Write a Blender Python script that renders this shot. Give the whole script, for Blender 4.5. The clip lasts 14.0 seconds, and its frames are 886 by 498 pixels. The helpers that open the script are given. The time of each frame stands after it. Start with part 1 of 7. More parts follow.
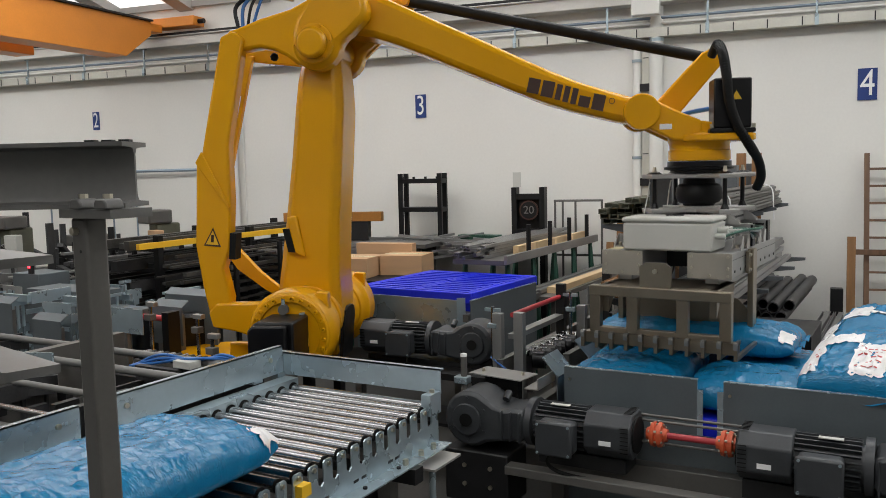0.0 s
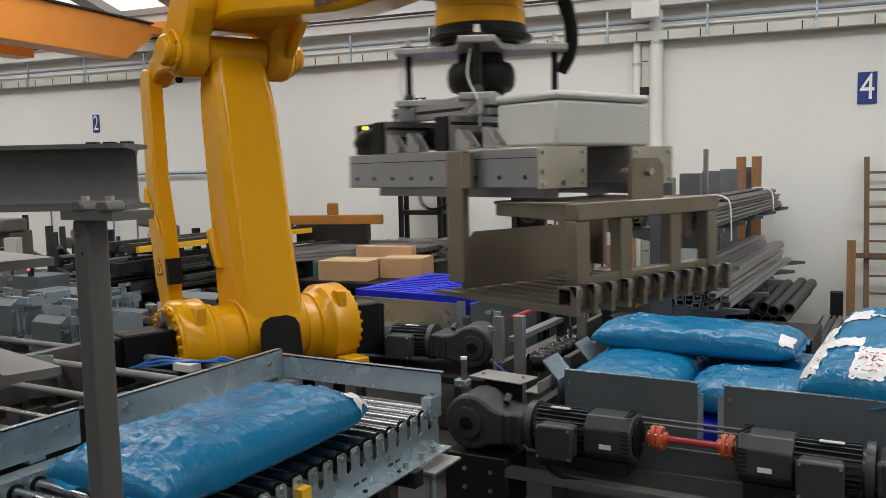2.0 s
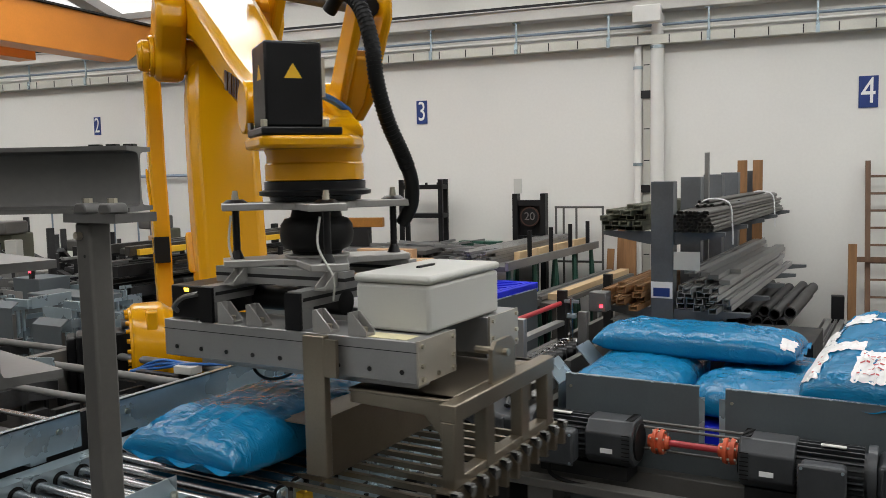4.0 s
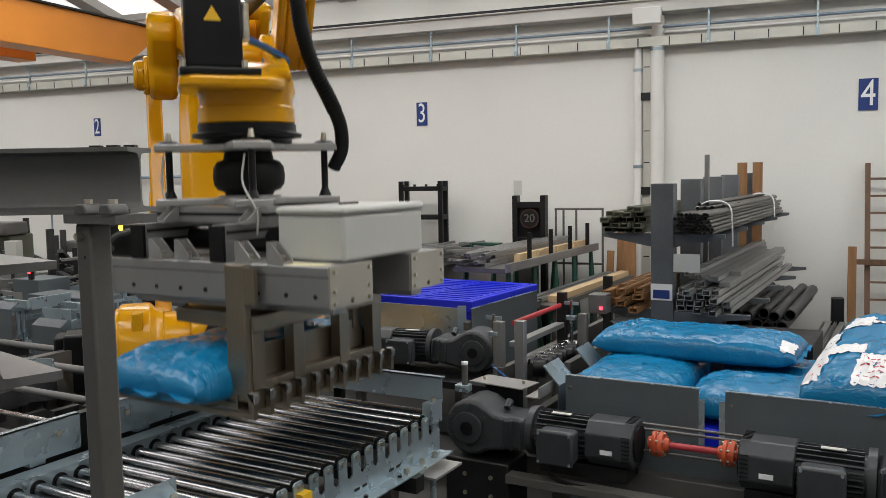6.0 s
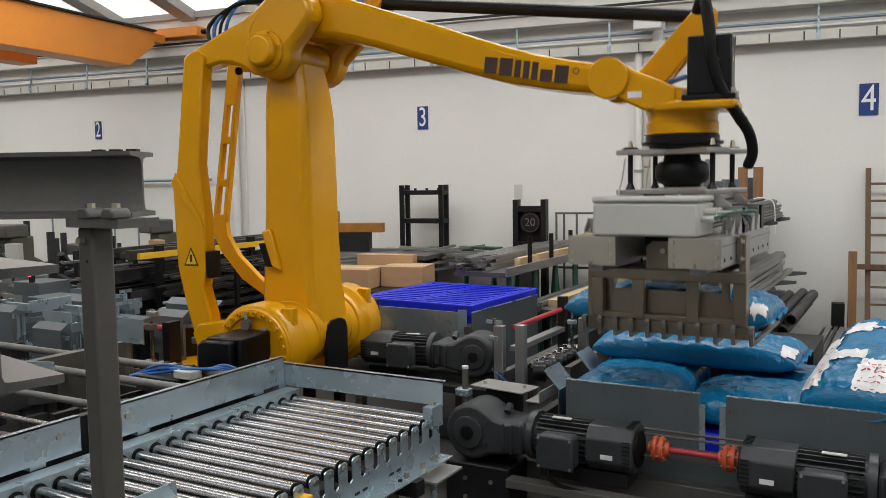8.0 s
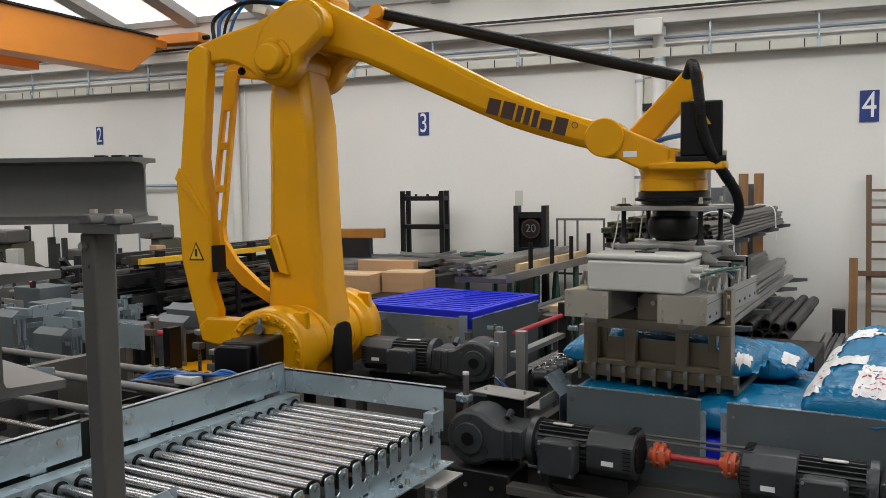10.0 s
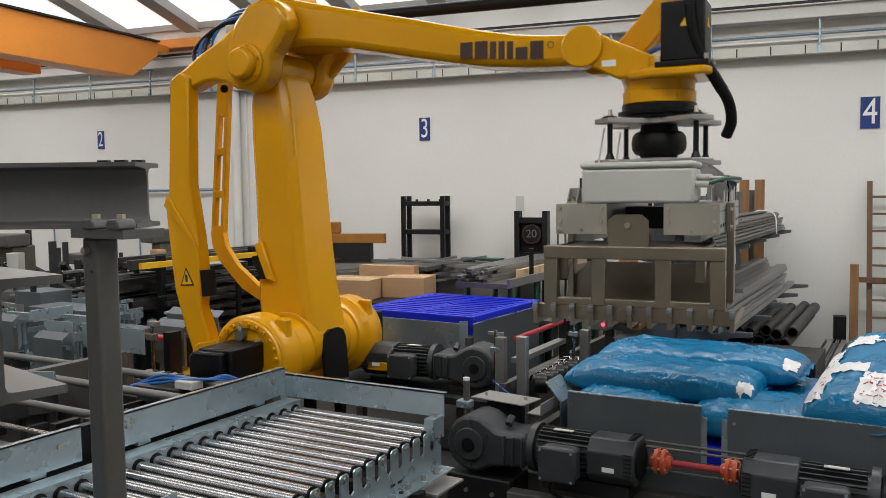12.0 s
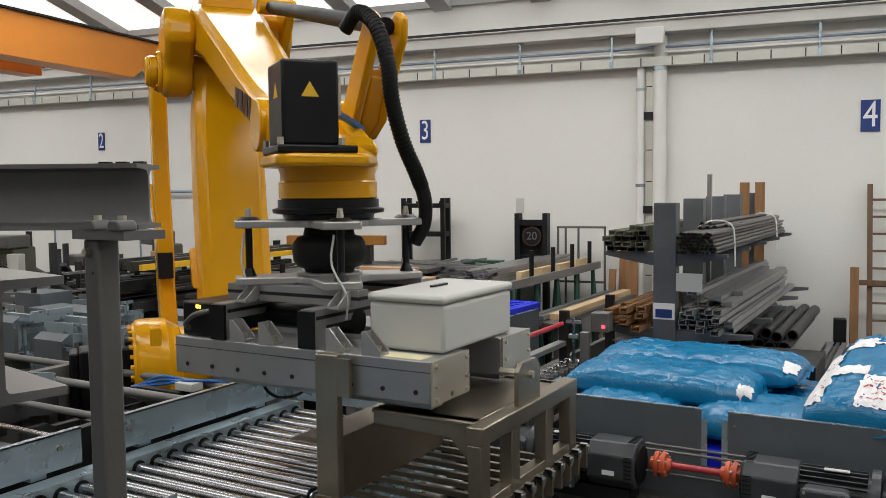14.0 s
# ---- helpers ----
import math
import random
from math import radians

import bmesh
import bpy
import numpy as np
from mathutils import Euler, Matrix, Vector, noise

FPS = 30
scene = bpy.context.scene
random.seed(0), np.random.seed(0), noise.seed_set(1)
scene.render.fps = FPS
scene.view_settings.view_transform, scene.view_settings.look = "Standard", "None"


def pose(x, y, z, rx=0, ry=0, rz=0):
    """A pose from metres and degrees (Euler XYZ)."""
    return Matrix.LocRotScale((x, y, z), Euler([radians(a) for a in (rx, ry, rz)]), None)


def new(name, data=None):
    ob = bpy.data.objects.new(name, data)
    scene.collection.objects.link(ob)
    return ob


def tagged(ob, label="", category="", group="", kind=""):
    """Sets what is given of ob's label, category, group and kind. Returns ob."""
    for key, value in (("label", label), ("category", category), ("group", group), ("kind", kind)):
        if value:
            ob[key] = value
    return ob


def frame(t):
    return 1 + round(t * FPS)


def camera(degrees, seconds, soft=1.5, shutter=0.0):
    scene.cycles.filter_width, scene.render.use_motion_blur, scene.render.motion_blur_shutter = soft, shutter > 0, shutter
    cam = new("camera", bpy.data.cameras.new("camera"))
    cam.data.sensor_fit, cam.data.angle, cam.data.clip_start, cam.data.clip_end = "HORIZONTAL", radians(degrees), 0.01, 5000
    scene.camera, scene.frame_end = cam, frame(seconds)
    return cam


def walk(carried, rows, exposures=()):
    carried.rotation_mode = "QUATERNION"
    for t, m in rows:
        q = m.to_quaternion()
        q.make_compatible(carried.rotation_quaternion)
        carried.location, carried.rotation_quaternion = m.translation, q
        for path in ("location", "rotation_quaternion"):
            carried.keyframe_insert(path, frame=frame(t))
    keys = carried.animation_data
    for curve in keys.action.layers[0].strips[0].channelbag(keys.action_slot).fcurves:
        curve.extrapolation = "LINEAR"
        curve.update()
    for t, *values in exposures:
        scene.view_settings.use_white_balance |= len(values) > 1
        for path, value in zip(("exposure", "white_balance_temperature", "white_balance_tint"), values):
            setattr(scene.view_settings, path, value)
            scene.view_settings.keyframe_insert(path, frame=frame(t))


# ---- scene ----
cam = camera(55.24, 14.0, soft=0.6, shutter=0.4)


def gaze(x, y, z, yaw, tilt, roll):
    """A level camera turned yaw to its left, tilted down and rolled, in degrees."""
    return Matrix.Translation((x, y, z)) @ pose(0, 0, 0, 0, 0, yaw) @ pose(0, 0, 0, 90 - tilt, 0, 0) @ pose(0, 0, 0, 0, 0, roll)


PATH = [
    (0.0, 0.011, 0.003, 1.863, 29.53, 5.51, -1.34), (0.5, 0.008, 0.004, 1.862, 29.51, 5.38, -1.33),
    (1.0, 0.008, 0.004, 1.862, 29.51, 5.33, -1.30), (1.5, 0.008, 0.004, 1.862, 29.51, 5.33, -1.27),
    (2.0, 0.006, 0.003, 1.862, 29.49, 5.30, -1.26), (2.5, 0.004, 0.003, 1.862, 29.49, 5.21, -1.22),
    (3.0, 0.003, 0.003, 1.862, 29.50, 5.16, -1.20), (5.5, -0.001, 0.003, 1.862, 29.51, 5.00, -1.08),
    (6.0, -0.001, 0.003, 1.862, 29.49, 4.98, -1.05), (6.5, -0.001, 0.002, 1.862, 29.50, 4.97, -1.03),
    (7.0, -0.001, 0.002, 1.862, 29.50, 4.86, -1.02), (7.5, -0.001, 0.001, 1.863, 29.51, 4.78, -0.97),
    (8.0, -0.003, 0.001, 1.864, 29.50, 4.73, -0.91), (10.5, -0.004, -0.002, 1.865, 29.54, 4.21, -0.78),
    (11.0, -0.005, -0.002, 1.866, 29.54, 4.09, -0.71), (11.5, -0.007, -0.002, 1.866, 29.53, 3.99, -0.70),
    (12.0, -0.007, -0.003, 1.866, 29.55, 3.99, -0.66), (12.5, -0.007, -0.003, 1.866, 29.55, 3.99, -0.64),
    (13.0, -0.009, -0.003, 1.865, 29.53, 3.98, -0.61), (13.5, -0.008, -0.004, 1.866, 29.54, 3.93, -0.55),
    (14.0, -0.007, -0.005, 1.866, 29.56, 3.85, -0.55),
]
walk(cam, [(t, gaze(*row)) for t, *row in PATH])

# ---- light: overcast daylight through the roof's skylights ----
scene.view_settings.exposure = 0.0
world = bpy.data.worlds.new("sky")
scene.world = world
world.use_nodes = True
wn = world.node_tree
sky = wn.nodes.new("ShaderNodeTexSky")
sky.sky_type, sky.sun_disc, sky.sun_elevation, sky.sun_rotation = "NISHITA", False, radians(50), radians(200)
wn.nodes["Background"].inputs["Strength"].default_value = 0.1
wn.links.new(sky.outputs[0], wn.nodes["Background"].inputs["Color"])

# the hall stands turned against the machines: s runs along its long wall, d towards the room
TURN = 8.2
HALL = pose(0, 9.268, 0, 0, 0, TURN)
ROOF = 4.75
SKYLIGHTS = (-3.2, -7.4, -11.6)


def hall(s, d, z):
    return HALL @ Vector((s, -d, z))


for d, power in zip(SKYLIGHTS, (298, 200, 90)):
    lamp = bpy.data.lights.new("skylight_lamp", "AREA")
    lamp.shape, lamp.size, lamp.size_y, lamp.energy, lamp.color = "RECTANGLE", 20.0, 1.0, power, (1.0, 1.0, 1.0)
    ob = new("skylight_lamp", lamp)
    ob.matrix_basis = HALL @ pose(-4.5, d, ROOF - 0.12)


# ---- materials ----
def mat(name, base, rough=0.5, metal=0.0, var=0.12, scale=6.0, fine=90.0, bump=0.06, rvar=0.12, spec=0.5, stretch=(1, 1, 1), stain=None, coat=0.0, island=0.0, coords="Object", bdist=0.004):
    m = bpy.data.materials.new(name)
    m.use_nodes = True
    nt = m.node_tree
    b = nt.nodes["Principled BSDF"]
    tc = nt.nodes.new("ShaderNodeTexCoord")
    mp = nt.nodes.new("ShaderNodeMapping")
    mp.inputs["Scale"].default_value = stretch
    nt.links.new(tc.outputs[coords], mp.inputs["Vector"])
    big = nt.nodes.new("ShaderNodeTexNoise")
    big.inputs["Scale"].default_value, big.inputs["Detail"].default_value = scale, 5
    small = nt.nodes.new("ShaderNodeTexNoise")
    small.inputs["Scale"].default_value, small.inputs["Detail"].default_value = fine, 3
    for n in (big, small):
        nt.links.new(mp.outputs[0], n.inputs["Vector"])
    ramp = nt.nodes.new("ShaderNodeValToRGB")
    lo = stain or tuple(c * (1 - var) for c in base)
    ramp.color_ramp.elements[0].position, ramp.color_ramp.elements[1].position = 0.3, 0.7
    ramp.color_ramp.elements[0].color = (*lo, 1)
    ramp.color_ramp.elements[1].color = (*(min(c * (1 + var), 1) for c in base), 1)
    nt.links.new(big.outputs["Fac"], ramp.inputs["Fac"])
    col = ramp.outputs["Color"]
    mix = nt.nodes.new("ShaderNodeMix")
    mix.data_type, mix.blend_type = "RGBA", "MULTIPLY"
    mix.inputs["Factor"].default_value = min(1.0, var * 1.5)
    nt.links.new(col, mix.inputs["A"])
    nt.links.new(small.outputs["Fac"], mix.inputs["B"])
    col = mix.outputs["Result"]
    if island:
        geo = nt.nodes.new("ShaderNodeNewGeometry")
        hsv = nt.nodes.new("ShaderNodeHueSaturation")
        mr = nt.nodes.new("ShaderNodeMapRange")
        mr.inputs["To Min"].default_value, mr.inputs["To Max"].default_value = 1 - island, 1 + island
        nt.links.new(geo.outputs["Random Per Island"], mr.inputs["Value"])
        nt.links.new(mr.outputs[0], hsv.inputs["Value"])
        nt.links.new(col, hsv.inputs["Color"])
        col = hsv.outputs["Color"]
    nt.links.new(col, b.inputs["Base Color"])
    rr = nt.nodes.new("ShaderNodeMapRange")
    rr.inputs["To Min"].default_value, rr.inputs["To Max"].default_value = max(0.03, rough - rvar), min(1.0, rough + rvar)
    nt.links.new(big.outputs["Fac"], rr.inputs["Value"])
    nt.links.new(rr.outputs[0], b.inputs["Roughness"])
    b.inputs["Metallic"].default_value = metal
    b.inputs["Specular IOR Level"].default_value = spec
    b.inputs["Coat Weight"].default_value = coat
    b.inputs["Coat Roughness"].default_value = 0.12
    if bump:
        bp = nt.nodes.new("ShaderNodeBump")
        bp.inputs["Strength"].default_value, bp.inputs["Distance"].default_value = bump, bdist
        nt.links.new(small.outputs["Fac"], bp.inputs["Height"])
        nt.links.new(bp.outputs[0], b.inputs["Normal"])
    return m


def glow(name, color, strength):
    m = bpy.data.materials.new(name)
    m.use_nodes = True
    b = m.node_tree.nodes["Principled BSDF"]
    b.inputs["Base Color"].default_value = (*color, 1)
    b.inputs["Emission Color"].default_value = (*color, 1)
    b.inputs["Emission Strength"].default_value = strength
    return m


YELLOW = mat("yellow_enamel", (0.72, 0.34, 0.003), 0.20, 0, 0.04, 2, 140, 0.008, 0.05, spec=0.36)
RUSTORANGE = mat("faded_orange_paint", (0.36, 0.15, 0.02), 0.55, 0, 0.2, 5, 60, 0.05)
ORANGE = mat("orange_crane_paint", (0.78, 0.27, 0.03), 0.45, 0, 0.08, 2, 60, 0.03)
BLACKP = mat("black_motor_paint", (0.006, 0.006, 0.007), 0.36, 0, 0.25, 8, 120, 0.05, spec=0.3)
RUBBER = mat("black_rubber", (0.006, 0.006, 0.006), 0.55, 0, 0.2, 10, 160, 0.1, spec=0.25)
STEEL = mat("polished_roller_steel", (0.38, 0.38, 0.38), 0.23, 1, 0.06, 5, 40, 0.0, 0.05)
# the light blue base includes the bluish reflections on the guide sheets
GALV = mat("galvanised_sheet", (0.41, 0.50, 0.55), 0.28, 0.6, 0.08, 4, 45, 0.04, 0.1)
ALU = mat("anodised_aluminium", (0.39, 0.39, 0.385), 0.40, 0.75, 0.07, 5, 130, 0.03, 0.07)
CASTALU = mat("cast_aluminium_plate", (0.46, 0.45, 0.435), 0.4, 0.7, 0.07, 5, 150, 0.05)
# cream tint: warm light reflected off the grey plates, put into the base colour
ENDPLATE = mat("warm_reflection_end_plate", (0.50, 0.465, 0.40), 0.40, 0.65, 0.05, 5, 130, 0.03)
# base lightened and warmed to carry the warm light this steel reflects
STAINLESS = mat("bead_blasted_stainless", (0.31, 0.265, 0.205), 0.33, 0.85, 0.1, 5, 120, 0.04, 0.08)
GREYPAINT = mat("dark_grey_frame_paint", (0.115, 0.11, 0.102), 0.42, 0.1, 0.12, 5, 90, 0.05)
BEAMGREY = mat("grey_beam_paint", (0.155, 0.153, 0.147), 0.42, 0.15, 0.12, 4, 80, 0.05)
PALEGREY = mat("pale_grey_steel_paint", (0.18, 0.18, 0.175), 0.4, 0.2, 0.1, 4, 80, 0.04)
MOTORGREY = mat("gearmotor_grey_paint", (0.046, 0.05, 0.055), 0.42, 0.1, 0.15, 9, 110, 0.06)
PLATEGREY = mat("blue_grey_sheet", (0.125, 0.147, 0.16), 0.5, 0.3, 0.1, 4, 70, 0.03)
DARK = mat("dark_machine_steel", (0.012, 0.012, 0.013), 0.5, 0.2, 0.3, 6, 70, 0.06)
BOXGREY = mat("light_grey_enclosure", (0.54, 0.54, 0.505), 0.5, 0, 0.04, 3, 150, 0.03)
WALLM = mat("white_plaster_wall", (0.80, 0.79, 0.75), 0.85, 0, 0.045, 0.5, 35, 0.08)
CONCRETE = mat("white_concrete_beam", (0.72, 0.70, 0.66), 0.8, 0, 0.08, 1.2, 40, 0.08)
CEILM = mat("roof_sheet", (0.45, 0.45, 0.44), 0.7, 0, 0.08, 1.0, 30, 0.04)
FLOORM = mat("worn_grey_floor", (0.06, 0.058, 0.054), 0.5, 0, 0.3, 1.4, 50, 0.08)
BLUEPLASTIC = mat("blue_pallet_plastic", (0.006, 0.02, 0.66), 0.42, 0, 0.1, 6, 120, 0.04)
BAG = mat("blue_polythene", (0.003, 0.165, 0.35), 0.24, 0, 0.07, 5, 26, 0.0, 0.06, spec=0.45)


def creases(m):
    """Fine folds of a filled plastic sack: ridged folds across it and small puckers."""
    nt = m.node_tree
    tc = nt.nodes.new("ShaderNodeTexCoord")
    last = None
    for scale, stretch, dist, strength, warp in ((9, (1.0, 2.6, 1.0), 0.012, 0.35, 1.2), (34, (0.5, 1.5, 0.8), 0.005, 0.5, 1.8)):
        mp = nt.nodes.new("ShaderNodeMapping")
        mp.inputs["Scale"].default_value = stretch
        nt.links.new(tc.outputs["Object"], mp.inputs["Vector"])
        n = nt.nodes.new("ShaderNodeTexNoise")
        n.noise_type = "RIDGED_MULTIFRACTAL"
        n.inputs["Scale"].default_value, n.inputs["Detail"].default_value, n.inputs["Distortion"].default_value = scale, 3, warp
        nt.links.new(mp.outputs[0], n.inputs["Vector"])
        bp = nt.nodes.new("ShaderNodeBump")
        bp.inputs["Strength"].default_value, bp.inputs["Distance"].default_value = strength, dist
        nt.links.new(n.outputs["Fac"], bp.inputs["Height"])
        if last:
            nt.links.new(last.outputs[0], bp.inputs["Normal"])
        last = bp
    nt.links.new(last.outputs[0], nt.nodes["Principled BSDF"].inputs["Normal"])


creases(BAG)
LABEL = mat("white_printed_film", (0.80, 0.80, 0.80), 0.4, 0, 0.08, 14, 90, 0.15)
RED = mat("red_shaft_guard", (0.45, 0.04, 0.05), 0.4, 0, 0.12, 6, 90, 0.04)
CORAL = mat("orange_red_coupling", (0.62, 0.10, 0.035), 0.45, 0, 0.15, 9, 90, 0.05)
CARD = mat("brown_cardboard", (0.50, 0.31, 0.17), 0.8, 0, 0.06, 3, 80, 0.08, stretch=(1, 1, 6))
WOOD = mat("raw_timber", (0.33, 0.165, 0.065), 0.65, 0, 0.22, 4, 40, 0.12, stretch=(6, 6, 0.6), island=0.25)
PALEWOOD = mat("pale_planed_timber", (0.72, 0.52, 0.30), 0.6, 0, 0.1, 4, 40, 0.08, stretch=(6, 0.6, 6), island=0.12)
DARKWOOD = mat("dark_ladder_wood", (0.16, 0.085, 0.045), 0.55, 0, 0.25, 5, 50, 0.1, stretch=(6, 6, 0.6))
PROFILE = mat("mill_finish_profile", (0.34, 0.34, 0.335), 0.42, 0.7, 0.12, 4, 70, 0.04, island=0.3)
DARKBAR = mat("black_mill_scale_bar", (0.05, 0.05, 0.052), 0.5, 0.4, 0.3, 5, 60, 0.06, island=0.6)
PIPEM = mat("oiled_steel_tube", (0.13, 0.125, 0.115), 0.42, 0.7, 0.3, 5, 60, 0.05, island=0.35)
RACKBLUE = mat("grey_rack_paint", (0.13, 0.14, 0.15), 0.5, 0.2, 0.15, 5, 60, 0.05)
BLACKSTEEL = mat("black_painted_steel", (0.010, 0.010, 0.011), 0.5, 0.1, 0.25, 6, 70, 0.05, spec=0.3)
GREEN = mat("green_machine_paint", (0.03, 0.11, 0.075), 0.5, 0, 0.2, 5, 60, 0.05)
OLIVE = mat("olive_machine_paint", (0.13, 0.13, 0.09), 0.5, 0, 0.2, 4, 60, 0.05, island=0.3)
WHITEPVC = mat("white_conduit", (0.78, 0.77, 0.73), 0.45, 0, 0.05, 3, 90, 0.03)
TRAY = mat("galvanised_cable_tray", (0.60, 0.59, 0.53), 0.5, 0.4, 0.1, 3, 50, 0.04)
BLUEHOSE = mat("blue_air_hose", (0.02, 0.13, 0.42), 0.35, 0, 0.05, 8, 80, 0.02)
PIPEBLUE = mat("grey_blue_pipe", (0.25, 0.31, 0.38), 0.4, 0.4, 0.08, 3, 80, 0.02)
NAVY = mat("navy_sign_enamel", (0.012, 0.04, 0.20), 0.45, 0, 0.1, 6, 80, 0.02)
WHITE = mat("white_sign_enamel", (0.85, 0.85, 0.85), 0.5, 0, 0.04, 6, 80, 0.02)
INK = mat("dark_print", (0.05, 0.02, 0.012), 0.5, 0, 0.1, 6, 80, 0.0)
WARN = mat("warning_yellow_print", (0.85, 0.50, 0.02), 0.5, 0, 0.05, 6, 80, 0.0)
BRASS = mat("nickel_bolt", (0.62, 0.58, 0.48), 0.35, 1, 0.1, 20, 90, 0.03)
TAPE = mat("paper_tape", (0.72, 0.66, 0.42), 0.8, 0, 0.06, 20, 90, 0.05)
REDLED = glow("red_indicator", (1.0, 0.03, 0.05), 6)
AMBER = glow("amber_indicator", (1.0, 0.65, 0.05), 5)
SKYPANEL = glow("skylight_panel", (1.0, 0.99, 0.96), 3.0)
EAVES = glow("translucent_eaves_sheet", (1.0, 1.0, 0.99), 0.85)


# ---- mesh tools ----
def B():
    return bmesh.new()


def box(bm, x0, x1, y0, y1, z0, z1, m=None):
    v = [bm.verts.new((x, y, z)) for z in (z0, z1) for x, y in ((x0, y0), (x1, y0), (x1, y1), (x0, y1))]
    for f in ((3, 2, 1, 0), (4, 5, 6, 7), (0, 1, 5, 4), (1, 2, 6, 5), (2, 3, 7, 6), (3, 0, 4, 7)):
        bm.faces.new([v[i] for i in f])
    if m is not None:
        for q in v:
            q.co = m @ q.co
    return bm


def ring_frame(a, b):
    d = (Vector(b) - Vector(a)).normalized()
    u = d.orthogonal().normalized()
    return u, d.cross(u)


def cyl(bm, a, b, r, n=16, r2=None, hole=0.0):
    a, b = Vector(a), Vector(b)
    u, w = ring_frame(a, b)
    r2 = r if r2 is None else r2
    loops = []
    for c, rad in ((a, r), (b, r2)) + (((b, hole), (a, hole)) if hole else ()):
        loops.append([bm.verts.new(c + (u * math.cos(i * math.tau / n) + w * math.sin(i * math.tau / n)) * rad) for i in range(n)])
    for p, q in zip(loops, loops[1:] + (loops[:1] if hole else [])):
        for i in range(n):
            bm.faces.new((p[i], p[(i + 1) % n], q[(i + 1) % n], q[i]))
    if not hole:
        bm.faces.new(loops[0][::-1])
        bm.faces.new(loops[1])
    return bm


def prism(bm, poly, w0, w1, f=lambda p, q, w: (p, w, q), taper=None):
    """A polygon extruded from w0 to w1; taper(p) scales the width along p."""
    k = taper or (lambda p: 1.0)
    lo = [bm.verts.new(f(p, q, w0 * k(p))) for p, q in poly]
    hi = [bm.verts.new(f(p, q, w1 * k(p))) for p, q in poly]
    n = len(poly)
    for i in range(n):
        bm.faces.new((lo[i], lo[(i + 1) % n], hi[(i + 1) % n], hi[i]))
    bm.faces.new(lo[::-1])
    bm.faces.new(hi)
    return bm


def tube(bm, pts, r, n=8):
    pts = [Vector(p) for p in pts]
    last, loops = None, []
    for i, p in enumerate(pts):
        d = (pts[min(i + 1, len(pts) - 1)] - pts[max(i - 1, 0)]).normalized()
        u = d.orthogonal().normalized() if last is None else (last - d * last.dot(d)).normalized()
        last, w = u, d.cross(u)
        loops.append([bm.verts.new(p + (u * math.cos(j * math.tau / n) + w * math.sin(j * math.tau / n)) * r) for j in range(n)])
    for p, q in zip(loops, loops[1:]):
        for j in range(n):
            bm.faces.new((p[j], p[(j + 1) % n], q[(j + 1) % n], q[j]))
    bm.faces.new(loops[0][::-1])
    bm.faces.new(loops[-1])
    return bm


def curve(pts, n=24):
    """Points on a smooth line through pts."""
    pts = [Vector(p) for p in pts]
    ext, out = [pts[0] * 2 - pts[1]] + pts + [pts[-1] * 2 - pts[-2]], []
    m = len(pts) - 1
    for k in range(n + 1):
        f = k / n * m
        i = min(int(f), m - 1)
        t = f - i
        a, b, c, d = ext[i:i + 4]
        out.append(0.5 * (2 * b + (c - a) * t + (2 * a - 5 * b + 4 * c - d) * t * t + (3 * b - a - 3 * c + d) * t ** 3))
    return out


def mesh_of(name, bm, material, smooth=True):
    bmesh.ops.recalc_face_normals(bm, faces=bm.faces)
    me = bpy.data.meshes.new(name)
    bm.to_mesh(me)
    bm.free()
    me.materials.append(material)
    if smooth:
        for p in me.polygons:
            p.use_smooth = True
        me.set_sharp_from_angle(angle=radians(38))
    return me


def part(name, bm, material, parent=None, label="", bevel=0.0, at=None):
    ob = new(name, mesh_of(name, bm, material))
    ob.parent = parent
    if at is not None:
        ob.matrix_basis = at
    if bevel:
        mod = ob.modifiers.new("bevel", "BEVEL")
        mod.width, mod.segments, mod.limit_method, mod.angle_limit = bevel, 2, "ANGLE", radians(40)
    if label:
        tagged(ob, label)
    return ob


def thing(name, at, label, category, group="", kind=""):
    ob = new(name)
    ob.empty_display_size = 0.1
    ob.matrix_basis = at
    return tagged(ob, label, category, group, kind)


def words(name, text, size, material, parent, at, label=""):
    cu = bpy.data.curves.new(name, "FONT")
    cu.body, cu.size, cu.align_x, cu.align_y, cu.extrude = text, size, "CENTER", "CENTER", 0.0015
    cu.materials.append(material)
    ob = new(name, cu)
    ob.parent, ob.matrix_basis = parent, at
    return tagged(ob, label) if label else ob


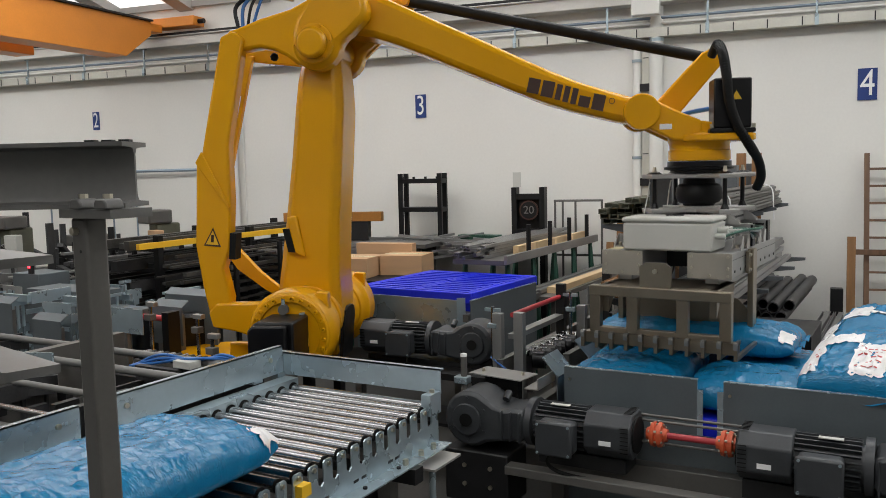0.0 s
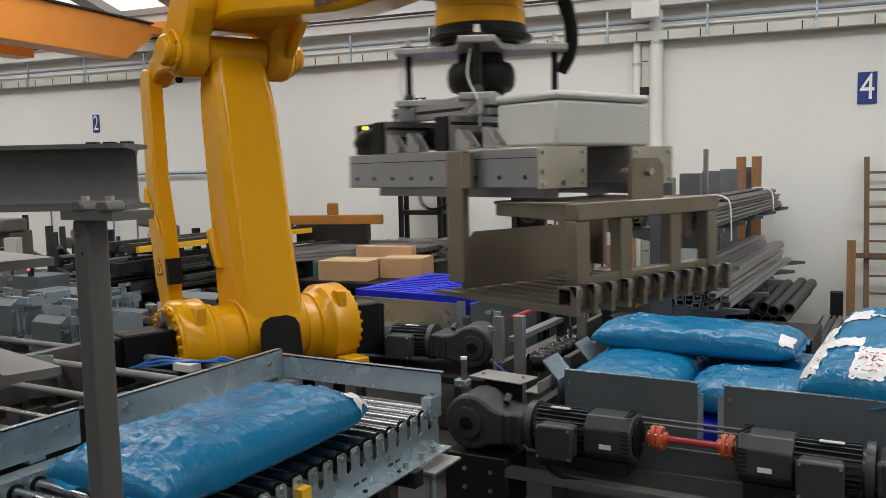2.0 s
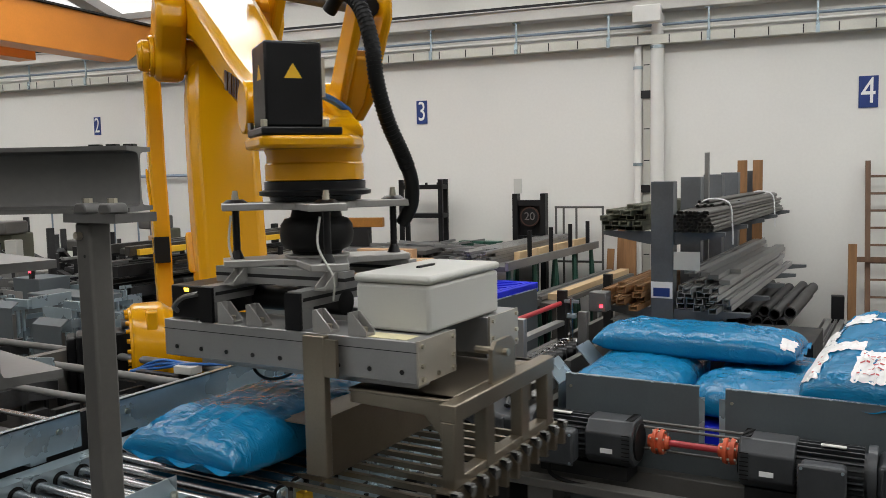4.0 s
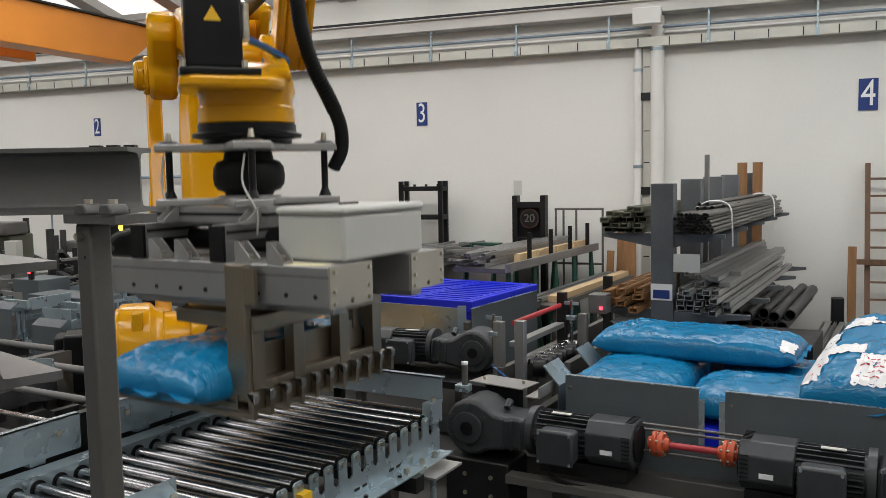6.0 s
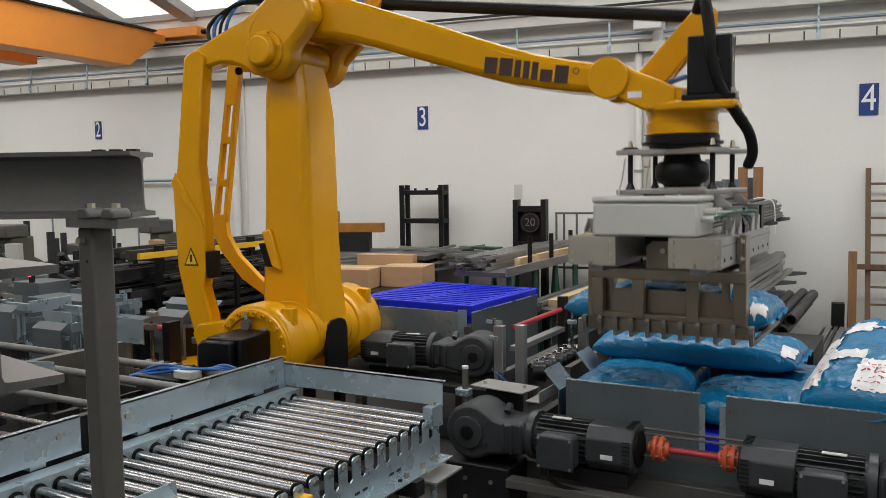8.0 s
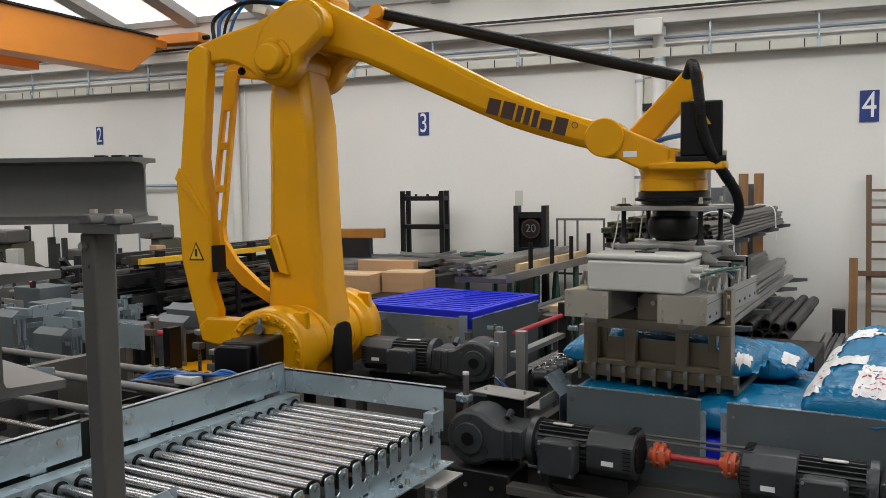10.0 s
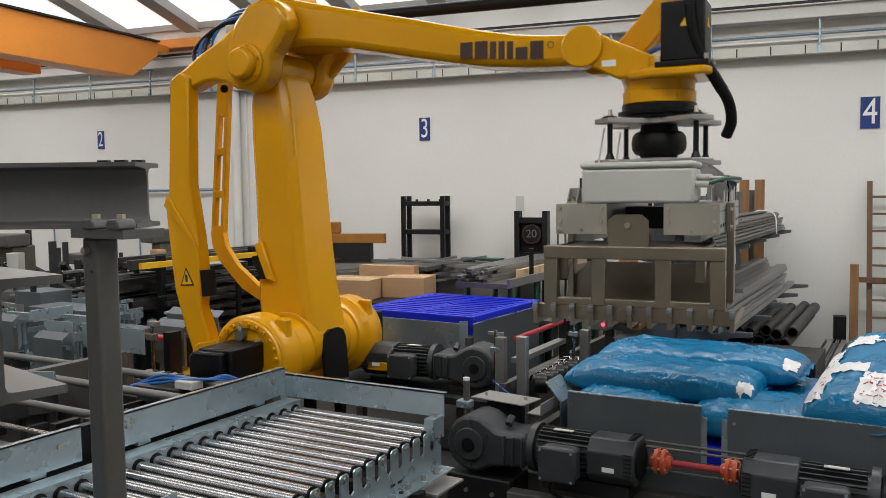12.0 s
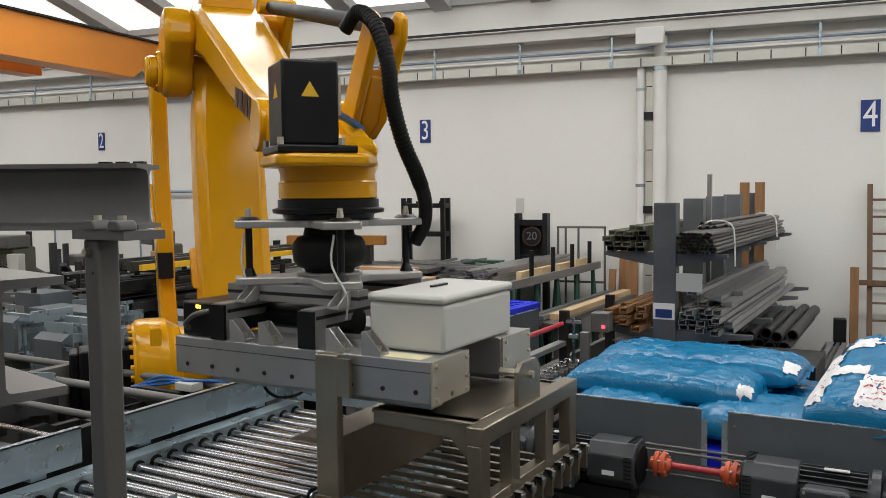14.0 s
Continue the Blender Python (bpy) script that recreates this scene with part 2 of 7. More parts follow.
# ---- the hall ----
def build_hall():
    def wall(name, s0, s1, d0, d1, z0, z1, m, label):
        ob = part(name, box(B(), s0, s1, d0, d1, z0, z1), m, at=HALL)
        return tagged(ob, label, "wall", kind="structure")

    wall("wall_north", -17.8, 9.2, 0.0, 0.25, 0, ROOF, WALLM, "white plastered hall wall with painted bay numbers")
    wall("wall_west", -18.0, -17.8, -16.0, 0.25, 0, ROOF, WALLM, "plain white hall wall")
    wall("wall_east", 9.2, 9.4, -16.0, 0.25, 0, ROOF, WALLM, "plain white hall wall")
    wall("wall_south", -18.0, 9.4, -16.2, -16.0, 0, ROOF, WALLM, "plain white hall wall")
    fl = part("floor", box(B(), -18, 9.4, -16.2, 0.25, -0.2, 0), FLOORM, at=HALL)
    tagged(fl, "worn dark grey concrete workshop floor", "floor", kind="structure")
    # roof with three skylight strips and its purlins
    bm = B()
    edges = [-3.7, -6.9, -7.9, -11.1, -12.1, -16.2]
    for a, b in zip(edges[::2], edges[1::2]):
        box(bm, -18, 9.4, b, a, ROOF, ROOF + 0.2)
    for k in range(20):
        s = -17 + k * 1.35
        box(bm, s, s + 0.12, -16, -2.7, ROOF - 0.22, ROOF)
    # sloping eaves: rafters under a translucent sheet, wall plate below
    for k in range(23):
        s = -17.65 + k * 1.15
        prism(bm, [(-0.004, 3.93), (-0.004, 4.05), (-2.69, 4.74), (-2.69, 4.62)], s, s + 0.22, lambda a, q, w: (w, a, q))
    box(bm, -17.8, 9.2, -0.05, -0.002, 3.97, 4.045)
    ce = part("ceiling", bm, CEILM, at=HALL)
    tagged(ce, "pale sheet roof with purlins between skylights", "ceiling", kind="structure")
    for i, d in enumerate(SKYLIGHTS):
        hw = 0.5
        ob = part("window_%d" % (i + 1), box(B(), -18, 9.4, d - hw, d + hw, ROOF + 0.02, ROOF + 0.06), SKYPANEL, at=HALL)
        tagged(ob, "bright translucent skylight strip in the roof", "skylight", kind="structure")
    ob = part("window_4", prism(B(), [(-0.002, 4.06), (-0.002, 4.10), (-2.69, 4.79), (-2.69, 4.75)], -17.8, 9.2, lambda a, q, w: (w, a, q)), EAVES, at=HALL)
    tagged(ob, "bright translucent sheet on the roof eaves", "skylight", kind="structure")
    # crane runway: concrete ledge, rail, pipes and tray
    bm = box(B(), -17.8, 9.2, -0.20, -0.002, 3.474, 3.59)
    box(bm, -17.8, 9.2, -0.24, -0.002, 3.59, 3.604)
    led = part("trim", bm, CONCRETE, at=HALL, bevel=0.01)
    tagged(led, "white concrete ledge along the hall wall", "ledge", kind="structure")
    rail = thing("crane_rail", HALL @ pose(0, 0, 3.605), "dark steel crane rail on the wall ledge", "rail")
    part("rail", box(B(), -17.6, 9, -0.2, -0.15, 0, 0.035), DARK, rail)
    pipes = thing("wall_pipe", HALL @ pose(0, 0, 3.34), "grey-blue pipes on hangers under the ledge", "pipe")
    part("pipe", cyl(B(), (-17.5, -0.12, -0.006), (9, -0.12, -0.006), 0.016, 10), PIPEBLUE, pipes)
    part("pipe", cyl(B(), (-17.5, -0.12, -0.062), (9, -0.12, -0.062), 0.014, 10), WHITEPVC, pipes)
    for k in range(20):
        s = -16.95 + k * 1.0
        bm = box(B(), s, s + 0.02, -0.15, -0.135, -0.20, 0.125)
        box(bm, s - 0.03, s + 0.05, -0.16, -0.12, 0.125, 0.133)
        box(bm, s - 0.008, s + 0.028, -0.175, -0.163, -0.206, -0.10)
        part("hanger", bm, GALV, pipes)
    tray = thing("cable_tray", HALL @ pose(0, 0, 3.142), "slotted galvanised cable tray along the wall", "cable tray")
    bm = box(B(), -17.5, 9, -0.16, -0.155, 0, 0.092)
    box(bm, -17.5, 9, -0.155, -0.004, 0, 0.006)
    part("tray", bm, TRAY, tray)
    bm = B()
    for k in range(84):
        s = -17.4 + k * 0.314
        box(bm, s, s + 0.012, -0.163, -0.16, 0.0, 0.085)
    tagged(part("rung", bm, DARK, tray, "dark tray joints"), kind="stuff")
    # downpipes and riser tray
    dp = thing("downpipe", HALL @ pose(-2.648, 0, 0), "white round downpipe on the wall", "pipe", "downpipes")
    part("pipe", cyl(B(), (0, -0.07, 0.0), (0, -0.07, 3.14), 0.04, 16), WHITEPVC, dp)
    for z in (0.6, 1.9, 2.9):
        part("clamp", cyl(B(), (0, -0.07, z), (0, -0.07, z + 0.03), 0.05, 16), GALV, dp)
    dp2 = thing("downpipe", HALL @ pose(-2.447, 0, 0), "wide white downpipe on the wall", "pipe", "downpipes")
    part("pipe", cyl(B(), (0, -0.09, 0.0), (0, -0.09, 3.45), 0.07, 16), WHITEPVC, dp2)
    part("clamp", cyl(B(), (0, -0.09, 3.1), (0, -0.09, 3.13), 0.076, 16), GALV, dp2)
    dp3 = thing("downpipe", HALL @ pose(-7.68, 0, 0), "white round downpipe on the wall", "pipe", "downpipes")
    part("pipe", cyl(B(), (0, -0.08, 0.0), (0, -0.08, 3.5), 0.06, 16), WHITEPVC, dp3)
    wr = thing("cable_tray", HALL @ pose(-2.56, 0, 0), "upright galvanised cable tray between downpipes", "cable tray")
    bm = box(B(), -0.04, 0.04, -0.06, -0.004, 0.2, 3.14)
    part("tray", bm, TRAY, wr)
    bm = B()
    for k in range(9):
        box(bm, -0.03, 0.03, -0.063, -0.06, 0.3 + k * 0.33, 0.31 + k * 0.33)
    tagged(part("rung", bm, DARK, wr), kind="stuff")
    for z in (1.62, 2.6):
        part("socket", box(B(), -0.06, 0.06, -0.09, -0.06, z, z + 0.08), DARK, wr)
    jb = thing("junction_box", HALL @ pose(-2.525, 0, 3.335), "white junction box on the ledge", "junction box")
    part("body", box(B(), -0.14, 0.14, -0.36, -0.245, 0.0, 0.17), WHITEPVC, jb, bevel=0.01)
    # thin conduit behind the robot
    cd = thing("wall_conduit", HALL @ pose(-7.56, 0, 0), "thin white conduit on the wall", "conduit")
    part("pipe", cyl(B(), (0, -0.02, 0.3), (0, -0.02, 3.2), 0.012, 8), WHITEPVC, cd)
    cw = thing("wall_pipe", HALL @ pose(-9.25, 0, 1.905), "grey air pipes along the wall", "pipe")
    part("pipe", cyl(B(), (-2.0, -0.08, 0.0), (1.2, -0.08, 0.0), 0.02, 8), PIPEBLUE, cw)
    for s in (-0.4, 0.0, -1.5):
        part("drop_pipe", cyl(B(), (s, -0.08, -1.2), (s, -0.08, 0), 0.012, 8), PIPEBLUE, cw)
    # bay numbers
    for s, z, k, n in ((-9.92, 2.60, 0.80, "2"), (-5.124, 2.573, 0.88, "3"), (-0.476, 2.563, 1.0, "4")):
        sg = thing("bay_sign", HALL @ pose(s, 0, z) @ Matrix.Diagonal((k * k, 1, k * 1.04, 1)), "navy sign with the white bay number " + n, "sign", "bay signs")
        part("plate", box(B(), -0.085, 0.085, -0.012, -0.002, -0.145, 0.145), NAVY, sg)
        ob = words("numeral", n, 0.34, WHITE, sg, pose(0, -0.0135, 0.0, 90, 0, 0) @ Matrix.Diagonal((0.8, 1, 1, 1)), "white numeral")
    # overhead crane bridge across the hall
    cr = thing("overhead_crane", HALL @ pose(-8.62, 0, 3.765), "orange overhead crane bridge on the runway", "crane")
    bm = prism(B(), [(-9, -0.50), (-1.0, -0.50), (-0.55, -0.2), (-0.55, -0.04), (-9, -0.04)], -0.16, 0.16, lambda p, q, w: (w, p, q))
    part("girder", bm, ORANGE, cr, bevel=0.006)
    part("walkway_rail", box(B(), -0.2, 0.2, -9, -0.55, -0.039, -0.018), DARK, cr)
    part("end_carriage", box(B(), -0.35, 0.6, -0.30, -0.08, -0.075, 0.045), ORANGE, cr, bevel=0.01)
    part("carriage_arm", box(B(), -0.12, 0.12, -0.55, -0.30, -0.14, -0.045), ORANGE, cr)
    part("buffer", cyl(B(), (0.6, -0.19, -0.015), (0.68, -0.19, -0.015), 0.03, 12), BLACKP, cr)
    part("lower_girder", box(B(), -0.60, -0.34, -9, -1.9, -0.56, -0.22), ORANGE, cr)


build_hall()


# ---- roller conveyor ----
PITCH, ROLL_Z, XL, XR, Y0 = 0.082, 0.85, -2.523, -1.766, 2.94


def build_conveyor():
    cv = thing("roller_conveyor", pose(0, 0, 0), "galvanised roller conveyor with polished steel rollers", "conveyor")
    roller = mesh_of("roller", cyl(B(), (XL - 0.01, 0, 0), (XR - 0.012, 0, 0), 0.0235, 20), STEEL)
    pin = mesh_of("pin", cyl(B(), (XR - 0.012, 0, 0), (XR + 0.014, 0, 0), 0.009, 8), BRASS)
    cap = mesh_of("end_cap", cyl(B(), (XR - 0.013, 0, 0), (XR - 0.009, 0, 0), 0.0245, 16), BLACKP)
    for i in range(-1, 60):
        for nm, me in (("roller", roller), ("pin", pin), ("end_cap", cap)):
            ob = new(nm, me)
            ob.parent = cv
            ob.matrix_basis = pose(0, Y0 - i * PITCH, ROLL_Z)
    # comb plate on the open side: tongues carry the pins, slots between them let the forks through
    bm = B()
    y_lo, y_hi = Y0 - 60.5 * PITCH, Y0 + 0.9 * PITCH
    pts = [(y_lo, 0.70)]
    for i in range(60, -2, -1):
        yc = Y0 - i * PITCH
        top = ROLL_Z + 0.016
        pts += [(yc - 0.0245, 0.79), (yc - 0.0245, top - 0.008), (yc - 0.016, top), (yc + 0.016, top), (yc + 0.0245, top - 0.008), (yc + 0.0245, 0.79), (yc + PITCH / 2, 0.778)]
    pts = pts[:-1] + [(y_hi + 0.04, 0.79), (y_hi + 0.04, 0.70)]
    prism(bm, pts, XR, XR + 0.006, lambda p, q, w: (w, p, q))
    part("comb_plate", bm, GALV, cv)
    part("lower_flange", box(B(), XR, XR + 0.07, y_lo, y_hi + 0.04, 0.694, 0.700), GALV, cv)
    # far side plate with the holes' collars
    part("side_plate", box(B(), XL - 0.008, XL, y_lo, y_hi + 0.05, 0.70, 0.895), GALV, cv)
    part("side_flange", box(B(), XL - 0.08, XL - 0.008, y_lo, y_hi + 0.05, 0.889, 0.895), GALV, cv)
    collar = mesh_of("collar", cyl(B(), (XL, 0, 0), (XL + 0.004, 0, 0), 0.031, 18, hole=0.0236), RUBBER)
    for i in range(-1, 60):
        ob = new("collar", collar)
        ob.parent = cv
        ob.matrix_basis = pose(0, Y0 - i * PITCH, ROLL_Z)
    # supports
    for y in (2.75, 1.6, 0.2, -1.4):
        for x in (XL + 0.03, XR - 0.06):
            part("leg", box(B(), x - 0.03, x + 0.03, y - 0.03, y + 0.03, 0, 0.69), GREYPAINT, cv)
        part("cross_member", box(B(), XL - 0.02, XR + 0.09, y - 0.03, y + 0.03, 0.63, 0.692), DARK, cv)
    part("foot_plate", box(B(), XR - 0.06, XR + 0.12, Y0 - 0.12, Y0 + 0.1, 0.655, 0.664), CASTALU, cv)
    part("levelling_rod", cyl(B(), (XR + 0.05, Y0 - 0.02, 0.0), (XR + 0.05, Y0 - 0.02, 0.66), 0.014, 12), GALV, cv)
    part("levelling_nut", cyl(B(), (XR + 0.05, Y0 - 0.02, 0.45), (XR + 0.05, Y0 - 0.02, 0.49), 0.03, 6), GALV, cv)
    for y in (Y0 + 0.02, Y0 - 0.08, Y0 - 0.2):
        part("bolt", cyl(B(), (XR + 0.035, y, 0.70), (XR + 0.035, y, 0.722), 0.012, 6), BRASS, cv)
    bm = B()
    for k in range(9):
        y = Y0 - 0.25 - k * 0.23
        cyl(bm, (XR + 0.035, y, 0.70), (XR + 0.035, y, 0.708), 0.009, 6)
        box(bm, XR + 0.006, XR + 0.008, y - 0.03, y, 0.725, 0.735)
        box(bm, XR + 0.006, XR + 0.008, y + 0.02, y + 0.05, 0.725, 0.735)
    tagged(part("slot", bm, DARK, cv, "small dark slots and bolts"), kind="stuff")
    part("drive_cover", box(B(), XR - 0.35, XR - 0.1, 1.3, 2.8, 0.5, 0.6), DARK, cv)
    part("photocell", box(B(), XR - 0.005, XR + 0.035, Y0 - 10.2 * PITCH, Y0 - 9.6 * PITCH, 0.79, 0.83), WARN, cv, "yellow photocell")
    # end stop and side guides
    st = thing("end_stop", pose(-2.2, 3.064, 0.895), "galvanised end stop rail across the conveyor", "stop rail")
    bm = box(B(), -0.445, 0.449, 0, 0.006, 0.008, 0.113)
    box(bm, -0.445, 0.449, 0, 0.03, 0.107, 0.113)
    part("rail", bm, GALV, st)
    part("bracket", box(B(), 0.405, 0.45, -0.09, -0.002, -0.07, 0.02), GALV, st)
    part("bracket", box(B(), -0.445, -0.40, -0.05, -0.002, -0.02, 0.02), GALV, st)
    part("bolt", cyl(B(), (0.43, -0.04, 0.02), (0.43, -0.04, 0.035), 0.011, 6), BRASS, st)
    for y0, y1 in ((2.10, 3.062), (0.9, 1.946)):
        g = thing("side_guide", pose(-2.61, y0, 0.912), "galvanised side guide sheet, reflected blue mixed into its colour", "side guide", "side guides")
        bm = box(B(), -0.005, 0, 0, y1 - y0, 0, 0.127)
        box(bm, -0.03, 0, 0, y1 - y0, 0.122, 0.127)
        part("sheet", bm, GALV, g)
        part("foot", box(B(), -0.05, -0.005, 0.1, 0.16, -0.017, 0.06), GALV, g)
        part("foot", box(B(), -0.05, -0.005, y1 - y0 - 0.2, y1 - y0 - 0.14, -0.017, 0.06), GALV, g)
        for y in (0.05, y1 - y0 - 0.09):
            part("bolt", cyl(B(), (0, y, 0.075), (0.008, y, 0.075), 0.011, 10), BRASS, g)
    # short guide on the open side
    g = thing("infeed_guide", pose(-2.02, 1.84, 0.872), "short galvanised angle guide over the rollers", "side guide")
    bm = box(B(), -0.004, 0, -0.9, 0, 0.002, 0.06)
    box(bm, 0, 0.05, -0.9, 0, 0.002, 0.006)
    part("angle", bm, GALV, g)
    part("plate", box(B(), 0.004, 0.13, -0.16, -0.02, -0.016, -0.011), GALV, g)
    part("bolt", cyl(B(), (0.03, -0.04, 0.006), (0.03, -0.04, 0.024), 0.012, 6), BRASS, g)


build_conveyor()


# ---- bags ----
def bag_surface(u, v, L, W, H, seed, top):
    """Height and place on a filled bag; u, v from -1 to 1."""
    e = (1 - abs(u) ** 5) * (1 - abs(v) ** 3.4)
    e = max(e, 0.0) ** 0.36
    x, y = v * W / 2 * (1 - 0.05 * abs(u) ** 4), u * L / 2
    n = noise.noise(Vector((x * 5, y * 5, seed))) * 0.035 + noise.noise(Vector((x * 14, y * 9, seed + 4))) * 0.02
    n += 0.03 * noise.noise(Vector((x * 46, y * 16, seed + 9))) * (0.5 + abs(u)) + 0.022 * abs(noise.noise(Vector((x * 21, y * 60, seed + 6))))
    x *= 1 + 0.04 * noise.noise(Vector((y * 6, seed, 1)))
    y *= 1 + 0.015 * noise.noise(Vector((x * 9, seed, 2)))
    mid = H * (0.42 if abs(u) > 0.9 else 0.36)
    if top:
        z = mid + (H - mid) * e * (1 + 2.6 * n) + 0.02 * n * 4 * e
    else:
        z = mid * (1 - e) + 0.004 * e
    return Vector((x, y, z))


def bag(L, W, H, seed, at, label, patches=(), group="filled bags"):
    NU, NV = 96, 52
    bm = B()
    grid = {}
    us = [math.sin((i / NU - 0.5) * math.pi) for i in range(NU + 1)]
    vs = [math.sin((j / NV - 0.5) * math.pi) for j in range(NV + 1)]
    for s in (1, 0):
        for i, u in enumerate(us):
            for j, v in enumerate(vs):
                rim = i in (0, NU) or j in (0, NV)
                grid[s, i, j] = grid[1, i, j] if (rim and s == 0) else bm.verts.new(bag_surface(u, v, L, W, H, seed, s))
    for s in (1, 0):
        for i in range(NU):
            for j in range(NV):
                q = [grid[s, i, j], grid[s, i + 1, j], grid[s, i + 1, j + 1], grid[s, i, j + 1]]
                if len(set(q)) >= 3:
                    try:
                        bm.faces.new(q)
                    except ValueError:
                        pass
    # crimped end seams
    for sg in (-1, 1):
        rows = []
        for k in range(2):
            rows.append([bm.verts.new(Vector((v * W * 0.46, sg * (L / 2 - 0.012 + 0.035 * k), H * 0.38 + 0.012 * math.sin(v * 9 + seed) * k))) for v in vs])
        for j in range(NV):
            bm.faces.new((rows[0][j], rows[0][j + 1], rows[1][j + 1], rows[1][j]))
    root = thing("filled_bag", at, label, "bag", group)
    part("sack", bm, BAG, root)
    for (u0, u1, v0, v1, k) in patches:
        pm = B()
        n, m = 14, 12
        vv = [[pm.verts.new(bag_surface(u0 + (u1 - u0) * i / n + 0.02 * noise.noise(Vector((j * 0.7, i * 0.3, k))), v0 + (v1 - v0) * j / m + 0.05 * noise.noise(Vector((i * 0.6, j * 0.5, k + 3))), L, W, H, seed, True) + Vector((0.007 * v0, 0.009 * u1, 0.004))) for j in range(m + 1)] for i in range(n + 1)]
        for i in range(n):
            for j in range(m):
                pm.faces.new((vv[i][j], vv[i + 1][j], vv[i + 1][j + 1], vv[i][j + 1]))
        lb = part("label", pm, LABEL, root, "white printed label")
        if k >= 10:
            # printed lines too small to read
            ib = B()
            for r in range(5):
                f0 = 0.15 + r * 0.15
                a0, a1 = u0 + (u1 - u0) * f0, u0 + (u1 - u0) * (f0 + 0.035)
                for c in range(4):
                    b0, b1 = v0 + (v1 - v0) * (0.12 + c * 0.18), v0 + (v1 - v0) * (0.12 + c * 0.18 + (0.15 if (r + c) % 3 else 0.09))
                    q = [ib.verts.new(bag_surface(a, b_, L, W, H, seed, True) + Vector((0, 0, 0.0065))) for a, b_ in ((a0, b0), (a1, b0), (a1, b1), (a0, b1))]
                    ib.faces.new(q)
            tagged(part("print", ib, RED if k == 14 else INK, lb, "small printed lines"), kind="stuff")
    return root


END_PATCH = ((0.83, 0.975, 0.70, 0.985, 1),)
moving_bag = bag(1.02, 0.53, 0.185, 3.0, pose(-2.2, 2.44, 0.874), "blue plastic filled bag carried by the gripper", END_PATCH)
next_bag = bag(1.02, 0.52, 0.165, 5.0, pose(-2.2, -1.2, 0.874), "blue plastic filled bag arriving on the rollers", END_PATCH)
PAL_TOP = 0.60
bag(1.00, 0.60, 0.20, 11.0, pose(-1.36, 4.71, PAL_TOP, 0, 0, 2), "blue plastic filled bag lying in the lower layer")
bag(0.98, 0.56, 0.20, 13.0, pose(-0.53, 4.49, PAL_TOP, 0, 0, -88), "blue plastic filled bag lying in the lower layer")
bag(0.98, 0.50, 0.17, 17.0, pose(-0.50, 5.05, PAL_TOP, 0, 0, -90), "blue plastic filled bag lying in the lower layer")
bag(1.14, 0.46, 0.175, 23.0, pose(-1.12, 5.0, PAL_TOP + 0.175, 0, 2, -92), "blue plastic filled bag lying across the pile", ((0.84, 0.97, 0.35, 0.9, 1),))
bag(1.04, 0.62, 0.25, 29.0, pose(-0.10, 4.70, PAL_TOP + 0.175, 11, -3, -10), "blue plastic filled bag patched with white printed labels",
    ((-0.93, -0.42, -0.22, 0.28, 14), (-0.90, -0.2, -0.97, -0.68, 14), (-0.2, 0.2, -0.97, -0.72, 12), (0.30, 0.62, -0.78, -0.35, 2), (0.42, 0.72, 0.12, 0.5, 14), (-0.42, -0.22, -0.70, -0.2, 5), (0.36, 0.46, -0.36, 0.05, 6)))


# ---- robot ----
SX, SY, Z2, A1, L1, L2, A4, H4, LT, BT = -4.046, 4.101, 0.944, 0.697, 1.667, 1.952, 0.348, 0.310, 0.50, 3.30
robot = thing("palletising_robot", pose(SX, SY, 0), "yellow four-axis palletising robot on a floor pedestal", "robot")
YV = 0.74     # distance of the levelling link from the column
V2 = (0.44, 0.33)


def lathe(bm, prof, n=40, axis="z"):
    loops = []
    for r, z in prof:
        loops.append([bm.verts.new((r * math.cos(i * math.tau / n), r * math.sin(i * math.tau / n), z)) for i in range(n)])
    for p, q in zip(loops, loops[1:]):
        for i in range(n):
            bm.faces.new((p[i], p[(i + 1) % n], q[(i + 1) % n], q[i]))
    bm.faces.new(loops[0][::-1])
    bm.faces.new(loops[-1])
    return bm


def disc_y(bm, x, z, y0, y1, r, n=36, r2=None):
    return cyl(bm, (x, y0, z), (x, y1, z), r, n, r2)


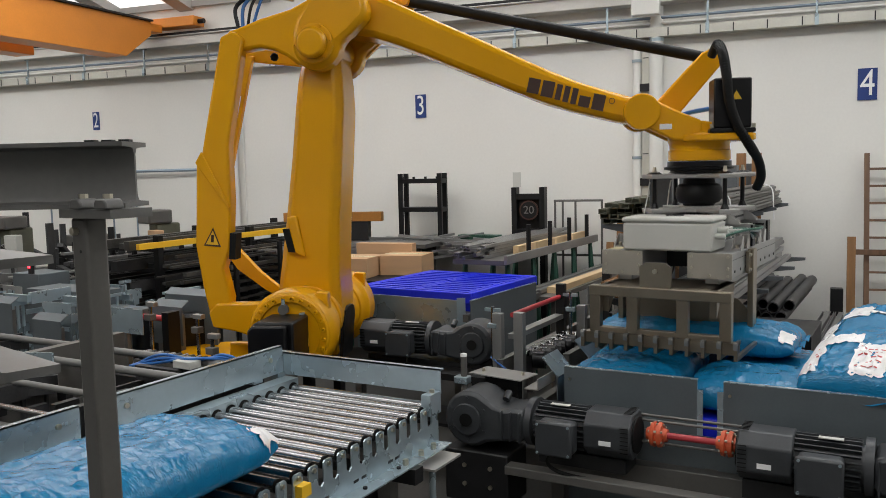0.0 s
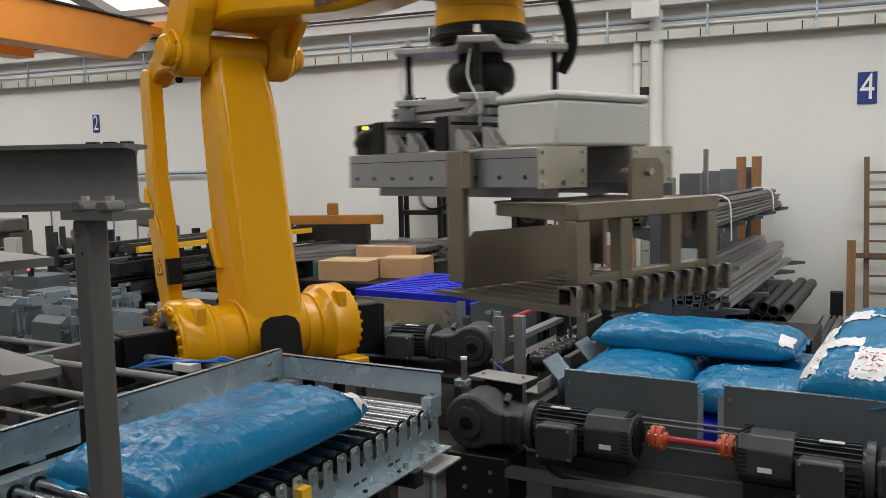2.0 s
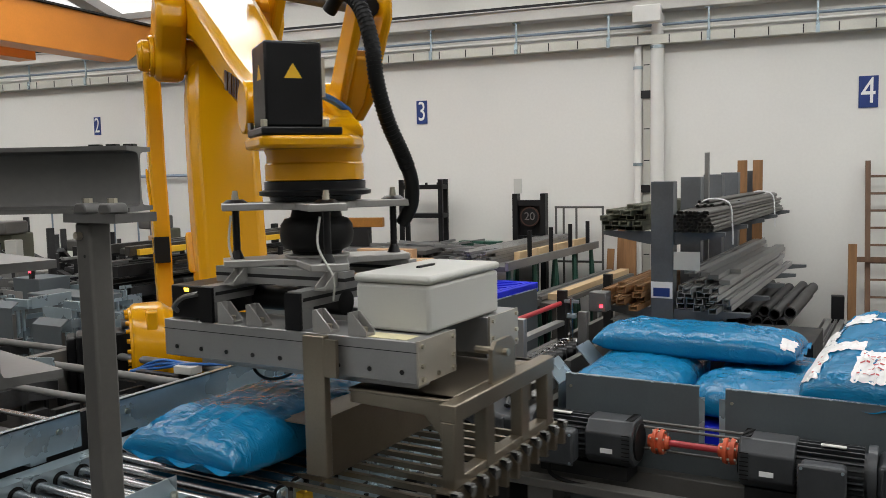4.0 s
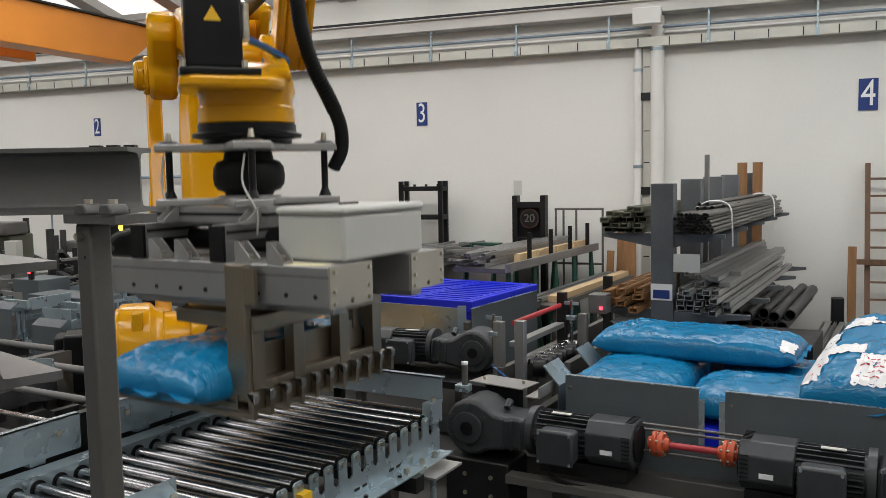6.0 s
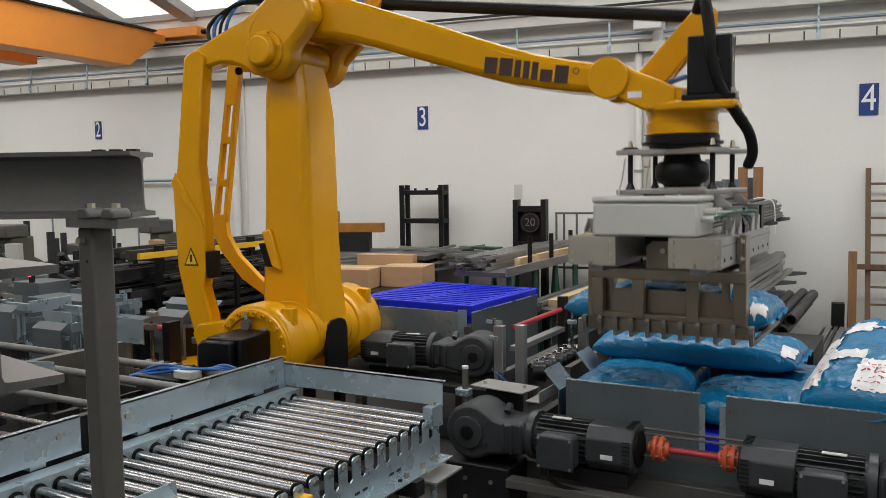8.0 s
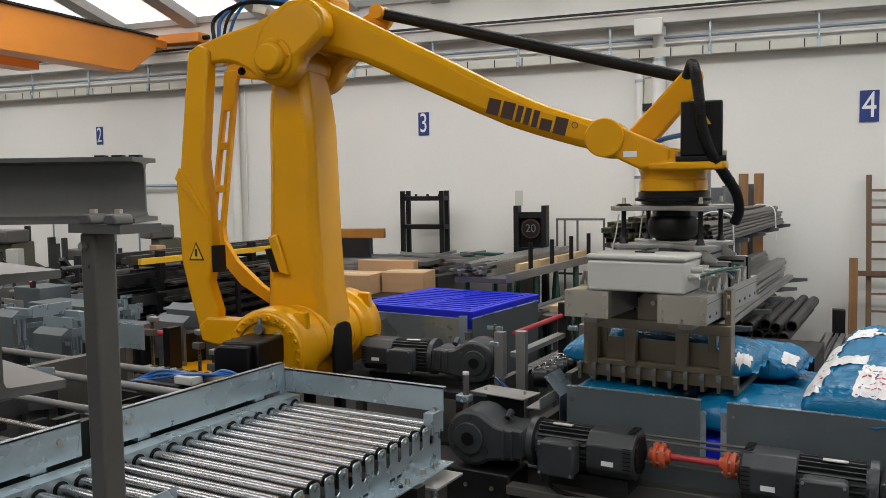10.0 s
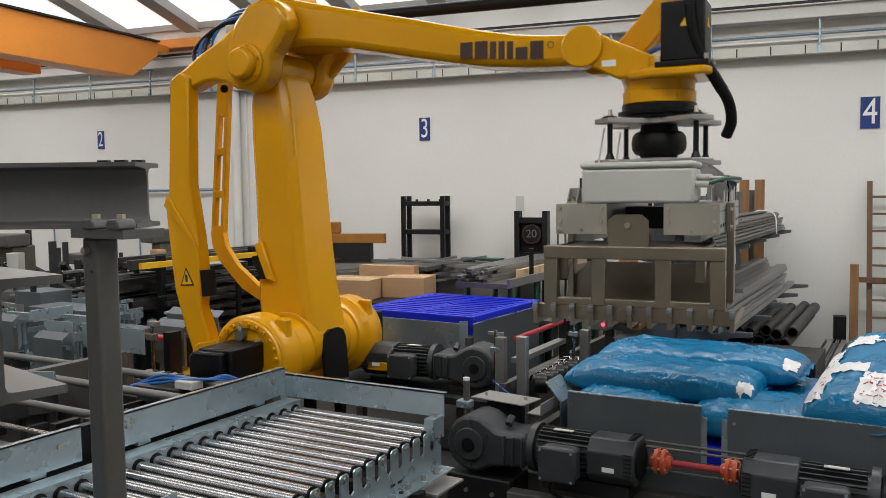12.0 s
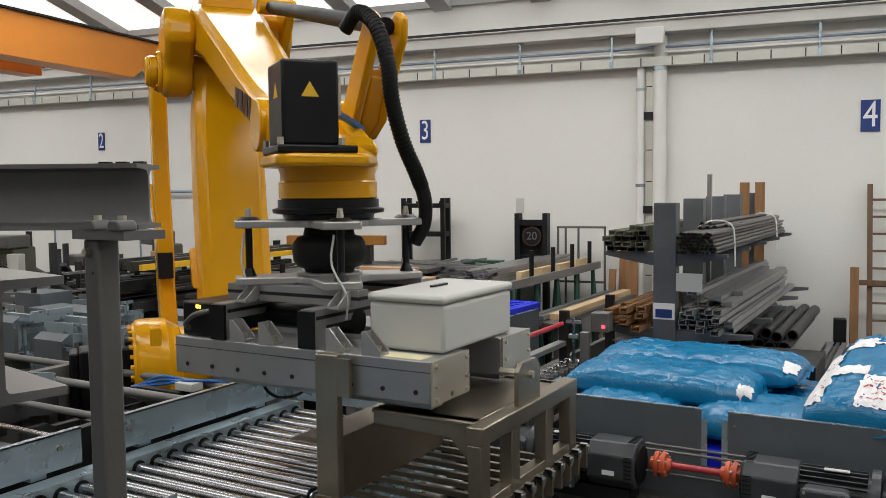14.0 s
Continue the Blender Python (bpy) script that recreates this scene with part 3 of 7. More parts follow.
def build_robot():
    p = {}
    part("pedestal", lathe(B(), [(0.52, 0), (0.52, 0.06), (0.42, 0.1), (0.4, 0.42), (0.46, 0.46), (0.46, 0.52)]), BLACKP, robot)
    # turning carousel with both gear housings
    bm = lathe(B(), [(0.45, 0.53), (0.45, 0.62), (0.40, 0.66)])
    box(bm, 0.2, A1 + 0.05, -0.30, -0.235, 0.60, 0.80)
    box(bm, 0.2, A1 + 0.05, 0.235, 0.30, 0.60, 0.80)
    car = p["carousel"] = part("carousel", bm, YELLOW, robot, bevel=0.015)
    for sg in (-1, 1):
        bm = B()
        zg, face = Z2 - 0.03, 0.575 if sg < 0 else 0.52
        prof = [(0.20, 0.20), (0.20, face - 0.24), (0.215, face - 0.235), (0.226, face - 0.20), (0.236, face - 0.19), (0.258, face - 0.165), (0.258, face - 0.02), (0.243, face), (0.236, face), (0.232, face + 0.016), (0.188, face + 0.016), (0.186, face)]
        lathe(bm, prof, 48)
        for v in bm.verts:
            v.co = (A1 + v.co.x, sg * v.co.z, zg + v.co.y)
        part("gear_housing", bm, YELLOW, car, bevel=0.005)
        bolt = mesh_of("bolt", cyl(B(), (0, sg * (face + 0.016), 0), (0, sg * (face + 0.034), 0), 0.0135, 10, 0.012, hole=0.006), YELLOW)
        for k in range(24):
            a = (k + 0.5) * math.tau / 24
            ob = new("bolt", bolt)
            ob.parent, ob.matrix_basis = car, pose(A1 + 0.212 * math.cos(a), 0, zg + 0.212 * math.sin(a))
        far = 1.0 if sg < 0 else 0.9
        bm = prism(B(), [(-0.13, -0.20), (0.118, -0.20), (0.118, 0.118), (-0.10, 0.118), (-0.13, 0.09)], sg * (face + 0.001), sg * (far - 0.14), lambda p, q, w: (A1 + p, w, zg + q))
        prism(bm, [(-0.13, -0.20), (0.09, -0.20), (0.09, 0.105), (-0.10, 0.105), (-0.13, 0.08)], sg * (far - 0.14), sg * (far - 0.09), lambda p, q, w: (A1 + p, w, zg + q))
        mt = part("axis_motor", bm, BLACKP, car, "black box-shaped servo motor", bevel=0.012)
        part("motor_screw", cyl(B(), (A1 + 0.085, sg * (face + 0.02), zg + 0.118), (A1 + 0.085, sg * (face + 0.02), zg + 0.128), 0.018, 8), GALV, mt)
        part("lifting_eye", cyl(B(), (A1 - 0.02, sg * (face + 0.018), zg + 0.148), (A1 - 0.02, sg * (face + 0.05), zg + 0.148), 0.03, 14), GREYPAINT, mt)
        part("eye_stem", cyl(B(), (A1 - 0.02, sg * (face + 0.035), zg + 0.17), (A1 - 0.02, sg * (face + 0.035), zg + 0.21), 0.011, 8), GALV, mt)
        part("lug", prism(B(), [(A1 + 0.12, zg + 0.20), (A1 + 0.22, zg + 0.12), (A1 + 0.215, zg + 0.232), (A1 + 0.15, zg + 0.24)], sg * (face - 0.13), sg * (face - 0.07)), YELLOW, car, bevel=0.008)
    part("stop_lug", box(B(), A1 + 0.22, A1 + 0.37, 0.36, 0.50, Z2 - 0.25, Z2 - 0.19), YELLOW, car, bevel=0.008)
    part("warning_mark", prism(B(), [(A1 + 0.03, Z2 - 0.1), (A1 + 0.09, Z2 - 0.1), (A1 + 0.06, Z2 - 0.05)], -0.83, -0.8315, lambda p, q, w: (A1 + 0.1185 + (w + 0.83), -0.62 + (p - A1) * 0.5, q)), WARN, car)

    # lower arm: a tapering box column
    bm = B()
    sect = [(-0.02, 0.20, 0.205, 0.19), (0.12, 0.19, 0.225, 0.197), (0.30, 0.165, 0.212, 0.2), (0.6, 0.152, 0.192, 0.2), (1.0, 0.147, 0.172, 0.2), (1.3, 0.142, 0.166, 0.196), (1.46, 0.125, 0.16, 0.188), (1.62, 0.095, 0.14, 0.17), (1.74, 0.07, 0.115, 0.15)]
    loops = []
    for x, zf, zr, w in sect:
        c = 0.046
        loops.append([bm.verts.new((x, yy, zz)) for yy, zz in ((-w, -zf + c), (-w + c, -zf), (w - c, -zf), (w, -zf + c), (w, zr - c), (w - c, zr), (-w + c, zr), (-w, zr - c))])
    for a, b in zip(loops, loops[1:]):
        for i in range(8):
            bm.faces.new((a[i], a[(i + 1) % 8], b[(i + 1) % 8], b[i]))
    bm.faces.new(loops[0][::-1])
    bm.faces.new(loops[-1])
    disc_y(bm, 0, 0, -0.2, 0.2, 0.205)
    disc_y(bm, L1, 0, -0.19, 0.19, 0.105)
    arm = p["lower_arm"] = part("lower_arm", bm, YELLOW, robot, bevel=0.012)
    # solid black slab in place of the dark inside of the foot recess
    bm = prism(B(), [(-0.26, -0.125), (0.0, -0.125), (0.045, -0.10), (0.065, -0.05), (0.065, 0.05), (0.045, 0.10), (0.0, 0.125), (-0.26, 0.125)], -0.212, -0.19, lambda a, q, w: (a, q, w))
    part("front_recess_shade", bm, RUBBER, arm, "black arched slab standing for the shaded recess at the foot")
    st = part("stop_block", prism(B(), [(0.38, 0.035), (0.40, 0.10), (0.62, 0.17), (0.635, 0.105)], -0.232, -0.19, lambda a, q, w: (a, w, q)), YELLOW, arm, bevel=0.012)
    part("rubber_pad", prism(B(), [(0.405, 0.102), (0.405, 0.145), (0.545, 0.19), (0.55, 0.149)], -0.228, -0.192, lambda a, q, w: (a, w, q)), RUBBER, st)

    # upper arm: humped beam, cheeks round the elbow and the tail lever
    top = [(-0.12, 0.27), (-0.02, 0.36), (0.06, 0.40), (0.14, 0.405), (0.28, 0.372), (0.45, 0.335), (0.65, 0.292), (0.96, 0.228), (1.2, 0.172), (1.38, 0.134), (1.55, 0.104), (1.72, 0.088), (1.95, 0.075)]
    bot = [(2.03, 0.04), (2.03, -0.05), (1.95, -0.078), (1.8, -0.078), (1.6, -0.072), (1.4, -0.058), (1.2, -0.026), (1.0, 0.01), (0.8, 0.046), (0.62, 0.08), (0.45, 0.106), (0.3, 0.12), (0.12, 0.112), (-0.05, 0.13), (-0.12, 0.17)]
    bm = prism(B(), top + bot, -0.205, 0.205, taper=lambda q: 1.0 - 0.42 * min(max(q / 1.95, 0), 1))
    ua = p["upper_arm"] = part("upper_arm", bm, YELLOW, robot, bevel=0.04)
    for sg in (-1, 1):
        bm = B()
        pts = [(0.15 * math.cos(a), 0.15 * math.sin(a)) for a in [math.pi * (1.0 + k * 0.09) for k in range(13)]]
        prism(bm, pts + [(0.20, 0.10), (0.28, 0.22), (0.24, 0.33), (0.13, 0.385), (0.0, 0.345), (-0.10, 0.25), (-0.15, 0.12)], sg * 0.19, sg * 0.36)
        ck = part("cheek", bm, YELLOW, ua, bevel=0.035)
        bm = B()
        disc_y(bm, 0, 0, sg * 0.36, sg * 0.385, 0.122, r2=0.118)
        disc_y(bm, 0, 0, sg * 0.385, sg * 0.425, 0.092)
        disc_y(bm, 0, 0, sg * 0.425, sg * 0.448, 0.092, r2=0.076)
        part("hub_cap", bm, YELLOW, ck, bevel=0.006)
        for k in range(6):
            a = (k + 0.3) * math.tau / 6
            part("bolt", cyl(B(), (0.107 * math.cos(a), sg * 0.384, 0.107 * math.sin(a)), (0.107 * math.cos(a), sg * 0.394, 0.107 * math.sin(a)), 0.009, 10, hole=0.004), YELLOW, ck)
    tx, tz = LT * math.cos(BT), LT * math.sin(BT)
    pts = [(0.0, -0.14), (-0.09, -0.135), (-0.16, -0.10), (-0.24, -0.082), (-0.33, -0.084), (tx + 0.03, tz - 0.055), (tx - 0.03, tz - 0.055), (tx - 0.062, tz - 0.025), (tx - 0.066, tz + 0.02), (tx - 0.045, tz + 0.058), (tx, tz + 0.08), (-0.36, 0.085), (-0.19, 0.172), (-0.09, 0.25), (0.02, 0.345), (0.14, 0.37), (0.15, 0.1)]
    part("tail_lever", prism(B(), pts, -0.352, -0.22), YELLOW, ua, bevel=0.024)
    part("tail_lever_pin", disc_y(B(), tx, tz, -0.358, -0.20, 0.038, 24), YELLOW, ua, bevel=0.004)
    for dz in (0.017, -0.02):
        part("pin_screw", disc_y(B(), tx, tz + dz, -0.366, -0.358, 0.009, 6), YELLOW, ua)
    part("top_boss", prism(B(), [(-0.03, 0.33), (0.17, 0.38), (0.15, 0.455), (0.12, 0.47), (0.05, 0.46), (0.02, 0.44)], -0.15, 0.15), YELLOW, ua, bevel=0.02)
    part("stop_ball", lathe(B(), [(0.001, -0.026), (0.018, -0.019), (0.026, 0.0), (0.018, 0.019), (0.001, 0.026)], 16), RUBBER, ua, "black rubber stop ball", at=pose(-0.27, -0.24, -0.115))
    for sg in (-1, 1):
        part("wrist_hub", disc_y(B(), L2, 0, sg * 0.10, sg * 0.195, 0.105), YELLOW, ua, bevel=0.008)
    # maker's mark: dark shapes for its lettering
    def y_side(x):
        return -0.205 * (1.0 - 0.42 * x / 1.95) - 0.0035

    x = 1.268
    for w, h, dz in ((0.072, 0.088, 0.0), (0.072, 0.094, 0.003), (0.034, 0.092, 0.003), (0.034, 0.094, 0.003), (0.034, 0.094, 0.003), (0.066, 0.064, -0.014), (0.072, 0.094, 0.003)):
        zc = 0.026 - (x - 1.268) * 0.055 + dz
        bm = box(B(), x, x + w, y_side(x), y_side(x) + 0.003, zc - h / 2, zc + h / 2)
        part("printed_mark", bm, INK, ua, "dark printed shapes of the maker's mark")
        x += w + 0.0135
    part("mark_ring", cyl(B(), (x + 0.025, y_side(x), 0.03), (x + 0.025, y_side(x) + 0.003, 0.03), 0.018, 16, hole=0.014), INK, ua)
    # air lines over the tail
    for k, (mtl, r) in enumerate(((BLACKP, 0.013), (BLUEHOSE, 0.012), (BLACKP, 0.010), (BLUEHOSE, 0.010))):
        pts = curve([(-0.58 + 0.03 * k, -0.12, 0.02), (-0.62 + 0.05 * k, -0.1, 0.16 + 0.02 * k), (-0.45, -0.06 + 0.04 * k, 0.30 + 0.03 * k), (-0.22, -0.02, 0.34 + 0.02 * k), (0.0, 0.0, 0.36)])
        part("air_line", tube(B(), pts, r, 8), mtl, ua)
    part("air_fitting", box(B(), -0.38, -0.28, -0.09, -0.04, 0.25, 0.30), BRASS, ua, bevel=0.006)

    # crank on the gear housing and the rear link
    pts = [(0.0, -0.14), (0.3, -0.1), (LT + 0.03, -0.08), (LT + 0.08, -0.02), (LT + 0.05, 0.07), (LT - 0.1, 0.085), (0.2, 0.13), (0.0, 0.14)]
    p["crank"] = part("crank", prism(B(), pts, -0.40, -0.31), YELLOW, robot, bevel=0.012)
    pts = [(-0.07, -0.04), (-0.06, 0.06), (0.18, 0.13), (0.42, 0.185), (0.92, 0.20), (1.0, 0.165), (L1 + 0.02, 0.075), (L1 + 0.06, 0.0), (L1 + 0.02, -0.07), (1.05, 0.0), (0.72, -0.03), (0.42, -0.035), (0.3, 0.0), (0.12, -0.055)]
    rl = p["rear_link"] = part("rear_link", prism(B(), pts, -0.385, -0.285), YELLOW, robot, bevel=0.014)
    part("rib", prism(B(), [(1.0, 0.165), (0.70, -0.02), (0.66, -0.03), (0.93, 0.20)], -0.398, -0.385), YELLOW, rl, bevel=0.004)
    part("rubber_pad", box(B(), 0.36, 0.52, -0.39, -0.30, -0.075, -0.036), RUBBER, rl)
    tri = [(0.43, 0.13), (0.43, 0.02), (0.545, 0.075)]
    wm = part("warning_mark", prism(B(), tri, -0.3875, -0.3855), INK, rl, "triangular warning mark")
    part("warning_field", prism(B(), [(0.44, 0.116), (0.44, 0.034), (0.527, 0.075)], -0.389, -0.3876), WARN, wm)
    part("warning_sign", box(B(), 0.455, 0.50, -0.39, -0.3892, 0.066, 0.084), INK, wm)

    # slotted levelling link on the far side
    bm = prism(B(), [(0.08, -0.58), (0.10, -0.50), (0.2, -0.28), (0.32, -0.08), (0.5, 0.08), (0.62, 0.145), (0.72, 0.15), (0.72, 0.04), (0.62, 0.03), (0.48, -0.06), (0.32, -0.24), (0.2, -0.42)], 0.225, 0.275)

    def mid(x):
        return 0.095 - 0.155 * (x - 0.7) / (L1 - 0.7)

    for e in (-1, 1):
        prism(bm, [(0.70, mid(0.70) + e * 0.028), (0.70, mid(0.70) + e * 0.055), (1.62, mid(1.62) + e * 0.05), (1.62, mid(1.62) + e * 0.022)], 0.226, 0.274)
    for x0, x1 in ((0.70, 0.76), (0.95, 1.0), (1.24, 1.29), (1.5, L1 + 0.1)):
        prism(bm, [(x0, mid(x0) - 0.05), (x0, mid(x0) + 0.05), (x1, mid(x1) + 0.05), (x1, mid(x1) - 0.05)], 0.2255, 0.2745)
    ll = p["levelling_link"] = part("levelling_link", bm, YELLOW, robot, bevel=0.005)
    # triangle at the elbow, level with the floor
    tp = p["elbow_triangle"] = part("elbow_triangle", prism(B(), [(-YV - 0.0, 0.02), (-YV + 0.08, -0.0), (0.06, -0.1), (V2[0] + 0.03, V2[1] - 0.06), (V2[0] + 0.06, V2[1]), (V2[0], V2[1] + 0.06), (V2[0] - 0.1, V2[1] + 0.03), (-0.03, 0.2), (-YV + 0.02, 0.1)], 0.275, 0.335), YELLOW, robot, bevel=0.012)
    part("pin", disc_y(B(), V2[0], V2[1], 0.13, 0.34, 0.045, 16), YELLOW, tp)
    p["levelling_rod"] = part("levelling_rod", cyl(B(), (0, 0.2, 0), (L2, 0.2, 0), 0.035, 14), RUBBER, robot, "black sleeved levelling rod")

    # wrist: level bracket, gear head, motor
    bm = B()
    for sg in (-1, 1):
        prism(bm, [(-0.09, 0.0), (-0.06, 0.075), (0.03, 0.09), (0.16, 0.02), (0.34, -0.06), (0.34, -0.17), (0.18, -0.17), (0.02, -0.09), (-0.06, -0.07)], sg * 0.10, sg * 0.17)
    prism(bm, [(0.1, -0.02), (0.40, -0.07), (0.46, -0.10), (0.46, -0.14), (0.2, -0.17), (0.1, -0.1)], -0.16, 0.16)
    wr = p["wrist"] = part("wrist", bm, YELLOW, robot, bevel=0.014)
    head = lathe(B(), [(0.172, -0.292), (0.18, -0.288), (0.18, -0.232), (0.174, -0.226), (0.174, -0.20), (0.185, -0.17), (0.178, -0.13), (0.12, -0.09)])
    part("gear_head", head, YELLOW, wr, at=pose(A4, 0, 0))
    part("output_disc", lathe(B(), [(0.165, -0.362), (0.168, -0.348), (0.203, -0.342), (0.205, -0.328), (0.185, -0.322), (0.185, -0.293)]), BLACKP, wr, "black output disc", at=pose(A4, 0, 0))
    part("motor_plate", prism(B(), [(A4 - 0.12, -0.17), (A4 + 0.0, -0.25), (A4 + 0.26, -0.25), (A4 + 0.285, -0.2), (A4 + 0.285, 0.06), (A4 + 0.2, 0.12), (A4 - 0.10, 0.14)], -0.18, -0.138, lambda p, q, w: (p, q, w)), YELLOW, wr, bevel=0.012)
    mt = part("wrist_motor", box(B(), A4 + 0.048, A4 + 0.255, -0.225, -0.03, -0.11, 0.172), BLACKP, wr, "black square servo motor with a warning sign", bevel=0.009)
    part("motor_foot", box(B(), A4 + 0.025, A4 + 0.275, -0.245, 0.03, -0.137, -0.11), BLACKP, mt, bevel=0.006)
    for x in (A4 + 0.036, A4 + 0.264):
        for y in (-0.234, -0.026):
            part("bolt", cyl(B(), (x, y, -0.11), (x, y, -0.086), 0.012, 6), BRASS, mt)
    part("warning_mark", prism(B(), [(-0.16, 0.05), (-0.10, 0.05), (-0.13, 0.10)], A4 + 0.2555, A4 + 0.257, lambda a, q, w: (w, a, q)), WARN, mt)
    part("warning_mark", prism(B(), [(A4 + 0.14, 0.05), (A4 + 0.20, 0.05), (A4 + 0.17, 0.10)], -0.227, -0.2255), WARN, mt)
    for k in range(2):
        part("plug", cyl(B(), (A4 + 0.11 + 0.05 * k, -0.015, 0.0), (A4 + 0.11 + 0.05 * k, -0.015, 0.13), 0.02, 10), BRASS, mt)
    part("label", box(B(), 0.10, 0.17, -0.1725, -0.1705, -0.105, -0.075), WHITE, wr)
    lug = B()
    for y0, y1 in ((0.13, 0.165), (0.235, 0.27)):
        prism(lug, [(0.0, -0.02), (0.12, -0.06), (0.25, 0.0), (V2[0] + 0.05, V2[1] - 0.05), (V2[0] + 0.055, V2[1] + 0.03), (V2[0], V2[1] + 0.06), (V2[0] - 0.06, V2[1] + 0.03), (0.1, 0.06)], y0, y1)
    prism(lug, [(0.0, -0.02), (0.12, -0.06), (0.25, 0.0), (0.36, 0.16), (0.3, 0.2), (0.1, 0.06)], 0.165, 0.235)
    part("rod_lug", lug, YELLOW, wr, bevel=0.012)
    # cable hose round the wrist axis: angle, radius and height of its line
    hose = curve([(r * math.cos(radians(a)), r * math.sin(radians(a)), z) for a, r, z in ((-20, 0.07, 0.32), (-42, 0.13, 0.375), (-58, 0.23, 0.31), (-60, 0.285, 0.18), (-58, 0.295, 0.05), (-50, 0.31, -0.09), (-36, 0.335, -0.21), (-24, 0.355, -0.30), (-16, 0.355, -0.39), (-10, 0.325, -0.46))], 84)
    hs = p["cable_hose"] = part("cable_hose", tube(B(), hose, 0.0265, 12), RUBBER, robot, "thick black corrugated cable hose")
    bm = B()
    for a, b in zip(hose[8:60], hose[9:61]):
        m = (a + b) / 2
        cyl(bm, m - (b - a) * 0.14, m + (b - a) * 0.2, 0.0292, 12)
    part("rib", bm, RUBBER, hs)
    part("air_hose", tube(B(), curve([(0.1, 0.1, -0.02), (0.2, 0.18, -0.03), (0.3, 0.1, 0.0), (A4 + 0.10, -0.01, 0.02)]), 0.014, 8), BLUEHOSE, wr)
    return p


ROBOT = build_robot()


# ---- bag gripper ----
gripper = thing("bag_gripper", pose(-2.254, 2.48, 1.83), "aluminium and stainless fork gripper for bags", "gripper")
XP, XC, YA, ZG = 0.645, -0.431, 0.355, -0.468
BAR = 0.82     # the fork bar when open; closed it stands at 0.33


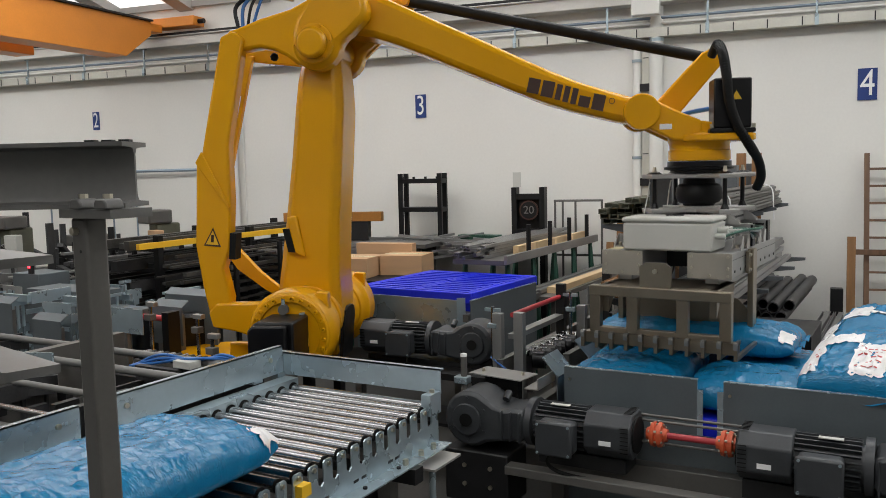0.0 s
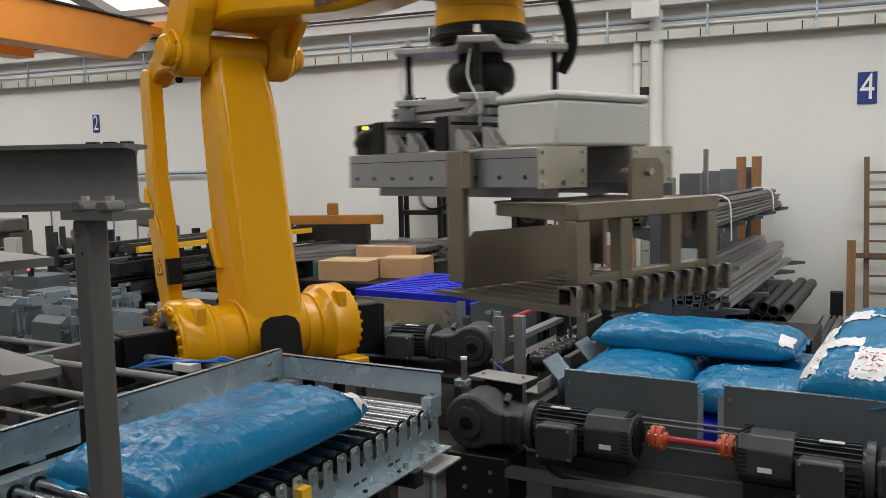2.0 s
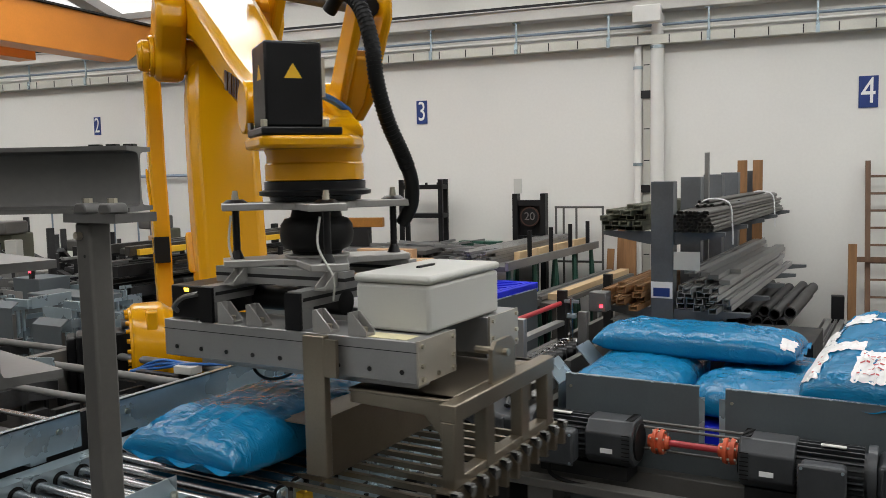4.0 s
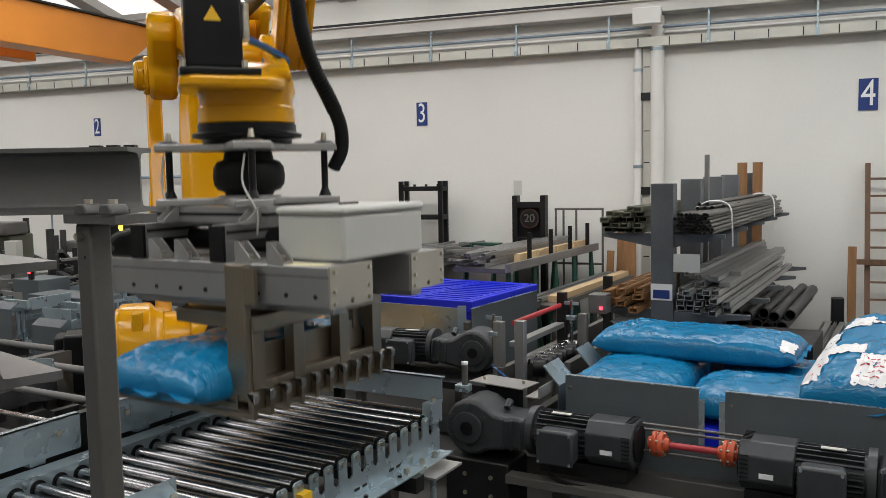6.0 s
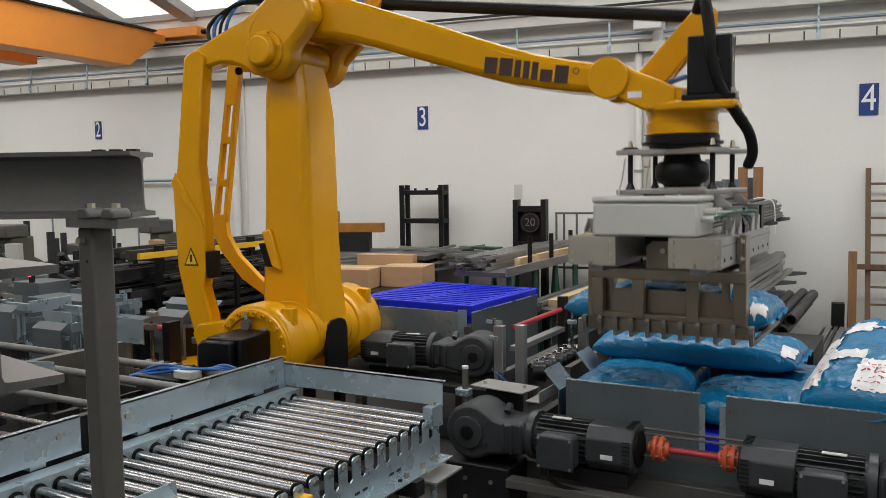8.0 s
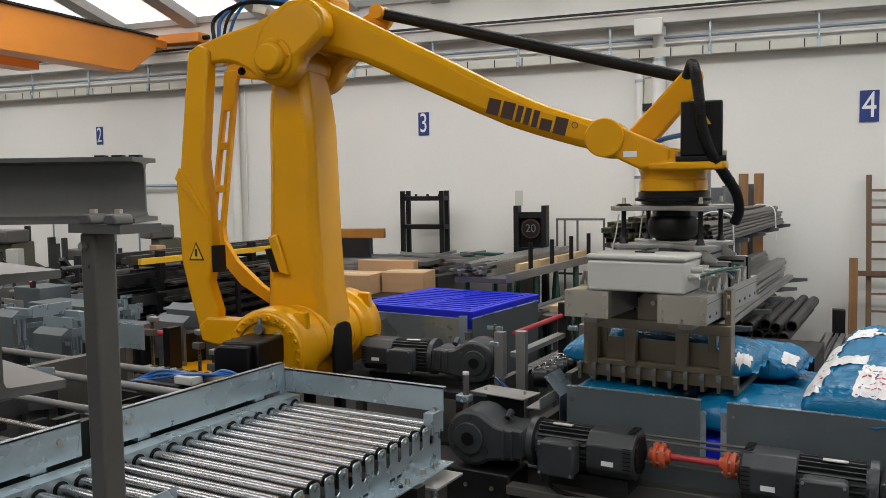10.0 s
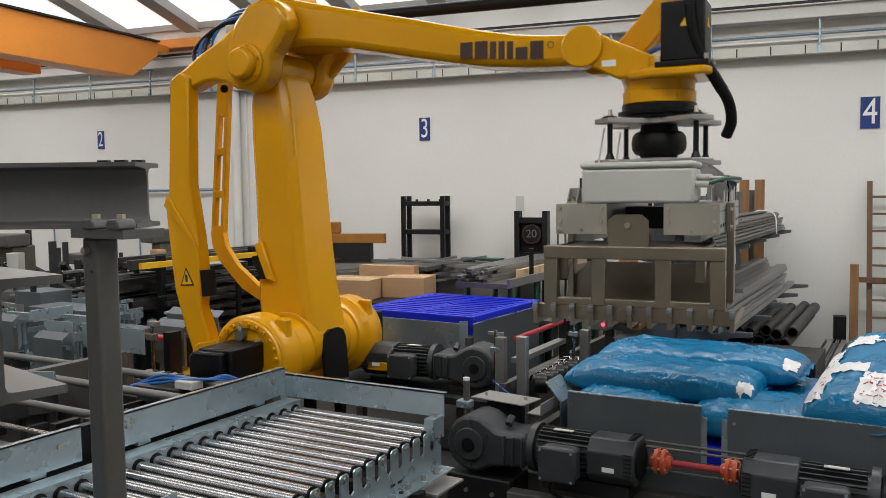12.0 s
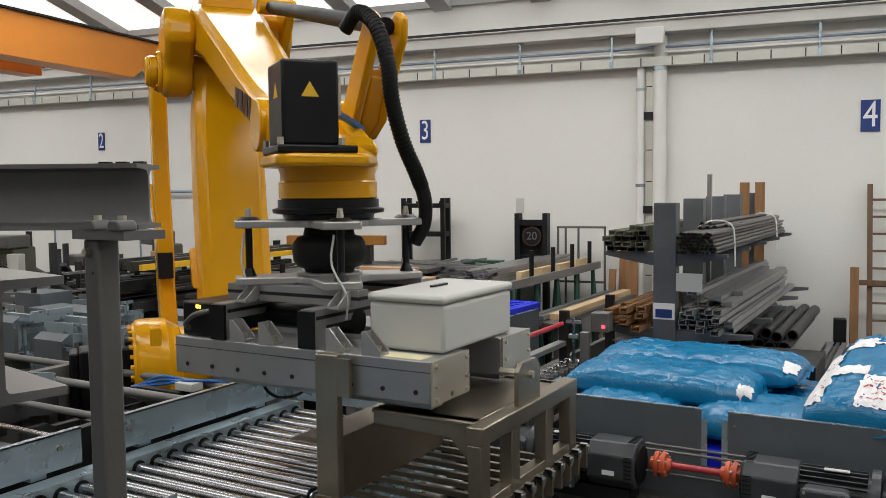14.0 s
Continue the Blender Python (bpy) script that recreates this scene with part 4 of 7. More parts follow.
def build_gripper():
    g = gripper
    # star-shaped top and bottom plates with air spring between
    for z0, z1, nm in ((-0.082, -0.056, "upper_plate"), (-0.283, -0.258, "lower_plate")):
        bm = B()
        pts = []
        for k in range(4):
            a = math.pi / 4 + k * math.pi / 2
            for da, r in ((-0.6, 0.16), (-0.19, 0.345), (0.19, 0.345), (0.6, 0.16)):
                pts.append((r * math.cos(a + da), r * math.sin(a + da)))
        prism(bm, pts, z0, z1, lambda a, b, w: (a, b, w))
        part(nm, bm, CASTALU, g, "cast aluminium star plate", bevel=0.004)
    part("flange_adapter", lathe(B(), [(0.15, -0.056), (0.15, -0.054), (0.14, -0.053)], 32), BLACKP, g)
    part("air_spring", lathe(B(), [(0.088, -0.250), (0.095, -0.236), (0.118, -0.228), (0.132, -0.208), (0.136, -0.175), (0.132, -0.142), (0.118, -0.122), (0.095, -0.114), (0.088, -0.083)], 36), RUBBER, g, "black rubber air spring")
    part("spring_plate", lathe(B(), [(0.12, -0.257), (0.12, -0.25), (0.1, -0.249)], 28), CASTALU, g)
    for sx in (-1, 1):
        for sy in (-1, 1):
            x, y = sx * 0.205, sy * 0.205
            po = part("guide_post", cyl(B(), (x, y, -0.258), (x, y, -0.082), 0.013, 12), BLACKP, g)
            part("collar", cyl(B(), (x, y, -0.258), (x, y, -0.228), 0.026, 14, 0.014), BLACKP, po)
            part("washer", cyl(B(), (x, y, -0.056), (x, y, -0.044), 0.046, 16, 0.03), BLACKP, po)
            part("nut", cyl(B(), (x, y, -0.044), (x, y, -0.012), 0.0135, 8, 0.009), BRASS, po)
    # aluminium profiles below
    for y in (-0.20, 0.20):
        bm = box(B(), -0.29, 0.29, y - 0.028, y + 0.028, -0.340, -0.284)
        pr = part("profile", bm, ALU, g)
        part("groove", box(B(), -0.291, 0.291, y - 0.029, y + 0.029, -0.318, -0.306), DARK, pr)
    for x in (-0.22, 0.17):
        bm = box(B(), x - 0.028, x + 0.028, -0.345, 0.345, -0.398, -0.341)
        pr = part("profile", bm, ALU, g)
        part("groove", box(B(), x - 0.029, x + 0.029, -0.335, 0.335, -0.375, -0.363), DARK, pr)
        for sy in (-1, 1):
            part("end_cap", box(B(), x - 0.032, x + 0.032, sy * 0.352 - 0.006, sy * 0.352 + 0.006, -0.467, -0.345), BLACKP, pr)
            part("riser", box(B(), x - 0.026, x + 0.026, sy * 0.31 - 0.03, sy * 0.31 + 0.03, -0.467, -0.399), ALU, pr)
    for x in (-0.165, -0.035, 0.25, 0.39):
        for y in (-0.33, 0.33):
            bm = box(B(), x, x + 0.07, y - 0.025, y + 0.025, -0.467, -0.459)
            box(bm, x, x + 0.008, y - 0.025, y + 0.025, -0.459, -0.395)
            for w0 in (y - 0.025, y + 0.019):
                prism(bm, [(0.008, -0.459), (0.07, -0.459), (0.07, -0.452), (0.016, -0.395), (0.008, -0.395)], w0, w0 + 0.006, lambda a, q, w, x=x: (x + a, w, q))
            br = part("angle_bracket", bm, CASTALU, g)
            part("bolt", cyl(B(), (x + 0.045, y, -0.462), (x + 0.05, y, -0.44), 0.009, 6), BRASS, br)
    for x in (-0.16, 0.24):
        for y in (-0.245, 0.245):
            e = 1 if y > 0 else -1
            bm = box(B(), x - 0.022, x + 0.022, min(y, y + e * 0.055), max(y, y + e * 0.055), -0.3405, -0.334)
            box(bm, x - 0.022, x + 0.022, y - e * 0.016, y - e * 0.0155 + e * 0.006, -0.334, -0.286)
            for w0 in (x - 0.022, x + 0.017):
                prism(bm, [(y - e * 0.012, -0.334), (y + e * 0.055, -0.334), (y + e * 0.055, -0.328), (y - e * 0.004, -0.286), (y - e * 0.012, -0.286)], w0, w0 + 0.005, lambda a, q, w: (w, a, q))
            part("angle_bracket", bm, CASTALU, g)
    part("air_cylinder", cyl(B(), (-0.2, -0.1, -0.41), (0.2, -0.1, -0.41), 0.045, 18), BLACKP, g)
    # two box beams with bolted end plates
    for sy in (-1, 1):
        y0, y1 = sorted((sy * YA, sy * 0.125))
        bm = box(B(), XC, XP - 0.004, y0, y1, -0.60, ZG)
        bw = part("beam", bm, ALU, g, "anodised aluminium actuator beam", bevel=0.004)
        part("end_plate", box(B(), XP - 0.0035, XP + 0.004, y0 - 0.001, y1 + 0.001, -0.602, ZG + 0.001), ENDPLATE, bw, "anodised end plate with warm reflected light in its colour")
        for yy in (y0 + 0.02, y1 - 0.02, (y0 + y1) / 2):
            for z in (-0.585, -0.545 if yy != (y0 + y1) / 2 else -0.585, -0.485 if yy != (y0 + y1) / 2 else -0.585):
                part("bolt", cyl(B(), (XP + 0.004, yy, z), (XP + 0.013, yy, z), 0.0075, 8), BRASS, bw)
        bm = B()
        for k in range(9):
            x = XC + 0.06 + k * 0.12
            cyl(bm, (x, sy * YA, -0.565), (x, sy * (YA + 0.003), -0.565), 0.008, 8)
        box(bm, XC, XP, min(sy * YA, sy * (YA + 0.001)), max(sy * YA, sy * (YA + 0.001)), -0.503, -0.5005)
        part("slot", bm, DARK, bw)
        part("rail", box(B(), XC + 0.1, XP - 0.05, sy * 0.24 - 0.035, sy * 0.24 + 0.035, -0.635, -0.601), ALU, bw)
    part("motor_cover", box(B(), 0.0, XP - 0.42, -0.122, 0.122, -0.595, -0.49), BLACKP, g)
    # pneumatics and drive at the rear
    part("valve_block", box(B(), XC + 0.02, XC + 0.165, -0.335, -0.06, -0.466, -0.345), BLACKP, g, bevel=0.006)
    part("indicator", box(B(), XC + 0.09, XC + 0.11, -0.338, -0.3355, -0.366, -0.354), AMBER, g, "lit amber indicator")
    # electrical enclosure
    x0, x1, y0, y1 = 0.345, 0.625, -0.245, 0.245
    bx = part("enclosure", box(B(), x0, x1, y0, y1, ZG + 0.003, -0.313), BOXGREY, g, "light grey electrical enclosure", bevel=0.012)
    part("lid", box(B(), x0 - 0.006, x1 + 0.006, y0 - 0.006, y1 + 0.006, -0.311, -0.283), BOXGREY, bx, bevel=0.012)
    part("lid_handle", box(B(), 0.46, 0.475, -0.05, 0.05, -0.283, -0.276), BLACKP, bx)
    for k in range(5):
        gl = part("cable_gland", cyl(B(), (0.36 + 0.05 * k, 0.245, -0.385 + 0.03 * (k % 2)), (0.36 + 0.05 * k, 0.30, -0.385 + 0.03 * (k % 2)), 0.015, 10), BOXGREY, bx)
        pts = curve([(0.36 + 0.05 * k, 0.29, -0.385 + 0.03 * (k % 2)), (0.32 + 0.03 * k, 0.36, -0.36), (0.2, 0.36 + 0.012 * k, -0.42 + 0.015 * k), (0.02, 0.31, -0.40 + 0.01 * k)], 16)
        part("cable", tube(B(), pts, 0.007, 6), (BOXGREY, GREEN, BLACKP, BOXGREY, GREEN)[k], gl)
    part("paper_note", box(B(), 0.42, 0.60, -0.345, -0.27, ZG + 0.0005, ZG + 0.0015), TAPE, g, "yellowed paper note")
    for sy in (-1, 1):
        part("sensor_lead", tube(B(), curve([(-0.2 * sy, -0.235, -0.1), (-0.2 * sy, -0.25, -0.2), (-0.22 * sy + 0.04, -0.25, -0.3), (-0.25 * sy, -0.24, -0.38)], 14), 0.004, 6), BOXGREY, g)
    part("valve_hose", tube(B(), curve([(XC + 0.05, -0.335, -0.44), (XC + 0.06, -0.36, -0.42), (XC + 0.11, -0.365, -0.385), (XC + 0.17, -0.35, -0.37)], 16), 0.009, 8), GREYPAINT, g)
    part("hanging_cable", tube(B(), curve([(XC + 0.26, -0.2, -0.6), (XC + 0.29, -0.2, -0.67), (XC + 0.36, -0.2, -0.69), (XC + 0.45, -0.2, -0.66), (XC + 0.47, -0.2, -0.61)], 18), 0.006, 6), BLACKP, g)
    # stripper posts and plate
    for sy in (-1, 1):
        y0, y1 = sorted((sy * (YA + 0.004), sy * (YA + 0.035)))
        po = part("stripper_post", box(B(), 0.232, 0.318, y0, y1, -0.93, -0.47), STAINLESS, g, bevel=0.004)
        part("clamp_plate", box(B(), 0.3185, 0.365, y0, y1 - 0.015, -0.60, -0.48), STAINLESS, po)
        for z in (-0.5, -0.58):
            part("bolt", cyl(B(), (0.342, sy * (YA + 0.019), z), (0.342, sy * (YA + 0.032), z), 0.009, 6), BRASS, po)
    part("stripper_plate", prism(B(), [(-YA - 0.003, -0.96), (YA + 0.003, -0.96), (YA + 0.003, -0.82), (YA - 0.06, -0.757), (-YA + 0.06, -0.757), (-YA - 0.003, -0.82)], 0.265, 0.271, lambda a, q, w: (w, a, q)), STAINLESS, g, "brown-grey stainless stripper plate")
    part("hold_down_plate", box(B(), 0.045, 0.265, -0.30, 0.30, -0.80, -0.795), STAINLESS, g)

    # sliding fork carriage: portal, comb bar and forks
    bm = B()
    # portal sheet with four windows, between legs
    YB0, YB1 = -0.395, 0.425
    zt, zb = -0.645, -0.90
    box(bm, -0.055, 0.0, YB0 + 0.03, YB1 - 0.03, zt - 0.055, zt)
    fc = part("fork_carriage", bm, STAINLESS, g, "stainless portal carrying the forks", bevel=0.004)
    for y in (YB0 + 0.03, -0.155, 0.115, YB1 - 0.09):
        part("portal_leg", box(B(), -0.05, -0.005, y, y + 0.06, zb, zt - 0.055), STAINLESS, fc, bevel=0.003)
    part("foot_strip", box(B(), -0.052, -0.008, YB0 + 0.03, YB1 - 0.03, zb - 0.002, zb + 0.028), STAINLESS, fc, bevel=0.003)
    bm = B()
    for sy in (-1, 1):
        prism(bm, [(-0.42, zt), (-0.42, zt - 0.05), (-0.14, zt - 0.06), (-0.055, zt - 0.15), (-0.055, zt)], sy * 0.29 - 0.02, sy * 0.29 + 0.02)
    box(bm, -0.42, -0.055, -0.32, 0.32, zt - 0.012, zt)
    part("slide_plate", bm, STAINLESS, fc, bevel=0.003)
    part("centre_lug", prism(B(), [(-0.085, zt), (0.085, zt), (0.085, zt + 0.11), (0.055, zt + 0.135), (-0.055, zt + 0.135), (-0.085, zt + 0.11)], -0.03, -0.015, lambda a, q, w: (w, a, q)), STAINLESS, fc)
    part("lug_bolt", cyl(B(), (-0.12, 0, zt + 0.09), (0.0, 0, zt + 0.09), 0.013, 8), BRASS, fc)
    bm = B()
    # square comb tube, open at its ends
    for a in ((-0.06, -0.054, -0.962, -0.902), (-0.006, 0.0, -0.962, -0.902), (-0.054, -0.006, -0.962, -0.956), (-0.054, -0.006, -0.908, -0.902)):
        box(bm, a[0], a[1], YB0, YB1, a[2], a[3])
    part("comb_tube", bm, STAINLESS, fc)
    fork = B()
    prism(fork, [(0.004, -0.895), (0.026, -0.895), (0.026, -0.985), (-0.06, -0.985), (-0.62, -0.978), (-0.66, -0.968), (-0.62, -0.963), (-0.06, -0.963), (0.004, -0.963)], -0.009, 0.009)
    me = mesh_of("fork", fork, STAINLESS)
    for k in range(11):
        ob = new("fork", me)
        ob.parent = fc
        ob.matrix_basis = pose(0, YB0 + 0.0 + k * PITCH, 0)
    tab = mesh_of("fork_clip", prism(B(), [(0.0005, -0.90), (0.034, -0.90), (0.034, -0.915), (0.028, -0.93), (0.0265, -0.93), (0.0265, -0.894), (0.0005, -0.894)], -0.011, 0.011), ALU)
    for k in range(11):
        ob = new("fork_clip", tab)
        ob.parent = fc
        ob.matrix_basis = pose(0, YB0 + k * PITCH, 0)
    for y in (YB0 + 0.07, -0.12, 0.15, YB1 - 0.06):
        part("bolt", cyl(B(), (-0.02, y, zb), (-0.02, y, zb + 0.03), 0.012, 6), BRASS, fc)
    return fc


CARRIAGE = build_gripper()


# ---- steel frame close to the eye ----
def i_beam(bm, length, h, w, tf, tw):
    """An H section along x, its top at z = 0."""
    r = 0.014
    pts = [(-w / 2, 0), (w / 2, 0), (w / 2, -tf), (tw / 2 + r, -tf - 0.002), (tw / 2 + r * 0.3, -tf - r * 0.3), (tw / 2, -tf - r), (tw / 2, -h + tf + r), (tw / 2 + r * 0.3, -h + tf + r * 0.3), (tw / 2 + r, -h + tf + 0.002), (w / 2, -h + tf), (w / 2, -h),
           (-w / 2, -h), (-w / 2, -h + tf), (-tw / 2 - r, -h + tf + 0.002), (-tw / 2 - r * 0.3, -h + tf + r * 0.3), (-tw / 2, -h + tf + r), (-tw / 2, -tf - r), (-tw / 2 - r * 0.3, -tf - r * 0.3), (-tw / 2 - r, -tf - 0.002), (-w / 2, -tf)]
    return prism(bm, pts, 0, length, lambda p, q, w_: (w_, p, q))


def build_near_frame():
    post = thing("steel_post", pose(-1.228, 0.964, 0, 0, 0, -4), "dark grey square steel post with clamps", "post")
    part("tube", box(B(), -0.021, 0.021, -0.021, 0.021, 0, 1.792), GREYPAINT, post, bevel=0.005)
    part("head_plate", box(B(), -0.022, 0.118, -0.04, 0.04, 1.793, 1.808), BEAMGREY, post)
    for x in (0.034, 0.100):
        cl = part("beam_clamp", prism(B(), [(-0.016, 0.0), (0.016, 0.0), (0.016, 0.009), (0.010, 0.017), (-0.011, 0.017), (-0.016, 0.010)], -0.035, 0.0, lambda p, q, w, x=x: (x + p, w - 0.012, 1.8085 + q)), BEAMGREY, post, bevel=0.003)
        part("nut", cyl(B(), (x, -0.03, 1.8255), (x, -0.03, 1.833), 0.008, 6), BRASS, cl)
    part("bolt", cyl(B(), (-0.0, -0.024, 1.77), (0.0, -0.034, 1.77), 0.007, 6), BRASS, post)
    part("hole", cyl(B(), (0.004, -0.0215, 1.735), (0.004, -0.0208, 1.735), 0.003, 8), DARK, post)
    beam = thing("steel_beam", pose(-2.55, 0.272, 1.919, 0, 0, 28.7), "grey painted H-section steel beam on the post", "beam")
    part("section", i_beam(B(), 1.567, 0.111, 0.11, 0.0075, 0.007), BEAMGREY, beam)
    bm = B()
    for k in range(3):
        box(bm, 1.48 + k * 0.03, 1.498 + k * 0.03, 0.0, 0.018, 0.0, 0.005)
    part("end_clip", bm, DARK, beam)
    stub = thing("steel_beam", pose(-1.435, 0.905, 1.716, 0, 0, 168), "pale grey H-section beam end standing out beside the post", "beam")
    part("section", i_beam(B(), 0.9, 0.225, 0.24, 0.016, 0.016), PALEGREY, stub)


build_near_frame()


# ---- gearmotor drives ----
def gearmotor(at, label, coupling=False, L=1.0):
    g = thing("gearmotor", at, label, "gearmotor", "gearmotors")
    # gear case along x, output bore facing -y
    arc = [(0.13 + 0.148 * math.cos(a), 0.148 * math.sin(a)) for a in [math.radians(50 + k * 20) for k in range(14)]]
    bm = prism(B(), arc + [(0.30, -0.10), (0.42, -0.085), (0.44, -0.05), (0.44, 0.07), (0.40, 0.085), (0.33, 0.075), (0.27, 0.085)], -0.12, 0.12)
    gc = part("gear_case", bm, MOTORGREY, g, bevel=0.02)
    for k in range(6):
        a = math.radians(30 + k * 60)
        part("case_bolt", cyl(B(), (0.12 + 0.112 * math.cos(a), -0.12, 0.112 * math.sin(a)), (0.12 + 0.112 * math.cos(a), -0.128, 0.112 * math.sin(a)), 0.011, 8), MOTORGREY, gc)
    part("output_boss", cyl(B(), (0.12, -0.12, 0.0), (0.12, -0.135, 0.0), 0.085, 28), MOTORGREY, gc, bevel=0.005)
    part("output_bore", cyl(B(), (0.12, -0.136, 0.0), (0.12, -0.142, 0.0), 0.035, 20), RUBBER, gc)
    for x in (0.315, 0.365, 0.415):
        part("case_rib", box(B(), x, x + 0.01, -0.135, 0.135, -0.085, 0.07), MOTORGREY, gc, bevel=0.004)
    part("eye_bolt", cyl(B(), (0.30, -0.02, 0.10), (0.30, 0.02, 0.13), 0.02, 12, hole=0.01), MOTORGREY, gc)
    part("flange", cyl(B(), (0.44, 0, 0), (0.475, 0, 0), 0.125, 28), MOTORGREY, g)
    mo = part("motor_body", cyl(B(), (0.475, 0, 0), (0.76, 0, 0), 0.088, 28), MOTORGREY, g)
    fin = mesh_of("cooling_fin", box(B(), 0.49, 0.755, -0.0025, 0.0025, 0.085, 0.115), MOTORGREY)
    for k in range(26):
        ob = new("cooling_fin", fin)
        ob.parent = mo
        ob.matrix_basis = Matrix.Rotation(k * math.tau / 26, 4, "X")
    part("type_plate", box(B(), 0.56, 0.66, -0.05, -0.02, 0.112, 0.1165), BOXGREY, mo, "small printed type plate")
    tb = part("terminal_box", box(B(), 0.55, 0.73, -0.20, -0.11, -0.09, 0.07), MOTORGREY, g, bevel=0.018)
    for sx, sz in ((0.56, -0.08), (0.72, -0.08), (0.56, 0.06), (0.72, 0.06)):
        part("lid_screw", cyl(B(), (sx, -0.225, sz), (sx, -0.23, sz), 0.007, 8), GALV, tb)
    part("terminal_lid", box(B(), 0.545, 0.735, -0.225, -0.199, -0.095, 0.075), MOTORGREY, tb, bevel=0.012)
    part("cable", tube(B(), curve([(0.6, -0.16, -0.09), (0.6, -0.17, -0.16), (0.7, -0.15, -0.2), (0.9, -0.1, -0.22)]), 0.01, 8), RUBBER, tb)
    pts = []
    for k in range(8):
        a = (k + 0.5) * math.tau / 8
        pts.append((0.128 * math.copysign(abs(math.cos(a)) ** 0.75, math.cos(a)), 0.118 * math.copysign(abs(math.sin(a)) ** 0.75, math.sin(a))))
    fc = part("fan_cover", prism(B(), pts, 0.757, 0.99, lambda p, q, w: (w, p, q)), MOTORGREY, g, bevel=0.009)
    part("rating_label", box(B(), 0.84, 0.90, -0.131, -0.1285, -0.035, -0.012), WHITE, fc, "small white label with printed bars")
    slot = mesh_of("air_slot", box(B(), 0.945, 0.984, -0.0025, 0.0025, 0.112, 0.1155), RUBBER)
    for k in range(-3, 4):
        for a in (0, 90):
            ob = new("air_slot", slot)
            ob.parent = fc
            ob.matrix_basis = Matrix.Rotation(radians(a), 4, "X") @ Matrix.Translation((0, k * 0.02, 0.0035 if a == 0 else 0.0135))
    part("grille", cyl(B(), (0.99, 0, 0), (1.0, 0, 0), 0.09, 20), RUBBER, fc)
    return g


